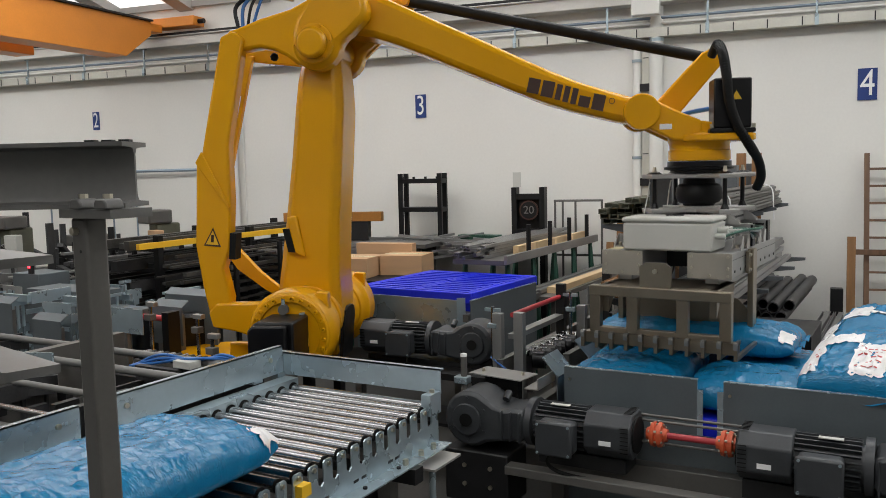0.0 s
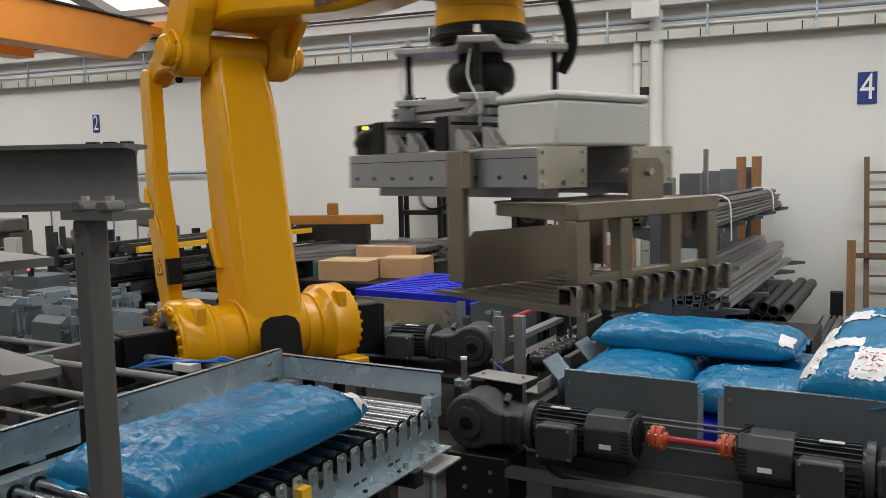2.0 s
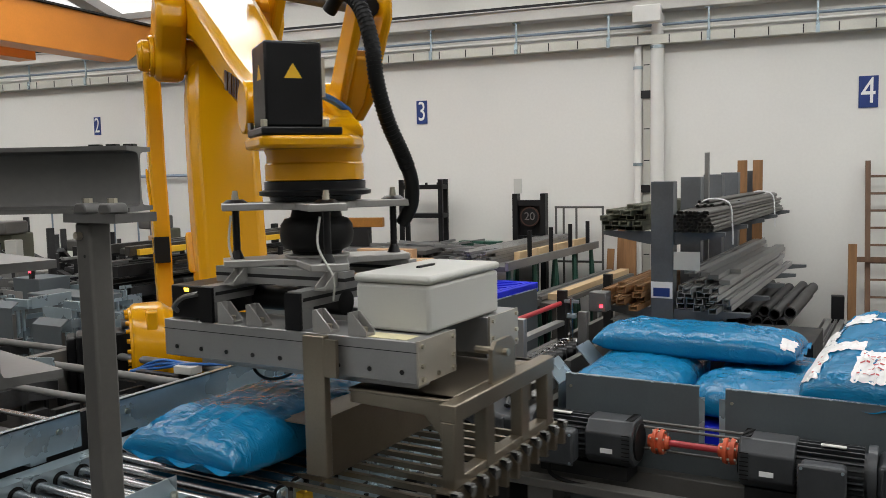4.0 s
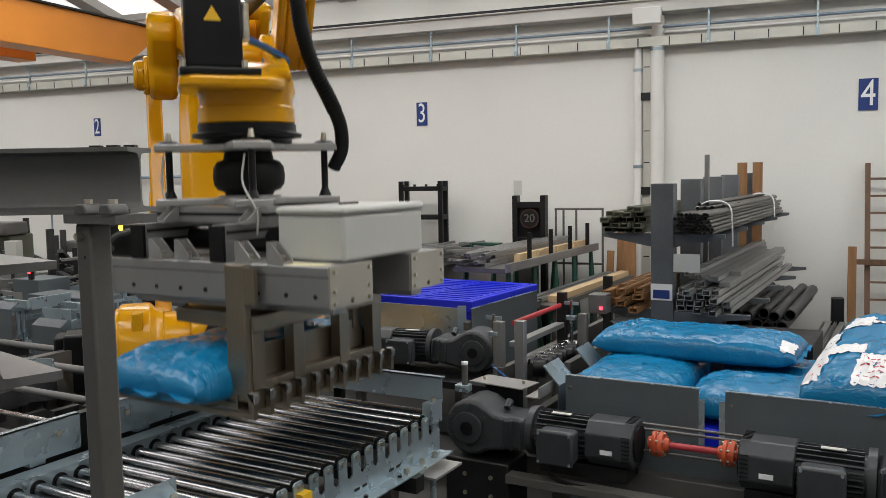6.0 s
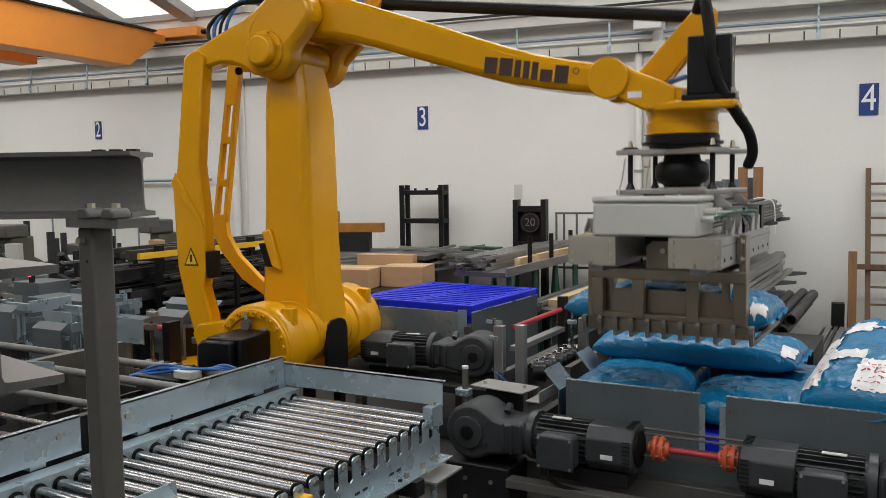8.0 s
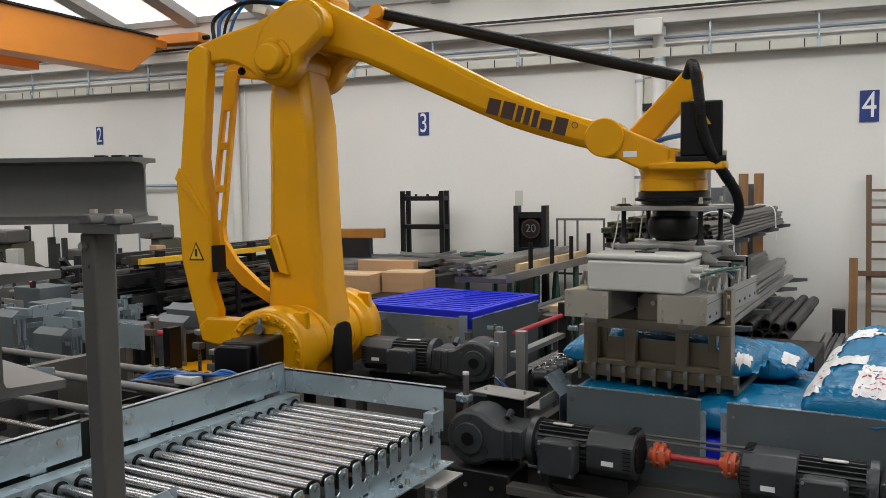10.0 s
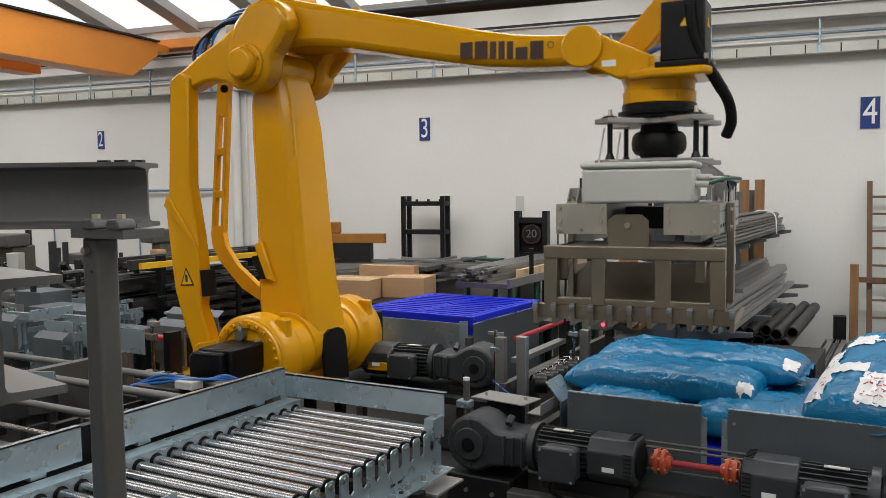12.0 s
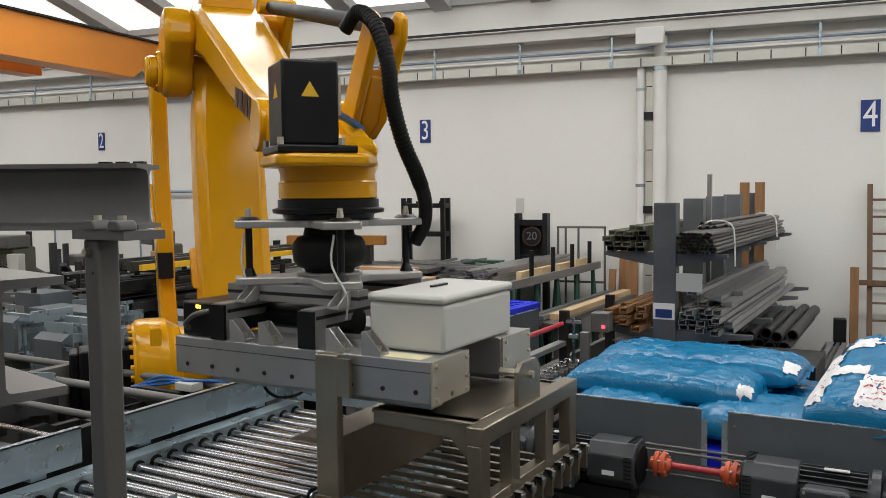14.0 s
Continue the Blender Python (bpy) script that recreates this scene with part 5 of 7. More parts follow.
def build_front_station():
    gearmotor(pose(-2.155, 3.95, 0.545), "dark grey right-angle gearmotor with finned motor beside the pallet station")
    # mirrored drive on the other side of the shaft
    gearmotor(pose(0.31, 3.95, 0.545) @ Matrix.Diagonal((-1, 1, 1, 1)), "dark grey gearmotor with ribbed motor at the coupling shaft")
    sh = thing("coupling_shaft", pose(-0.91, 3.99, 0.548), "red coupling shaft between two orange-red rubber couplings", "shaft")
    part("shaft", cyl(B(), (-0.2, 0, 0), (0.2, 0, 0), 0.016, 14), RED, sh)
    part("guide_bar", cyl(B(), (-0.35, 0.05, 0.075), (0.3, 0.05, 0.075), 0.007, 8), GREYPAINT, sh)
    part("guide_bar", cyl(B(), (-0.35, 0.03, 0.055), (0.3, 0.03, 0.055), 0.007, 8), GREYPAINT, sh)
    part("guide_bar", cyl(B(), (-0.35, 0.02, -0.05), (0.3, 0.02, -0.05), 0.007, 8), GREYPAINT, sh)
    for x in (-0.165, 0.165):
        cp = part("coupling", lathe(B(), [(0.03, -0.05), (0.035, -0.03), (0.058, -0.026), (0.062, -0.008), (0.048, -0.005), (0.048, 0.005), (0.062, 0.008), (0.058, 0.026), (0.035, 0.03), (0.03, 0.05)], 24), CORAL, sh, "orange-red flexible coupling", at=pose(x, 0, 0, 0, 90, 0))
        for k in range(6):
            a = k * math.tau / 6
            part("bolt", cyl(B(), (0.05 * math.cos(a), 0.05 * math.sin(a), -0.034), (0.05 * math.cos(a), 0.05 * math.sin(a), 0.034), 0.006, 6), BRASS, cp)
    # frame below the drives
    fr = thing("station_frame", pose(0, 0, 0), "dark grey steel frame below the pallet station", "machine frame")
    bm = box(B(), -2.16, 0.9, 4.05, 4.13, 0.26, 0.36)
    part("rail", bm, GREYPAINT, fr, bevel=0.004)
    part("rail", box(B(), -1.8, 0.9, 3.78, 3.86, 0.30, 0.345), GREYPAINT, fr, bevel=0.004)
    part("rail", box(B(), -1.8, 0.9, 5.35, 5.43, 0.26, 0.36), GREYPAINT, fr)
    part("back_panel", box(B(), -1.66, 0.9, 4.14, 4.145, 0.05, 0.52), PLATEGREY, fr)
    for x in (-2.1, -1.62, -0.85, 0.0, 0.8):
        part("leg", box(B(), x - 0.035, x + 0.035, 4.05, 4.12, 0, 0.26), GREYPAINT, fr)
        part("leg", box(B(), x - 0.035, x + 0.035, 5.36, 5.43, 0, 0.26), GREYPAINT, fr)
        part("bearer", box(B(), x - 0.03, x + 0.03, 4.13, 5.35, 0.28, 0.36), GREYPAINT, fr)
    mp = part("motor_bracket", box(B(), -2.17, -1.80, 3.82, 4.06, 0.10, 0.38), DARK, fr, bevel=0.01)
    for x in (-2.05, -1.9):
        for z in (0.2, 0.3):
            part("bolt", cyl(B(), (x, 3.82, z), (x, 3.81, z), 0.012, 8), BRASS, mp)
    part("motor_bracket", box(B(), -0.15, 0.3, 3.84, 4.05, 0.2, 0.39), DARK, fr, bevel=0.01)
    part("motor_rest", box(B(), -1.65, -1.2, 3.88, 4.05, 0.36, 0.43), DARK, fr)
    part("motor_rest", box(B(), -0.66, -0.3, 3.88, 4.05, 0.345, 0.43), DARK, fr)
    # fence sheets round the pallet
    for x0, x1, turned in ((-1.62, -0.925, 1), (-0.80, 0.9, 0)):
        sh = thing("fence_sheet", pose(x0, 4.16, 0.36), "blue-grey folded fence sheet before the pallet", "fence sheet", "fence sheets")
        bm = box(B(), 0, x1 - x0, 0, 0.006, 0.0, 0.432)
        box(bm, 0, x1 - x0, 0.006, 0.02, 0.426, 0.432)
        part("sheet", bm, PLATEGREY, sh)
        part("cut_edge", box(B(), 0, x1 - x0, -0.003, 0.022, 0.4325, 0.4375), GALV, sh, "bright cut edge of the sheet")
        e = x1 - x0 if turned else 0
        part("folded_edge", box(B(), min(e, e + (0.028 if turned else -0.028)), max(e, e + (0.028 if turned else -0.028)), -0.003, 0.003, 0.0, 0.385), GALV, sh)
        part("bolt", cyl(B(), (0.03, 0, 0.37), (0.03, -0.006, 0.37), 0.008, 8), BRASS, sh)
    sd = thing("fence_sheet", pose(-1.68, 4.2, 0.36), "bent galvanised guide sheet beside the pallet", "fence sheet", "fence sheets")
    part("sheet", box(B(), 0, 0.005, 0.0, 1.15, 0, 0.36), PLATEGREY, sd)
    for y in (0.02, 0.52):
        part("bent_flap", prism(B(), [(0.0, 0.36), (-0.09, 0.46), (-0.094, 0.455), (-0.005, 0.355)], y, y + 0.22, lambda p, q, w: (p, w, q)), GALV, sd)
    pl = thing("pallet", pose(-0.77, 4.74, 0.362), "bright blue plastic pallet under the bags", "pallet")
    for y in (-0.5, -0.03, 0.44):
        part("runner", box(B(), -0.8, 0.8, y, y + 0.09, 0, 0.10), BLUEPLASTIC, pl)
    part("deck", box(B(), -0.82, 0.82, -0.56, 0.56, 0.101, 0.236), BLUEPLASTIC, pl, bevel=0.01)
    # small plates, sensor post and brackets left of the sheets
    cp = thing("cover_plate", pose(-1.98, 4.16, 0.0), "pale sheet cover plate on a steel bracket", "cover plate")
    part("plate", box(B(), -0.17, 0.17, -0.09, 0.09, 0.716, 0.722), CASTALU, cp, at=pose(0, 0, 0, 0, 0, -8))
    part("bracket", box(B(), -0.1, 0.1, -0.03, 0.03, 0.36, 0.715), DARK, cp)
    for x in (-0.12, 0.12):
        part("bolt", cyl(B(), (x, 0, 0.722), (x, 0, 0.738), 0.01, 6), BRASS, cp)
    part("angle", box(B(), 0.18, 0.26, -0.12, 0.12, 0.68, 0.686), CASTALU, cp)
    part("angle_leg", box(B(), 0.254, 0.26, -0.12, 0.12, 0.686, 0.74), CASTALU, cp)
    sp = thing("sensor_post", pose(-2.15, 4.02, 0), "slim steel sensor post with a white cap", "sensor post")
    part("rod", cyl(B(), (0, 0, 0), (0, 0, 0.83), 0.018, 12), GREYPAINT, sp)
    part("cap", cyl(B(), (0, 0, 0.83), (0, 0, 0.845), 0.019, 12), WHITE, sp)
    part("clamp", box(B(), -0.05, 0.03, -0.03, 0.03, 0.68, 0.72), GALV, sp, bevel=0.005)


build_front_station()


# ---- chain transfer behind the station ----
def build_transfer():
    tr = thing("chain_transfer", pose(0, 0, 0), "chain transfer with red drive shaft and steel uprights", "chain transfer")
    part("drive_shaft", cyl(B(), (-2.10, 4.55, 0.975), (-2.10, 5.3, 0.975), 0.016, 12), RED, tr, "red drive shaft")
    part("guard_bar", box(B(), -2.13, -2.07, 4.55, 5.3, 0.83, 0.86), ALU, tr)
    part("side_rail", box(B(), -2.16, -2.12, 4.45, 6.4, 0.55, 0.72), GREYPAINT, tr)
    part("side_rail", box(B(), -1.86, -1.82, 4.75, 6.4, 0.55, 0.72), GREYPAINT, tr)
    for x, y, h in ((-2.17, 4.5, 0.99), (-2.04, 4.52, 1.0), (-2.1, 5.34, 1.06), (-1.96, 5.36, 0.92), (-2.0, 6.0, 1.1), (-1.86, 5.85, 0.99)):
        part("upright", box(B(), x - 0.03, x + 0.03, y - 0.025, y + 0.025, 0.0, h), (DARK if h > 1 else ALU), tr, bevel=0.003)
    for x, y in ((-2.2, 4.49), (-1.98, 5.2), (-1.9, 5.9)):
        rd = part("sensor_rod", cyl(B(), (x, y, 0.6), (x, y, 1.03), 0.011, 10), STEEL, tr)
        part("rod_clamp", box(B(), x - 0.03, x + 0.03, y - 0.018, y + 0.018, 0.9, 0.93), GALV, rd, bevel=0.004)
        part("sensor_arm", box(B(), x - 0.05, x + 0.05, y - 0.008, y + 0.008, 1.0, 1.02), GALV, rd)
    link = mesh_of("chain_link", prism(B(), [(-0.028, 0), (-0.02, 0.015), (0.02, 0.015), (0.028, 0), (0.02, -0.015), (-0.02, -0.015)], -0.022, 0.022, lambda p, q, w: (w, p, q)), STEEL)
    for k in range(14):
        for x in (-2.05, -1.99):
            ob = new("chain_link", link)
            ob.parent = tr
            ob.matrix_basis = pose(x, 4.62 + k * 0.05, 0.735, 0, 0, 12 * (k % 2))
    for k in range(7):
        part("sprocket", cyl(B(), (-2.0 + 0.03 * (k % 2), 4.62 + k * 0.085, 0.70), (-1.93, 4.64 + k * 0.085, 0.70), 0.055, 14), BLACKP, tr)
    part("control_box", box(B(), -1.93, -1.81, 5.38, 5.5, 0.92, 1.05), BEAMGREY, tr, bevel=0.006)
    part("indicator", box(B(), -1.85, -1.83, 5.374, 5.379, 0.95, 0.97), REDLED, tr, "lit red indicator")
    part("table_sheet", box(B(), -1.8, -1.62, 5.45, 5.75, 0.86, 0.865), ALU, tr)
    part("sheet_leg", box(B(), -1.73, -1.69, 5.5, 5.7, 0.0, 0.859), GREYPAINT, tr)
    part("air_line", tube(B(), curve([(-2.22, 4.5, 0.72), (-2.15, 4.45, 0.70), (-2.08, 4.43, 0.66), (-2.1, 4.44, 0.61)]), 0.006, 6), BLUEHOSE, tr)


build_transfer()


# ---- rear station with the empty pallet ----
def build_rear_station():
    st = thing("pallet_stand", pose(-3.23, 5.8, 0, 0, 0, -3), "blue-grey sheet-clad stand under the empty pallet", "stand")
    part("front_sheet", box(B(), -0.44, 0.46, -0.62, -0.612, 0.42, 0.925), GALV, st)
    part("sheet_edge", box(B(), -0.44, 0.46, -0.623, -0.609, 0.926, 0.932), GALV, st)
    part("folded_edge", prism(B(), [(0.461, -0.63), (0.51, -0.60), (0.51, -0.594), (0.461, -0.62)], 0.42, 0.95, lambda a, q, w: (a, q, w)), GALV, st)
    part("side_sheet", box(B(), 0.54, 0.547, -0.58, 0.45, 0.42, 0.925), PLATEGREY, st)
    part("sheet_edge", box(B(), 0.536, 0.551, -0.58, 0.45, 0.926, 0.932), GALV, st)
    part("top_frame", box(B(), -0.5, 0.535, -0.609, 0.55, 0.78, 0.833), GREYPAINT, st)
    for x in (-0.46, 0.44):
        for y in (-0.57, 0.55):
            part("leg", box(B(), x - 0.03, x + 0.03, y - 0.03, y + 0.03, 0, 0.78), GREYPAINT, st)
    pl = thing("pallet", pose(-3.23, 5.8, 0.836, 0, 0, -3) @ Matrix.Diagonal((1.03, 0.83, 1, 1)), "empty bright blue plastic pallet with slotted deck", "pallet")
    part("rim", box(B(), -0.5, 0.5, -0.64, -0.60, 0.06, 0.135), BLUEPLASTIC, pl, bevel=0.006)
    part("rim", box(B(), -0.5, 0.5, 0.60, 0.64, 0.06, 0.135), BLUEPLASTIC, pl, bevel=0.006)
    part("rim", box(B(), 0.46, 0.5, -0.60, 0.60, 0.06, 0.135), BLUEPLASTIC, pl, bevel=0.006)
    part("rim", box(B(), -0.5, -0.46, -0.60, 0.60, 0.06, 0.135), BLUEPLASTIC, pl, bevel=0.006)
    slat = mesh_of("slat", box(B(), -0.215, 0.215, -0.029, 0.029, 0.115, 0.135), BLUEPLASTIC)
    slat2 = mesh_of("slat", box(B(), -0.016, 0.016, -0.27, 0.27, 0.115, 0.1345), BLUEPLASTIC)
    for y in [(-0.545 + k * 0.109) for k in range(11)]:
        for x in (-0.235, 0.235):
            ob = new("slat", slat)
            ob.parent, ob.matrix_basis = pl, pose(x, y, 0)
    for x in (-0.44, -0.02, 0.02, 0.44):
        for y in (-0.3, 0.3):
            ob = new("slat", slat2)
            ob.parent, ob.matrix_basis = pl, pose(x, y, 0.0006)
    part("under_deck", box(B(), -0.45, 0.45, -0.59, 0.59, 0.059, 0.066), BLUEPLASTIC, pl)
    for x in (-0.42, 0.0, 0.42):
        for y in (-0.54, 0.0, 0.54):
            part("foot", box(B(), x - 0.06, x + 0.06, y - 0.06, y + 0.06, 0.0, 0.059), BLUEPLASTIC, pl)
    gearmotor(pose(-2.30, 4.72, 0.76, 0, 0, 6) @ Matrix.Diagonal((-0.92, 0.92, 0.92, 1)), "dark grey gearmotor before the pallet stand")
    ba = thing("machine_base", pose(-2.9, 4.72, 0), "dark steel base under the rear gearmotor", "machine base")
    part("table", box(B(), -0.75, 0.68, -0.28, 0.16, 0.56, 0.60), DARK, ba)
    for x in (-0.7, 0.6):
        for y in (-0.24, 0.1):
            part("leg", box(B(), x - 0.03, x + 0.03, y - 0.03, y + 0.03, 0, 0.56), DARK, ba)
    part("shelf", box(B(), -0.7, 0.62, -0.24, 0.12, 0.25, 0.27), DARK, ba)
    part("motor_rest", box(B(), -0.3, 0.55, -0.1, 0.1, 0.60, 0.63), DARK, ba)
    # cartons on a dark table behind
    tb = thing("work_table", pose(-4.54, 6.69, 0), "dark work table carrying cartons", "table")
    part("top", box(B(), -0.6, 0.55, -0.45, 0.4, 0.82, 0.86), DARK, tb)
    for x in (-0.55, 0.5):
        for y in (-0.4, 0.35):
            part("leg", box(B(), x - 0.025, x + 0.025, y - 0.025, y + 0.025, 0, 0.82), DARK, tb)
    for x, y, w, d, h, rz in ((-4.68, 6.52, 0.50, 0.4, 0.185, 10), (-4.26, 6.84, 0.42, 0.36, 0.19, 12)):
        c = thing("carton", pose(x, y, 0.861, 0, 0, rz), "closed brown cardboard carton on the table", "carton", "cartons")
        part("body", box(B(), -w / 2, w / 2, -d / 2, d / 2, 0, h), CARD, c, bevel=0.004)
        part("packing_tape", box(B(), -w / 2 - 0.001, w / 2 + 0.001, -0.03, 0.03, h, h + 0.001), TAPE, c)
        part("flap_joint", box(B(), -w / 2, w / 2, -0.002, 0.002, h + 0.001, h + 0.0018), DARK, c)
    c = thing("carton", pose(-4.60, 7.0, 0.861, 0, 0, 8), "flattened tall brown carton behind the others", "carton", "cartons")
    part("body", box(B(), -0.3, 0.3, -0.06, 0.06, 0, 0.27), CARD, c, bevel=0.004)


build_rear_station()


# ---- racks and stock along the wall ----
def stock(name, at, label, material, pieces, category="stock", group=""):
    """Long pieces lying along y: x, z, y0, y1, shape and size of each."""
    root = thing(name, at, label, category, group)
    for x, z, y0, y1, shape, w, h in pieces:
        bm = B()
        if shape == "o":
            cyl(bm, (x, y0, z + w / 2), (x, y1, z + w / 2), w / 2, 10, hole=w * 0.4)
        elif shape == "c":
            t = 0.006
            box(bm, x - w / 2, x + w / 2, y0, y1, z, z + t)
            box(bm, x - w / 2, x - w / 2 + t, y0, y1, z + t, z + h)
            box(bm, x + w / 2 - t, x + w / 2, y0, y1, z + t, z + h)
            box(bm, x - w * 0.22, x + w * 0.22, y0, y1, z + h - t, z + h)
        else:
            box(bm, x - w / 2, x + w / 2, y0, y1, z, z + h)
        part({"o": "tube", "c": "profile", "b": "bar"}[shape], bm, material, root)
    return root


def build_right_rack():
    rk = thing("cantilever_rack", pose(-1.5, 0, 0), "grey cantilever rack with steel stock on its arms", "rack")
    for y, h in ((5.67, 1.78), (6.47, 1.80), (7.23, 1.81), (7.93, 1.82), (8.7, 1.83)):
        po = part("upright", box(B(), -0.075, 0.075, y - 0.05, y + 0.05, 0, h), RACKBLUE, rk, bevel=0.004)
        for z in (1.445, 0.925, 0.56):
            e = 0.40 if z > 1 else 0.56
            part("arm", prism(B(), [(0.075, z), (e, z), (e, z - 0.025), (0.075, z - 0.09)], y - 0.02, y + 0.02), RACKBLUE, po)
            part("arm", prism(B(), [(-0.075, z), (-0.42, z), (-0.42, z - 0.025), (-0.075, z - 0.09)], y - 0.02, y + 0.02), RACKBLUE, po)
    part("foot", box(B(), -0.5, 0.7, 5.6, 8.75, 0.0, 0.08), RACKBLUE, rk)
    part("rack_sign", box(B(), -0.072, 0.072, 5.612, 5.618, 1.0, 1.11), WHITE, rk, "white sign with a blue panel of unreadable lines")
    part("rack_sign_panel", box(B(), -0.055, 0.055, 5.609, 5.6115, 1.012, 1.07), NAVY, rk)
    part("rack_label", box(B(), -0.06, 0.06, 5.613, 5.618, 0.62, 0.8), BOXGREY, rk)
    part("rack_label", box(B(), 0.09, 0.26, 5.57, 5.575, 1.2, 1.32), BOXGREY, rk)
    random.seed(4)
    pcs = []
    for r in range(6):
        for k in range(9 - r // 3):
            pcs.append((0.11 + k * 0.027 + (r % 2) * 0.0135, 1.446 + r * 0.0235, 5.5 + random.uniform(0, .1), 8.75 + random.uniform(-.4, .1), "o", 0.0262, 0))
    for k in range(10):
        pcs.append((0.13 + (k % 7) * 0.03 + random.uniform(-.004, .004), 1.588 + (k // 7) * 0.024, 5.9 + random.uniform(0, .9), 8.85 + random.uniform(-.4, .05), "o", 0.026, 0))
    stock("tube_bundle", pose(-1.5, 0, 0), "bundle of dark oiled steel tubes tied with white straps", PIPEM, pcs, "tube bundle")
    for y in (6.15, 8.1):
        b = thing("strap", pose(-1.5, y, 1.446), "white plastic strap round the tubes", "strap", "straps")
        part("band", tube(B(), curve([(0.10, 0, 0.15), (0.2, 0.01, 0.20), (0.33, 0, 0.17), (0.352, 0, 0.02), (0.358, -0.01, -0.12)], 20), 0.006, 6), WHITE, b)
    pcs = []
    for r in range(4):
        for k in range(6 - r // 2):
            pcs.append((0.12 + k * 0.058 + random.uniform(-.006, .006), 0.926 + r * 0.040, 5.5 + random.uniform(0, .2), 8.6 + random.uniform(-.7, .1), "c", 0.054, 0.037))
    for k in range(9):
        pcs.append((0.15 + (k % 4) * 0.075, 1.088 + (k // 4) * 0.032, 5.7 + random.uniform(0, .9), 8.7 + random.uniform(-.8, .1), random.choice("cb"), 0.07, 0.03))
    stock("profile_stack", pose(-1.5, 0, 0), "stack of grey aluminium profiles on the rack arms", PROFILE, pcs, "profiles")
    pcs = []
    for r in range(2):
        for k in range(5):
            pcs.append((0.16 + k * 0.1 + r * 0.05, 0.565 + r * 0.085, 7.0 + random.uniform(0, .3), 8.75 + random.uniform(-.1, .2), "o", 0.095, 0))
    stock("tube_bundle", pose(-1.5, 0, 0), "thick dark steel tubes on the lowest arms", DARKBAR, pcs, "tube bundle")
    pcs = [(0.78 + k * 0.11, 0.34 + r * 0.05, 6.3 + random.uniform(0, .3), 8.6, "c", 0.1, 0.045) for k in range(5) for r in range(2)]
    stock("profile_stack", pose(-1.5, 0, 0), "pale aluminium profiles stacked on floor bearers", PROFILE, pcs, "profiles")
    be = thing("floor_bearer", pose(-1.5, 0, 0), "timber bearers under the floor stack", "bearer")
    for y in (6.7, 8.2):
        part("timber", box(B(), 0.74, 1.32, y, y + 0.1, 0, 0.338), WOOD, be)
    pcs = [(-0.14 - (k % 4) * 0.075 - random.uniform(0, .02), 1.446 + (k // 4) * 0.036 + random.uniform(0, .004), 5.5 + random.uniform(0, .2), 6.9 + random.uniform(-.3, .6), "c", 0.06, 0.034) for k in range(18)]
    stock("profile_stack", pose(-1.5, 0, 0), "rusty brown steel sections on the rack arms", OLIVE, pcs, "profiles")
    pcs = [(-0.14 - (k % 4) * 0.08 - random.uniform(0, .02), 0.926 + (k // 4) * 0.04, 5.45 + random.uniform(0, .3), 7.2 + random.uniform(-.5, .8), "c", 0.062, 0.036) for k in range(15)]
    stock("profile_stack", pose(-1.5, 0, 0), "brown timber and steel offcuts on the rack arms", WOOD, pcs, "profiles")
    pcs = [(-0.3 - k * 0.07, 0.565 + (k % 2) * 0.01, 5.3, 7.9, "b", 0.05, 0.03) for k in range(4)]
    stock("bar_stock", pose(-1.5, 0, 0), "pale flat bars on the low arms", PROFILE, pcs, "bars")
    bn = thing("dark_bin", pose(-1.05, 5.62, 0), "black steel stillage below the rack", "stillage")
    part("body", box(B(), -0.34, 0.5, -0.1, 0.5, 0.0, 0.78), BLACKSTEEL, bn)
    bx = thing("parts_box", pose(-0.9, 5.55, 0.0), "grey and brown boxes standing by the pallet", "box")
    part("body", box(B(), -0.12, 0.3, -0.12, 0.06, 0, 0.62), PLATEGREY, bx)
    part("lid", box(B(), -0.1, 0.14, -0.13, 0.05, 0.621, 0.66), GREEN, bx)
    # orange uprights behind
    for s in (-0.02, 0.12):
        t = thing("rust_post", pose(-1.5 + 0.02 + s, 8.5, 0), "rust-orange channel standing behind the rack", "post", "rust posts")
        bm = box(B(), -0.045, 0.045, -0.003, 0.003, 0, 1.93)
        box(bm, -0.045, -0.039, 0.003, 0.06, 0, 1.93)
        part("channel", bm, WOOD, t)
    t = thing("steel_upright", pose(-1.42, 6.6, 0), "thin grey steel bar standing in the rack", "bar")
    part("bar", box(B(), -0.015, 0.015, -0.02, 0.02, 0.081, 1.98), PROFILE, t)


build_right_rack()


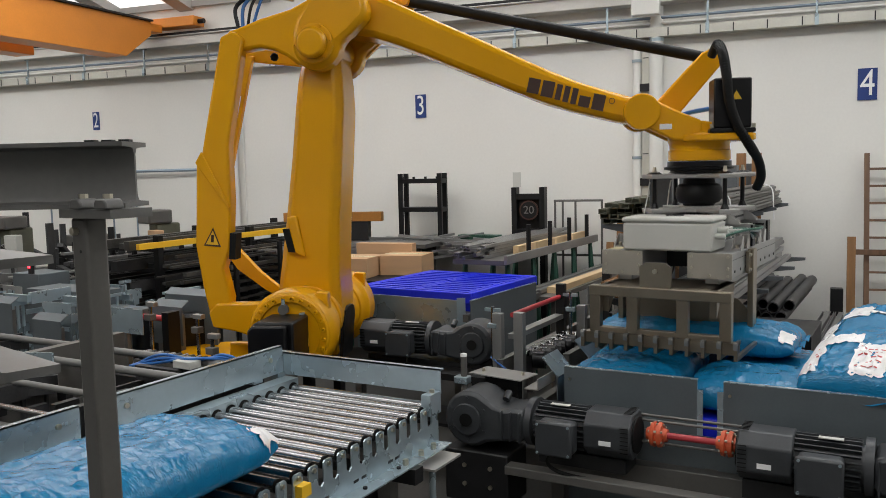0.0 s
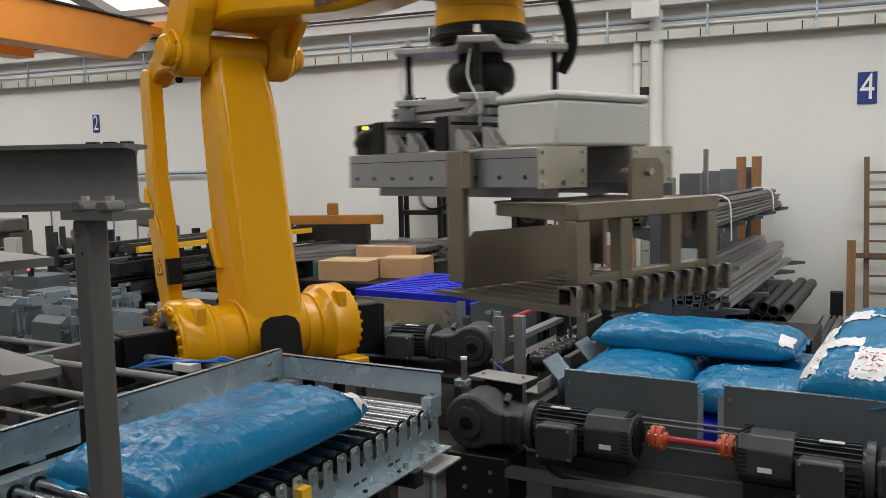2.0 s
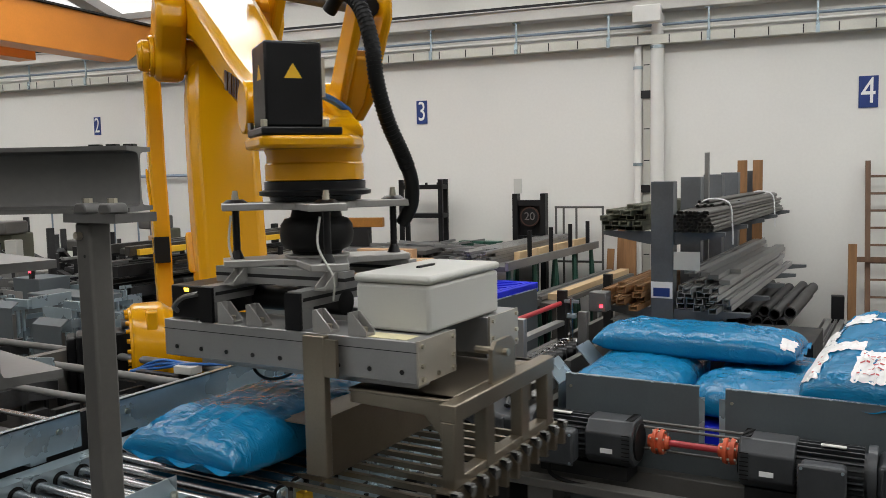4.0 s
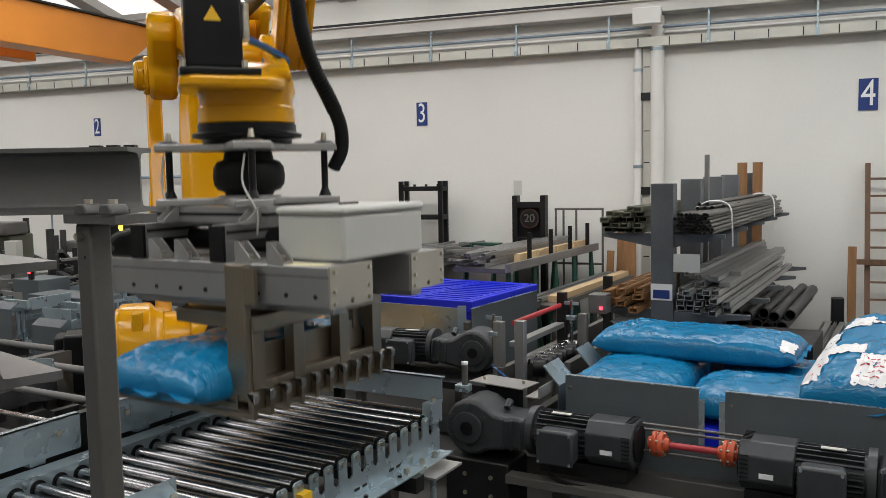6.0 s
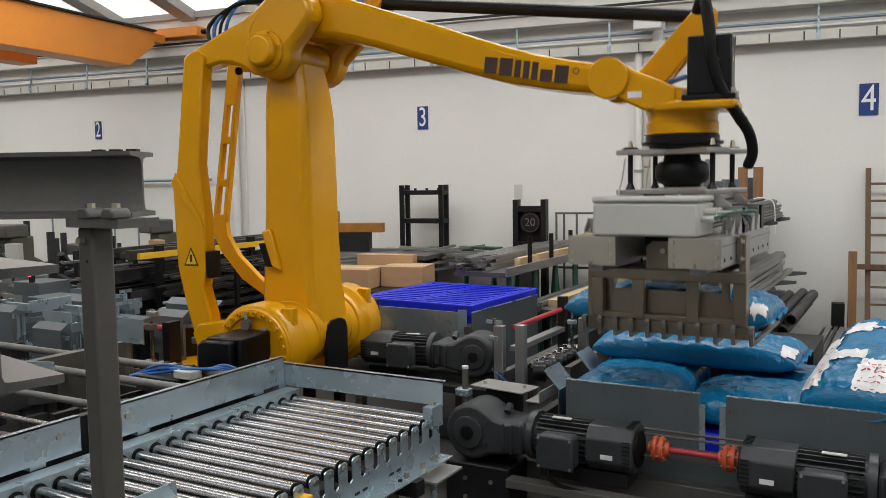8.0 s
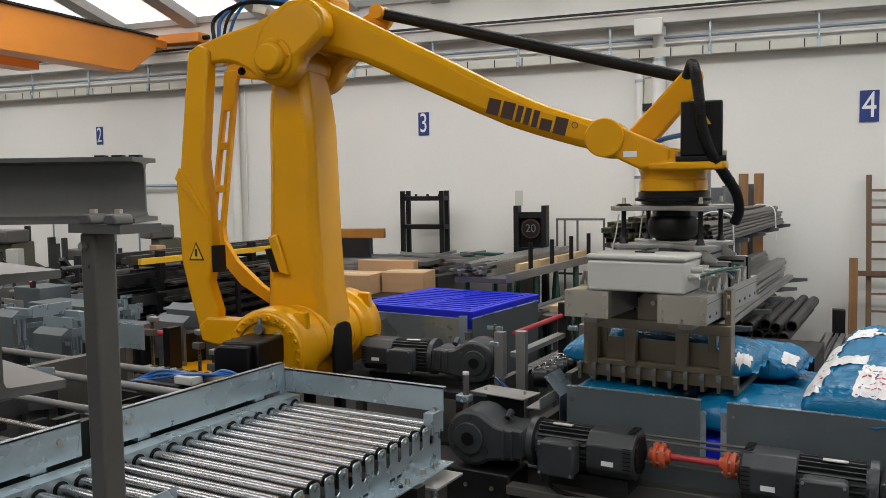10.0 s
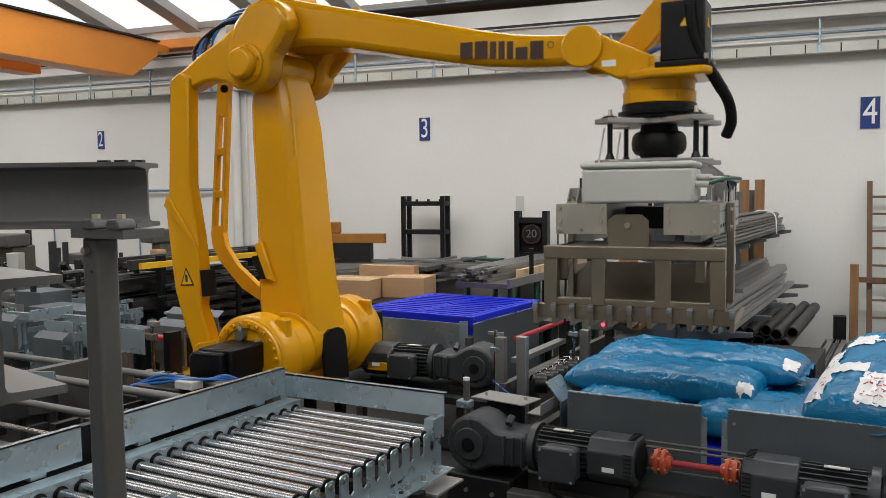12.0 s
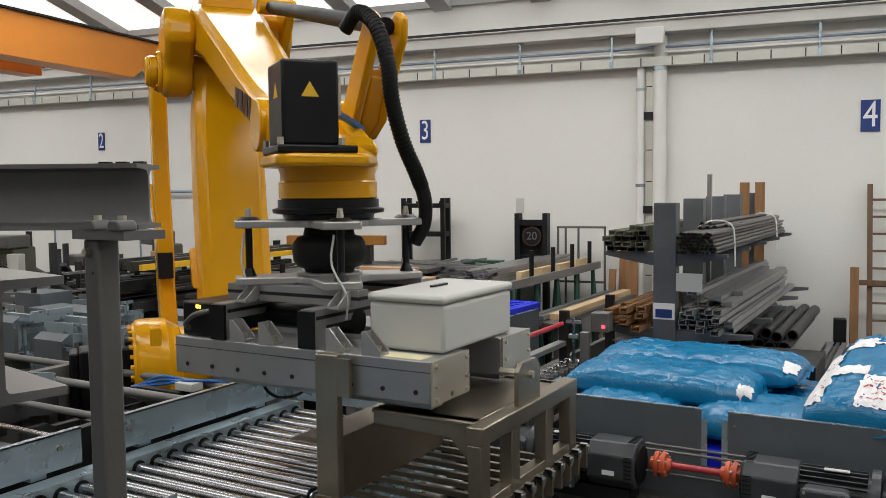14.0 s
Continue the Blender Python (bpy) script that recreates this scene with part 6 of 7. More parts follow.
def build_benches():
    # long stock bench with timber blocks, running towards the wall
    b = thing("stock_bench", pose(-3.22, 0, 0.06), "long steel stock bench with trestle legs", "bench")
    part("frame", box(B(), -0.24, 0.24, 6.3, 8.55, 0.98, 1.02), GREYPAINT, b)
    part("front_rail", box(B(), 0.24, 0.27, 6.3, 8.55, 0.99, 1.06), PROFILE, b)
    for y in (6.45, 7.0, 7.5, 8.0, 8.5):
        for x, dx in ((-0.2, -0.05), (0.2, 0.05)):
            part("leg", tube(B(), [(x + dx, y - 0.1, -0.06), (x, y, 0.98)], 0.022, 6), GREEN, b)
            part("leg", tube(B(), [(x + dx, y + 0.1, -0.06), (x, y, 0.98)], 0.022, 6), GREEN, b)
    for y in (6.9, 7.4, 7.9, 8.4):
        part("peg", cyl(B(), (0.2, y, 1.02), (0.2, y, 1.28), 0.022, 8), BLACKSTEEL, b)
    random.seed(8)
    pcs = [(0.12, 1.021, 6.8 + k * 0.45, 7.2 + k * 0.45, "b", 0.05, 0.075) for k in range(4)]
    stock("timber_block", pose(-3.22, 0, 0.06), "row of pale timber blocks on the bench", PALEWOOD, pcs, "timber")
    pcs = [(-0.22 + (k % 7) * 0.04, 1.021 + (k // 7) * 0.03, 6.25 + random.uniform(0, .5), 8.5 + random.uniform(-.6, 0), "c", 0.037, 0.028) for k in range(28)]
    stock("bar_stock", pose(-3.22, 0, 0.06), "grey aluminium bars lying on the bench", PROFILE, pcs, "bars")
    b = thing("stock_bench", pose(-2.72, 0, 0), "low stock bench with long bars", "bench")
    part("frame", box(B(), -0.16, 0.16, 6.3, 8.5, 0.76, 0.80), GREYPAINT, b)
    for y in (6.4, 7.4, 8.4):
        for x in (-0.13, 0.13):
            part("leg", box(B(), x - 0.02, x + 0.02, y, y + 0.04, 0, 0.76), GREYPAINT, b)
    pcs = [(0.08, 0.801, 6.5, 8.45, "b", 0.09, 0.05)]
    stock("timber_plank", pose(-2.72, 0, 0), "long pale planed plank on the low bench", PALEWOOD, pcs, "timber")
    pcs = [(-0.12 + k * 0.045, 0.801 + (k % 2) * 0.01, 6.2 + random.uniform(0, .2), 8.45, "c", 0.04, 0.03) for k in range(4)]
    stock("bar_stock", pose(-2.72, 0, 0), "grey bars on the low bench", PROFILE, pcs, "bars")
    # green machine with light sections behind the cartons
    m = thing("roll_machine", pose(-5.0, 7.55, 0, 0, 0, 60), "green workshop machine with long steel sections", "machine")
    part("bed", box(B(), -0.9, 1.5, -0.25, 0.25, 0.0, 1.0), GREEN, m, bevel=0.02)
    for k in range(4):
        part("door", box(B(), 0.1 + k * 0.3, 0.36 + k * 0.3, -0.262, -0.251, 0.8, 0.98), GREEN, m)
    pcs = [(-0.2 + (k % 6) * 0.08, 1.001 + (k // 6) * 0.035, -1.5 + random.uniform(0, .4), 1.2 + random.uniform(-.5, 0), "c", 0.07, 0.03) for k in range(18)]
    stock("profile_stack", pose(-5.0, 7.55, 0, 0, 0, -30), "long galvanised sections lying on the green machine", PROFILE, pcs, "profiles")
    o = thing("lifting_beam", pose(-5.50, 7.35, 1.19, 0, 0, 18), "orange lifting beam lying on stacked stock", "lifting beam")
    part("beam", box(B(), -0.55, 0.55, -0.05, 0.05, 0.12, 0.22), RUSTORANGE, o, bevel=0.006)
    part("ring", box(B(), -0.06, 0.06, -0.03, 0.03, 0.22, 0.35), RUSTORANGE, o, bevel=0.015)
    part("block", box(B(), -0.4, 0.4, -0.06, 0.06, -0.08, 0.119), DARK, o)
    for k in range(3):
        cr = thing("green_crate", pose(-4.22 + k * 0.155, 8.0, 0.98), "dark green steel crate standing among stock", "crate", "green crates")
        part("body", box(B(), -0.07, 0.07, -0.06, 0.06, 0.0, 0.15), GREEN, cr, bevel=0.004)
        part("rim", box(B(), -0.074, 0.074, -0.064, 0.064, 0.1505, 0.162), GREEN, cr)
    w = thing("clutter_pile", pose(-4.6, 7.9, 0), "pile of mixed grey offcuts and wrapping on a bench", "offcuts", kind="stuff")
    bm = B()
    box(bm, -0.6, 1.1, -0.3, 0.2, 0.0, 0.95)
    for k in range(60):
        x, y, z = random.uniform(-.55, 1.0), random.uniform(-.3, .15), 0.95 + random.uniform(0, .16)
        box(bm, -0.02, 0.02, -random.uniform(.1, .5), random.uniform(.1, .4), -0.012, 0.012, pose(x, y, z, random.uniform(-8, 8), 0, random.uniform(-80, -20)))
    part("pile", bm, PROFILE, w)


build_benches()


def build_wall_things():
    def on_wall(s, d, z=0, rz=0):
        return HALL @ pose(s, -d, z, 0, 0, rz)

    r = thing("tool_rack", on_wall(-5.0, 0.35), "black steel frame rack standing at the wall", "rack", "black frames")
    for x in (-0.262, 0.212):
        for y in (-0.06, 0.1):
            part("upright", box(B(), x, x + 0.05, y, y + 0.035, 0, 1.80), BLACKSTEEL, r)
    for z in (1.37, 1.69, 0.6):
        part("shelf", box(B(), -0.262, 0.262, -0.06, 0.135, z, z + 0.05), BLACKSTEEL, r)
    for k in range(4):
        part("spike", box(B(), -0.22 + k * 0.14, -0.20 + k * 0.14, -0.06, -0.03, 1.741, 1.765), BLACKSTEEL, r)
    r = thing("tool_rack", on_wall(-3.748, 0.35), "black steel frame with a round speed sign", "rack", "black frames")
    for x in (-0.182, 0.126):
        part("upright", box(B(), x, x + 0.056, -0.06, 0.06, 0, 1.63), BLACKSTEEL, r)
    for z in (1.12, 1.50):
        part("shelf", box(B(), -0.126, 0.126, -0.05, 0.05, z, z + 0.06), BLACKSTEEL, r)
    part("panel", box(B(), -0.126, 0.126, 0.02, 0.03, 1.18, 1.5), BLACKSTEEL, r)
    sg = part("speed_sign", cyl(B(), (0.01, -0.052, 1.385), (0.01, -0.06, 1.385), 0.105, 28), INK, r, "round dark-rimmed sign reading 20")
    part("sign_field", cyl(B(), (0.01, -0.0601, 1.385), (0.01, -0.0625, 1.385), 0.09, 28), BLACKSTEEL, sg)
    words("numerals", "20", 0.12, BEAMGREY, sg, pose(0.01, -0.0645, 1.385, 90, 0, 0))
    part("paper", box(B(), -0.18, -0.09, -0.0, 0.004, 1.631, 1.79), BOXGREY, r, "pale paper notice")
    f = thing("tube_trestle", on_wall(-3.227, 0.3), "thin steel tube frame at the wall", "frame")
    for x in (-0.25, -0.167, -0.03, 0.25):
        part("tube", cyl(B(), (x, 0, 0), (x, 0, 1.49), 0.012, 8), GREYPAINT, f)
    for z in (0.9, 1.48):
        part("tube", cyl(B(), (-0.262, 0, z), (0.262, 0, z), 0.012, 8), GREYPAINT, f)
    for k, (s, h, w, tl) in enumerate(((-2.79, 1.45, 0.13, 3), (-2.68, 1.16, 0.125, -2), (-2.92, 1.05, 0.07, 5))):
        p = thing("timber_board", on_wall(s, 0.32 + 0.05 * k, 0), "raw orange-brown timber board leaning on the wall", "board", "leaning boards")
        part("board", box(B(), -w / 2, w / 2, -0.02, 0.02, 0, h), WOOD, p, at=pose(0, 0, 0, -4, tl * 0.4, 0))
    ld = thing("ladder", on_wall(-0.28, 0.42), "dark wooden ladder leaning against the wall", "ladder")
    for x in (-0.215, 0.17):
        part("rail", box(B(), x, x + 0.045, -0.02, 0.02, 0, 1.93), DARKWOOD, ld, at=pose(0, 0, 0, -10, 0, 0))
    for k in range(11):
        part("rung", box(B(), -0.17, 0.17, -0.012, 0.012, 0.12 + k * 0.165, 0.14 + k * 0.165), DARKWOOD, ld, at=pose(0, 0, 0, -10, 0, 0))
    ps = thing("timber_post", on_wall(-0.607, 0.38), "raw brown timber post leaning at the wall", "post")
    part("post", box(B(), -0.036, 0.036, -0.03, 0.03, 0, 1.12), WOOD, ps, at=pose(0, 0, 0, -4, 0, 0))
    part("crosspiece", box(B(), 0.036, 0.5, -0.02, 0.02, 0.95, 1.0), DARKWOOD, ps, at=pose(0, 0, 0, -4, 0, 0))
    bx = thing("black_box", on_wall(-0.72, 0.3), "small black box standing at the wall", "box")
    part("body", box(B(), -0.06, 0.05, -0.06, 0.06, 0, 0.62), BLACKSTEEL, bx, bevel=0.005)
    hp = thing("hand_trestle", on_wall(-0.28, 0.95), "grey folding trestle by the ladder", "trestle")
    for x, lean in ((-0.14, 12), (0.14, -12), (0.02, 10), (0.3, -10)):
        part("leg", box(B(), -0.02, 0.02, -0.02, 0.02, 0, 0.75), PROFILE, hp, at=pose(x, 0, 0, 4, lean, 0))


build_wall_things()


def build_left_side():
    random.seed(12)
    # bar store: many dark bars on trestles
    rk = thing("bar_rack", pose(-6.1, 0, 0), "dark steel bar rack with many tiers", "rack")
    for y in (5.15, 6.3, 7.5):
        for x in (-0.36, 0.36):
            part("upright", box(B(), x - 0.03, x + 0.03, y - 0.03, y + 0.03, 0, 1.33), BLACKSTEEL, rk)
        for z in (0.5, 0.68, 0.86, 1.04, 1.22):
            part("arm", box(B(), -0.33, 0.33, y - 0.02, y + 0.02, z - 0.03, z), BLACKSTEEL, rk)
    for z in (0.5, 0.68, 0.86, 1.04, 1.22):
        pcs = []
        for k in range(7):
            pcs.append((-0.28 + k * 0.09 + random.uniform(-.01, .01), z + 0.001, 4.75 + random.uniform(0, .5), 7.7 + random.uniform(-.8, .1), random.choice("bcb"), random.uniform(.05, .08), random.uniform(.03, .1)))
        stock("bar_stock", pose(-6.1, 0, 0), "dark steel bars stacked in the bar rack", DARKBAR if z != 1.22 else PIPEM, pcs, "bars", "rack bars")
    for xo, z, lab in ((-6.75, 0.0, "pale steel sections leaning in the bar store"), (-5.45, 0.0, "mixed steel sections before the bar rack")):
        pcs = [(random.uniform(-.12, .12), z + 0.62 + 0.075 * (k % 8), 4.9 + random.uniform(0, .6), 7.2 + random.uniform(-.9, .3), "b", random.uniform(.02, .05), random.uniform(.012, .03)) for k in range(16)]
        stock("bar_stock", pose(xo, 0, 0), lab, PROFILE if xo < -6 else PIPEM, pcs, "bars", "rack bars")
        tr = thing("bar_trestle", pose(xo, 0, 0), "black trestle carrying steel sections", "trestle", "bar trestles")
        for yy in (5.6, 6.2):
            part("upright", box(B(), -0.17, -0.14, yy, yy + 0.04, 0, 1.2), BLACKSTEEL, tr)
            part("upright", box(B(), 0.14, 0.17, yy, yy + 0.04, 0, 1.2), BLACKSTEEL, tr)
            for j in range(8):
                part("rest", box(B(), -0.14, 0.14, yy, yy + 0.04, 0.605 + 0.075 * j, 0.619 + 0.075 * j), BLACKSTEEL, tr)
    y = thing("yellow_bar", pose(-5.76, 0, 1.23), "yellow painted guard bar along the bar rack", "bar")
    part("bar", box(B(), 0.035, 0.07, 4.9, 7.6, 0, 0.05), WARN, y)
    part("bracket", box(B(), 0.01, 0.034, 5.12, 5.18, 0.0, 0.05), BLACKSTEEL, y)
    part("bracket", box(B(), 0.01, 0.034, 7.47, 7.53, 0.0, 0.05), BLACKSTEEL, y)
    t = thing("stock_bench", pose(-5.6, 7.35, 0, 0, 0, 4), "steel trestle bench with dark stock", "bench")
    part("top", box(B(), -0.15, 1.3, -0.22, 0.2, 1.06, 1.10), GREYPAINT, t)
    for x in (-0.1, 1.2):
        for yy in (-0.2, 0.16):
            part("leg", box(B(), x, x + 0.04, yy, yy + 0.04, 0, 1.06), GREYPAINT, t)
    # olive machines far left
    for x, yy, w, d, h in ((-9.6, 6.3, 0.9, 0.7, 1.25), (-8.5, 6.7, 0.8, 0.6, 1.05), (-8.9, 5.4, 0.5, 0.5, 1.12), (-7.6, 6.9, 0.5, 0.5, 1.3), (-10.6, 5.9, 0.7, 0.7, 1.4)):
        m = thing("workshop_machine", pose(x, yy, 0, 0, 0, random.uniform(-20, 20)), "olive and grey workshop machine tool", "machine", "machine tools")
        part("bed", box(B(), -w / 2, w / 2, -d / 2, d / 2, 0, h * 0.6), OLIVE, m, bevel=0.02)
        part("column", box(B(), -w / 5, w / 5, -d / 4, d / 3, h * 0.6, h), OLIVE, m, bevel=0.02)
        part("head", box(B(), -w / 3, w / 4, -d / 2.2, d / 8, h, h * 1.12), GREYPAINT, m, bevel=0.02)
        part("control_panel", box(B(), w / 5, w / 5 + 0.16, -d / 4 - 0.12, -d / 4, h * 0.72, h * 0.95), random.choice((CARD, BEAMGREY, BOXGREY)), m, bevel=0.01)
        for k in range(5):
            part("handle", cyl(B(), (random.uniform(-w / 3, w / 3), -d / 2 - 0.1, h * random.uniform(.5, .9)), (random.uniform(-w / 3, w / 3), -d / 3, h * random.uniform(.5, .9)), 0.015, 8), STEEL, m)
    cl = thing("clutter_pile", pose(-7.5, 5.7, 0), "jumble of grey machine parts and bars", "machine parts", kind="stuff")
    bm = B()
    for k in range(150):
        x, yy, z = random.uniform(-2.2, 0.6), random.uniform(-.8, 1.0), random.uniform(0.3, 1.05)
        l = random.uniform(.1, .5)
        box(bm, -l, l, -0.03, 0.03, -0.02, 0.02, pose(x, yy, z, 0, random.choice((0, 0, 90, 20)), random.uniform(0, 180)))
    for k in range(14):
        x, yy = random.uniform(-2.2, 0.6), random.uniform(-.8, 1.0)
        box(bm, x, x + 0.06, yy, yy + 0.06, 0, random.uniform(.8, 1.1))
    part("pile", bm, DARKBAR, cl)
    # infeed machine beside the conveyor
    m = thing("infeed_machine", pose(0, 0, 0), "grey infeed machine with sheet guards and a red shaft", "machine")
    part("bed", box(B(), -5.6, -2.9, 2.3, 2.36, 0.55, 0.72), GREYPAINT, m)
    part("bed", box(B(), -5.6, -2.9, 3.3, 3.36, 0.55, 0.72), GREYPAINT, m)
    for x in (-5.4, -4.4, -3.3):
        for yy in (2.33, 3.33):
            part("leg", box(B(), x - 0.03, x + 0.03, yy - 0.03, yy + 0.03, 0, 0.55), GREYPAINT, m)
    part("drip_tray", box(B(), -5.6, -2.95, 2.37, 3.29, 0.56, 0.575), DARK, m)
    for x in (-5.3, -4.9, -4.6):
        part("side_sheet", box(B(), x, x + 0.3, 3.7, 3.706, 0.84, 1.0), GALV, m)
        part("sheet_post", box(B(), x + 0.1, x + 0.14, 3.707, 3.74, 0.0, 0.95), GREYPAINT, m)
    for x0, yy, w, h in ((-6.75, 4.45, 0.35, 1.05), (-6.2, 4.2, 0.75, 0.98), (-5.5, 4.15, 0.5, 0.86)):
        part("guard_sheet", box(B(), x0, x0 + w, yy, yy + 0.3, 0.55, h), PLATEGREY, m, bevel=0.006)
        part("guard_stand", box(B(), x0 + 0.05, x0 + w - 0.05, yy + 0.05, yy + 0.25, 0, 0.55), DARK, m)
    for x0, yy, w, z0, h in ((-5.95, 3.62, 0.42, 0.62, 0.98), (-5.25, 3.58, 0.30, 0.62, 0.90), (-6.35, 3.9, 0.22, 0.62, 1.10), (-4.75, 4.3, 0.5, 0.60, 1.0), (-4.6, 4.05, 0.28, 0.7, 0.96)):
        bm = box(B(), x0, x0 + w, yy, yy + 0.006, z0, h)
        prism(bm, [(yy, h), (yy + 0.006, h), (yy + 0.066, h + 0.035), (yy + 0.062, h + 0.04)], x0, x0 + w, lambda p, q, w_: (w_, p, q))
        gs = part("bent_guard", bm, PLATEGREY, m, "bent blue-grey guard sheet")
        part("guard_foot", box(B(), x0 + 0.03, x0 + 0.07, yy + 0.007, yy + 0.05, 0.0, h - 0.05), GREYPAINT, gs)
        part("guard_foot", box(B(), x0 + w - 0.07, x0 + w - 0.03, yy + 0.007, yy + 0.05, 0.0, h - 0.05), GREYPAINT, gs)
    for k in range(16):
        part("chain_roller", cyl(B(), (-4.25 + k * 0.055, 3.62, 0.73), (-4.25 + k * 0.055, 3.70, 0.73), 0.026, 10), BLACKP if k % 2 else STEEL, m)
    part("chain_rail", box(B(), -4.3, -3.35, 3.61, 3.71, 0.64, 0.703), GREYPAINT, m)
    for x in (-4.25, -3.42):
        part("rail_leg", box(B(), x - 0.025, x + 0.025, 3.63, 3.69, 0.0, 0.64), GREYPAINT, m)
    for x, yy, h in ((-4.28, 3.75, 1.02), (-3.9, 3.78, 0.96), (-3.5, 3.5, 0.92)):
        sr = part("sensor_rod", cyl(B(), (x, yy, 0.0), (x, yy, h), 0.012, 10), STEEL, m)
        part("rod_clamp", box(B(), x - 0.03, x + 0.03, yy - 0.03, yy + 0.02, h - 0.09, h - 0.05), GREYPAINT, sr, bevel=0.004)
        part("sensor_head", box(B(), x - 0.02, x + 0.05, yy - 0.02, yy + 0.02, h, h + 0.03), ALU, sr, bevel=0.004)
    part("drive_shaft", cyl(B(), (-5.1, 3.95, 0.90), (-4.35, 3.95, 0.90), 0.02, 12), RED, m, "red drive shaft")
    part("shaft_bearing", box(B(), -5.16, -5.1, 3.9, 4.0, 0.0, 0.95), BLACKP, m)
    part("shaft_bearing", box(B(), -4.35, -4.29, 3.9, 4.0, 0.0, 0.95), BLACKP, m)
    for yy, z, r, x0, x1 in ((2.72, 0.93, 0.02, -4.6, -2.72), (2.88, 0.88, 0.014, -4.3, -2.72), (2.42, 0.90, 0.016, -3.9, -2.75), (3.1, 0.9, 0.02, -5.2, -2.8)):
        part("cross_tube", cyl(B(), (x0, yy, z), (x1, yy, z), r, 12), PALEGREY, m)
    part("tube_stand", box(B(), -2.80, -2.74, 2.40, 3.3, 0.0, 0.955), GREYPAINT, m)
    part("tube_stand", box(B(), -4.05, -3.99, 2.40, 3.3, 0.0, 0.955), GREYPAINT, m)
    part("air_cylinder", box(B(), -3.75, -3.45, 2.10, 2.18, 0.86, 0.93), ALU, m, bevel=0.01)
    part("cylinder_rod", cyl(B(), (-3.45, 2.14, 0.895), (-2.9, 2.14, 0.895), 0.012, 10), STEEL, m)
    part("cylinder_stand", box(B(), -3.7, -3.5, 2.1, 2.18, 0.0, 0.859), DARK, m)
    part("angle_bracket", prism(B(), [(-4.3, 0.93), (-3.6, 0.95), (-3.6, 1.02), (-3.62, 1.02), (-4.3, 0.96)], 2.55, 2.56), GALV, m)
    part("valve", box(B(), -3.26, -3.14, 2.98, 3.06, 0.885, 0.925), BOXGREY, m, bevel=0.004)
    part("valve_stand", box(B(), -3.25, -3.17, 3.0, 3.05, 0.0, 0.884), DARK, m)
    for k in range(3):
        part("air_hose", tube(B(), curve([(-3.6, 3.0 + .02 * k, 0.86), (-3.4, 3.04, 0.89 + .02 * k), (-3.2, 3.02 + .04 * k, 0.93 - .015 * k), (-3.05, 3.12, 0.92 + .012 * k), (-2.92, 3.16, 0.90)]), 0.008, 8), BLUEHOSE, m)
    part("dark_rail", box(B(), -2.76, -2.72, 1.4, 3.05, 0.6, 1.0), DARK, m)
    part("indicator", box(B(), -6.52, -6.50, 4.44, 4.449, 1.1, 1.12), REDLED, m)
    part("indicator_post", box(B(), -6.53, -6.49, 4.45, 4.48, 1.05, 1.13), DARK, m)
    # loose sheet parts and fittings round the infeed machine
    for x0, x1, y0, y1, z0, z1, n, mt, lab in ((-6.6, -4.5, 3.75, 4.9, 0.55, 0.98, 90, GALV, "loose galvanised sheet parts behind the infeed machine"), (-5.4, -2.85, 2.45, 3.25, 0.58, 0.86, 110, DARKBAR, "dark fittings and rods on the drip tray"), (-8.8, -6.4, 4.2, 5.6, 0.4, 1.0, 110, PROFILE, "grey machine parts and sections stacked far back")):
        cl = thing("machine_parts", pose(0, 0, 0), lab, "machine parts", kind="stuff")
        bm = B()
        for k in range(n):
            x, yy, z = random.uniform(x0, x1), random.uniform(y0, y1), random.uniform(z0, z1)
            l, w, h = random.uniform(.03, .2), random.uniform(.003, .022), random.uniform(.006, .05)
            box(bm, -l, l, -w, w, -h, h, pose(x, yy, z, 0, 0, random.choice((0, 0, 90, 90, random.uniform(0, 180)))))
            box(bm, x - .008, x + .008, yy - .008, yy + .008, z0 - 0.3, z)
        part("pieces", bm, mt, cl)
    # cabinet and black plinth round the robot's foot
    pl = thing("robot_plinth", pose(SX, SY, 0), "black cable plinth behind the robot's foot", "plinth")
    part("body", lathe(B(), [(0.3, 0), (0.3, 0.86), (0.28, 0.88)], 24), BLACKP, pl, at=pose(-0.62, 0.25, 0))


build_left_side()


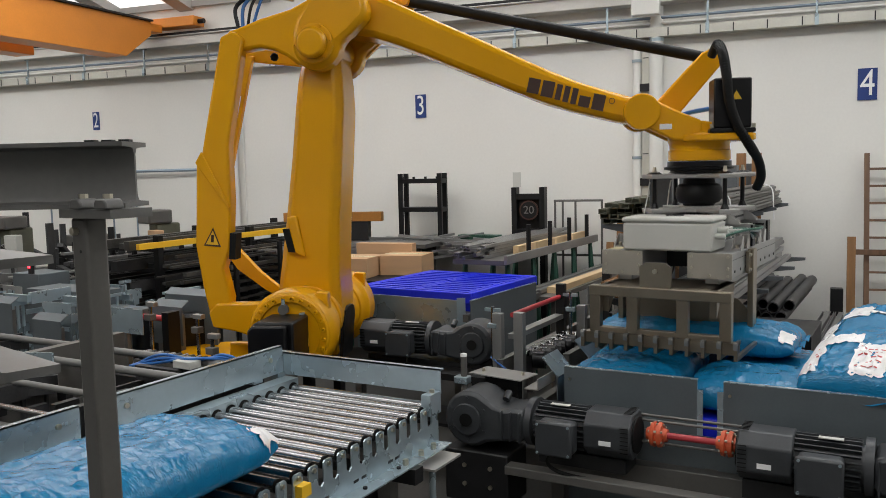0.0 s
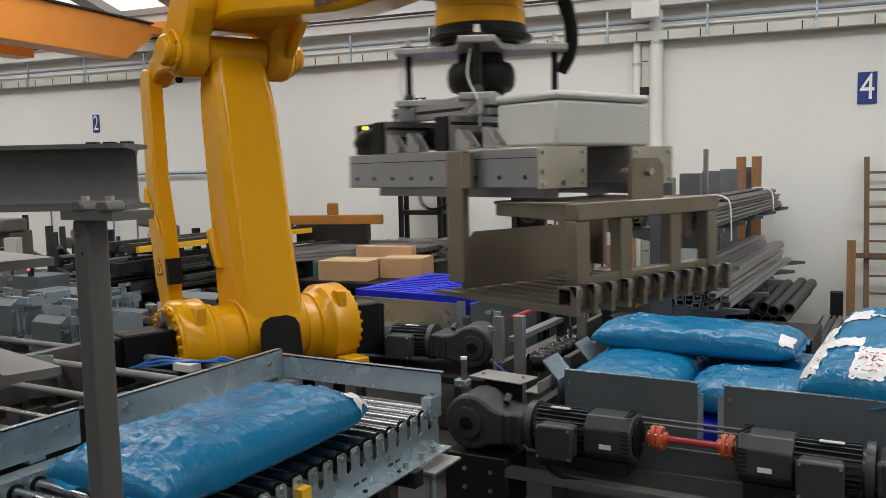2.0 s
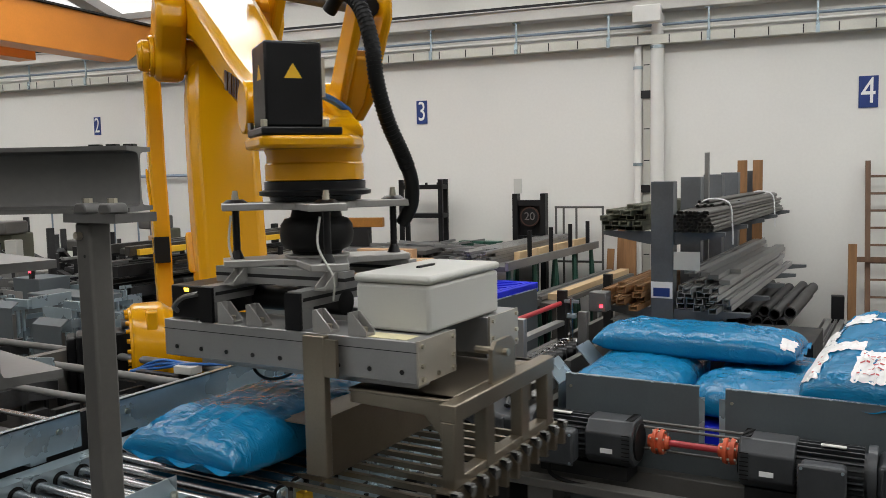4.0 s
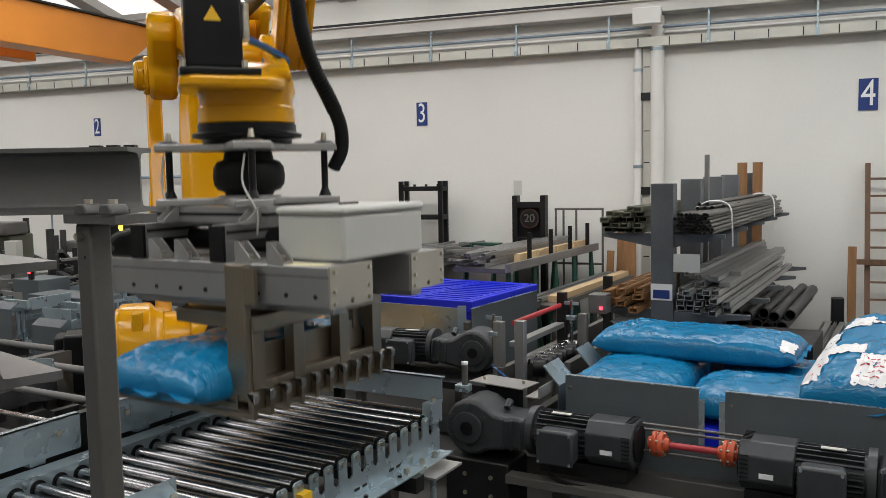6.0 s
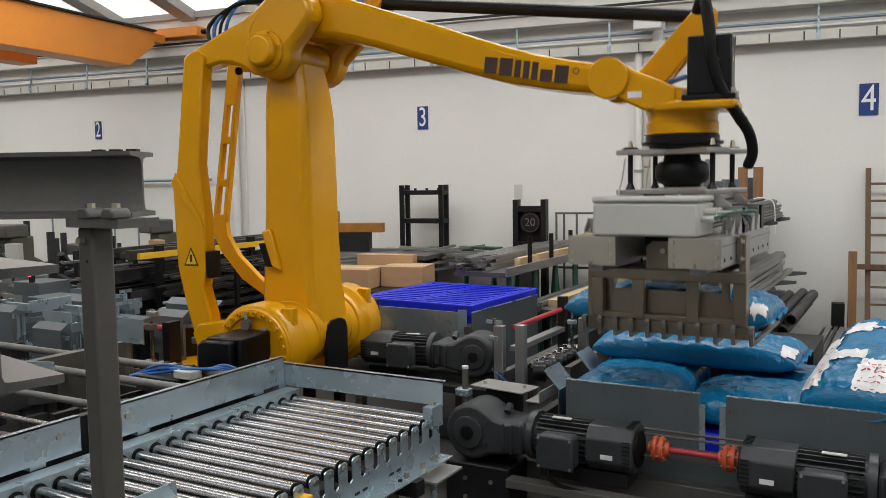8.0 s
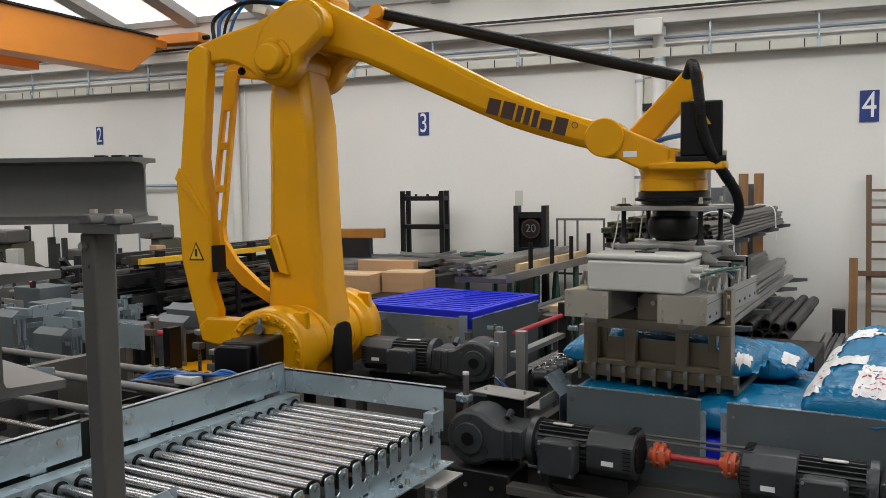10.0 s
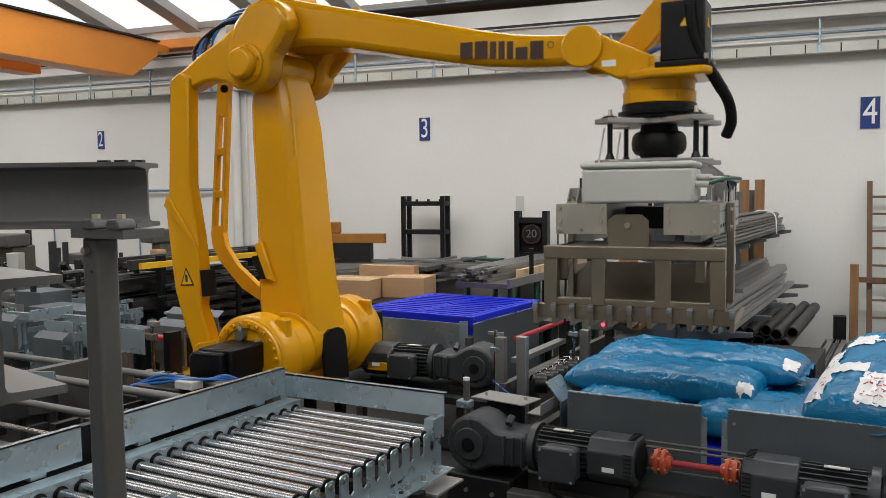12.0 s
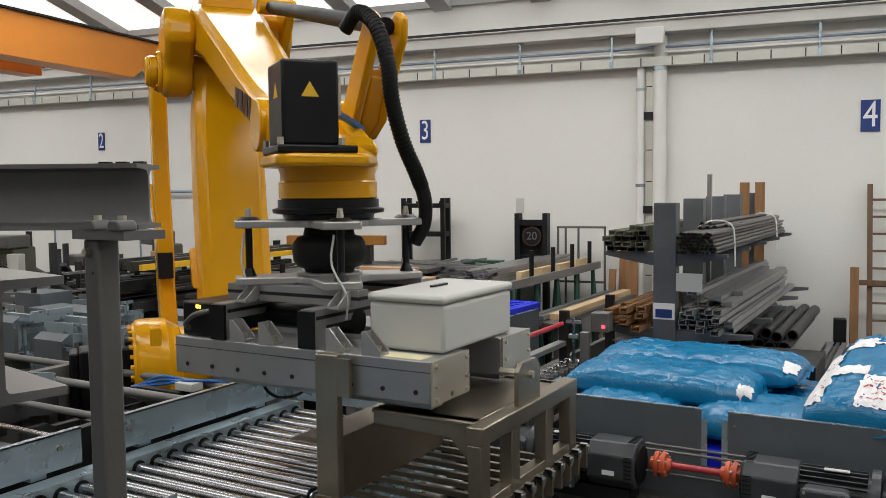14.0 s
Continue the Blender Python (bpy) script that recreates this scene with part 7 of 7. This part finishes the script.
# ---- motions ----
# seconds, slew, reach of the flange, its height, turn of the gripper, place of the fork bar
STATES = [
    (0.0, 20.76, 3.092, 1.848, -93.1, 0.82), (0.5, 21.27, 3.095, 2.069, -92.5, 0.82), (1.0, 14.83, 3.044, 2.268, -87.1, 0.82),
    (1.5, -1.63, 2.894, 2.384, -57.3, 0.82), (2.0, -22.43, 2.719, 2.399, -20.8, 0.82), (2.5, -34.63, 2.683, 2.389, -2.0, 0.82),
    (3.0, -36.97, 2.680, 2.208, -0.6, 0.82), (3.2, -37.0, 2.67, 2.03, -0.4, 0.82), (3.5, -36.9, 2.66, 1.835, -0.3, 0.82),
    (3.8, -36.9, 2.66, 1.827, -0.3, 0.82), (4.9, -42.15, 2.417, 1.829, -0.3, 0.33), (5.5, -42.15, 2.417, 1.831, -0.3, 0.33),
    (5.7, -42.15, 2.417, 1.860, -0.3, 0.33), (6.0, -42.09, 2.420, 2.049, -0.5, 0.33), (6.5, -39.69, 2.485, 2.433, -1.7, 0.33),
    (7.0, -24.56, 2.574, 2.590, -30.8, 0.33), (7.5, -4.73, 2.822, 2.383, -71.3, 0.33), (8.0, 6.39, 2.980, 2.052, -92.0, 0.33),
    (8.2, 8.6, 2.96, 1.915, -92.2, 0.33), (8.6, 10.7, 2.91, 1.796, -92.5, 0.33), (10.1, 10.78, 2.909, 1.794, -92.5, 0.34),
    (10.5, 10.78, 2.909, 1.794, -92.5, 0.52), (11.0, 9.9, 2.909, 1.799, -92.6, 0.80), (11.2, 10.2, 2.909, 1.86, -92.8, 0.82),
    (11.5, 10.92, 2.910, 2.010, -93.2, 0.82), (12.0, 3.76, 2.875, 2.263, -83.7, 0.82), (12.5, -16.29, 2.764, 2.383, -42.0, 0.82),
    (13.0, -33.51, 2.710, 2.389, -5.1, 0.82), (13.5, -36.96, 2.690, 2.212, -0.7, 0.82), (13.8, -36.85, 2.672, 1.915, -0.4, 0.82), (14.0, -36.8, 2.662, 1.827, -0.3, 0.82),
]


def smooth_state(t):
    """The states joined by monotone cubic curves."""
    ts = [s[0] for s in STATES]
    i = min(max(np.searchsorted(ts, t, side="right") - 1, 0), len(ts) - 2)
    out = []
    for k in range(1, 6):
        v = [s[k] for s in STATES]

        def slope(j):
            if j == len(ts) - 1:
                return 0.0
            if j == 0:
                return (v[1] - v[0]) / (ts[1] - ts[0])
            d0, d1 = (v[j] - v[j - 1]) / (ts[j] - ts[j - 1]), (v[j + 1] - v[j]) / (ts[j + 1] - ts[j])
            return 0.0 if d0 * d1 <= 0 else 2 * d0 * d1 / (d0 + d1)

        h = ts[i + 1] - ts[i]
        u = (t - ts[i]) / h
        out.append((2 * u ** 3 - 3 * u * u + 1) * v[i] + (u ** 3 - 2 * u * u + u) * h * slope(i) + (3 * u * u - 2 * u ** 3) * v[i + 1] + (u ** 3 - u * u) * h * slope(i + 1))
    return out


def links(reach, z):
    """Angles of the two arms for a flange at that reach and height."""
    wx, wz = reach - A4, z + H4
    dx, dz = wx - A1, wz - Z2
    d = math.hypot(dx, dz)
    a = math.atan2(dz, dx) + math.acos((L1 * L1 + d * d - L2 * L2) / (2 * L1 * d))
    ex, ez = A1 + L1 * math.cos(a), Z2 + L1 * math.sin(a)
    return a, math.atan2(wz - ez, wx - ex), ex, ez, wx, wz


def swing(x, z, angle):
    return Matrix.Translation((x, 0, z)) @ Matrix.Rotation(-angle, 4, "Y")


BAG_Y = [(0.0, 1.596), (0.5, 1.746), (1.0, 1.886), (1.5, 2.006), (2.0, 2.116), (2.5, 2.216), (3.0, 2.301), (3.3, 2.326)]


def motions():
    rows = {k: [] for k in ("carousel", "lower_arm", "upper_arm", "crank", "rear_link", "levelling_link", "elbow_triangle", "levelling_rod", "wrist", "cable_hose")}
    grip, fork, held = [], [], {}
    for k in range(141):
        t = k / 10
        q, reach, z, turn, bar = smooth_state(t)
        a, b, ex, ez, wx, wz = links(reach, z)
        slew = Matrix.Rotation(radians(q), 4, "Z")
        cx, cz = A1 + LT * math.cos(b + BT), Z2 + LT * math.sin(b + BT)
        local = {
            "carousel": Matrix(), "lower_arm": swing(A1, Z2, a), "upper_arm": swing(ex, ez, b), "crank": swing(A1, Z2, b + BT),
            "rear_link": swing(cx, cz, a), "levelling_link": swing(A1 - YV, Z2 - 0.06, a), "elbow_triangle": Matrix.Translation((ex, 0, ez)),
            "levelling_rod": swing(ex + V2[0], ez + V2[1], b), "wrist": Matrix.Translation((wx, 0, wz)),
            "cable_hose": Matrix.Translation((wx + A4, 0, wz)) @ Matrix.Rotation(radians((turn - q + 102.5) * 0.66), 4, "Z"),
        }
        for n, m in local.items():
            rows[n].append((t, slew @ m))
        f = Vector((SX, SY, 0)) + Vector((reach * math.cos(radians(q)), reach * math.sin(radians(q)), z))
        m = Matrix.Translation(f) @ Matrix.Rotation(radians(turn), 4, "Z")
        grip.append((t, m))
        held[t] = m
        fork.append((t, Matrix.Translation((bar, 0, 0))))
    for n, r in rows.items():
        walk(ROBOT[n], r)
    walk(gripper, grip)
    walk(CARRIAGE, fork)
    # the bag rolls in, is lifted, swung over and let down on the pile
    rest = Matrix.Translation((-2.265, 2.44, 0.874))
    hold = held[5.5].inverted() @ rest
    path = [(t, Matrix.Translation((-2.077, y, 0.874))) for t, y in BAG_Y]
    path += [(3.8, Matrix.Translation((-2.085, 2.42, 0.874))), (4.9, rest), (5.3, rest)] + [(k / 10, held[k / 10] @ hold) for k in range(55, 104)]
    end = held[10.3] @ hold
    down = Matrix.Translation((0, 0, PAL_TOP + 0.12 - end.translation.z))
    path += [(10.6, Matrix.Translation((0, 0, -0.02)) @ end), (11.0, down @ end), (14.0, down @ end)]
    walk(moving_bag, path)
    walk(next_bag, [(0.0, pose(-2.2, -1.3, 0.874)), (12.0, pose(-2.2, 0.35, 0.874)), (14.0, pose(-2.2, 0.95, 0.874))])


motions()
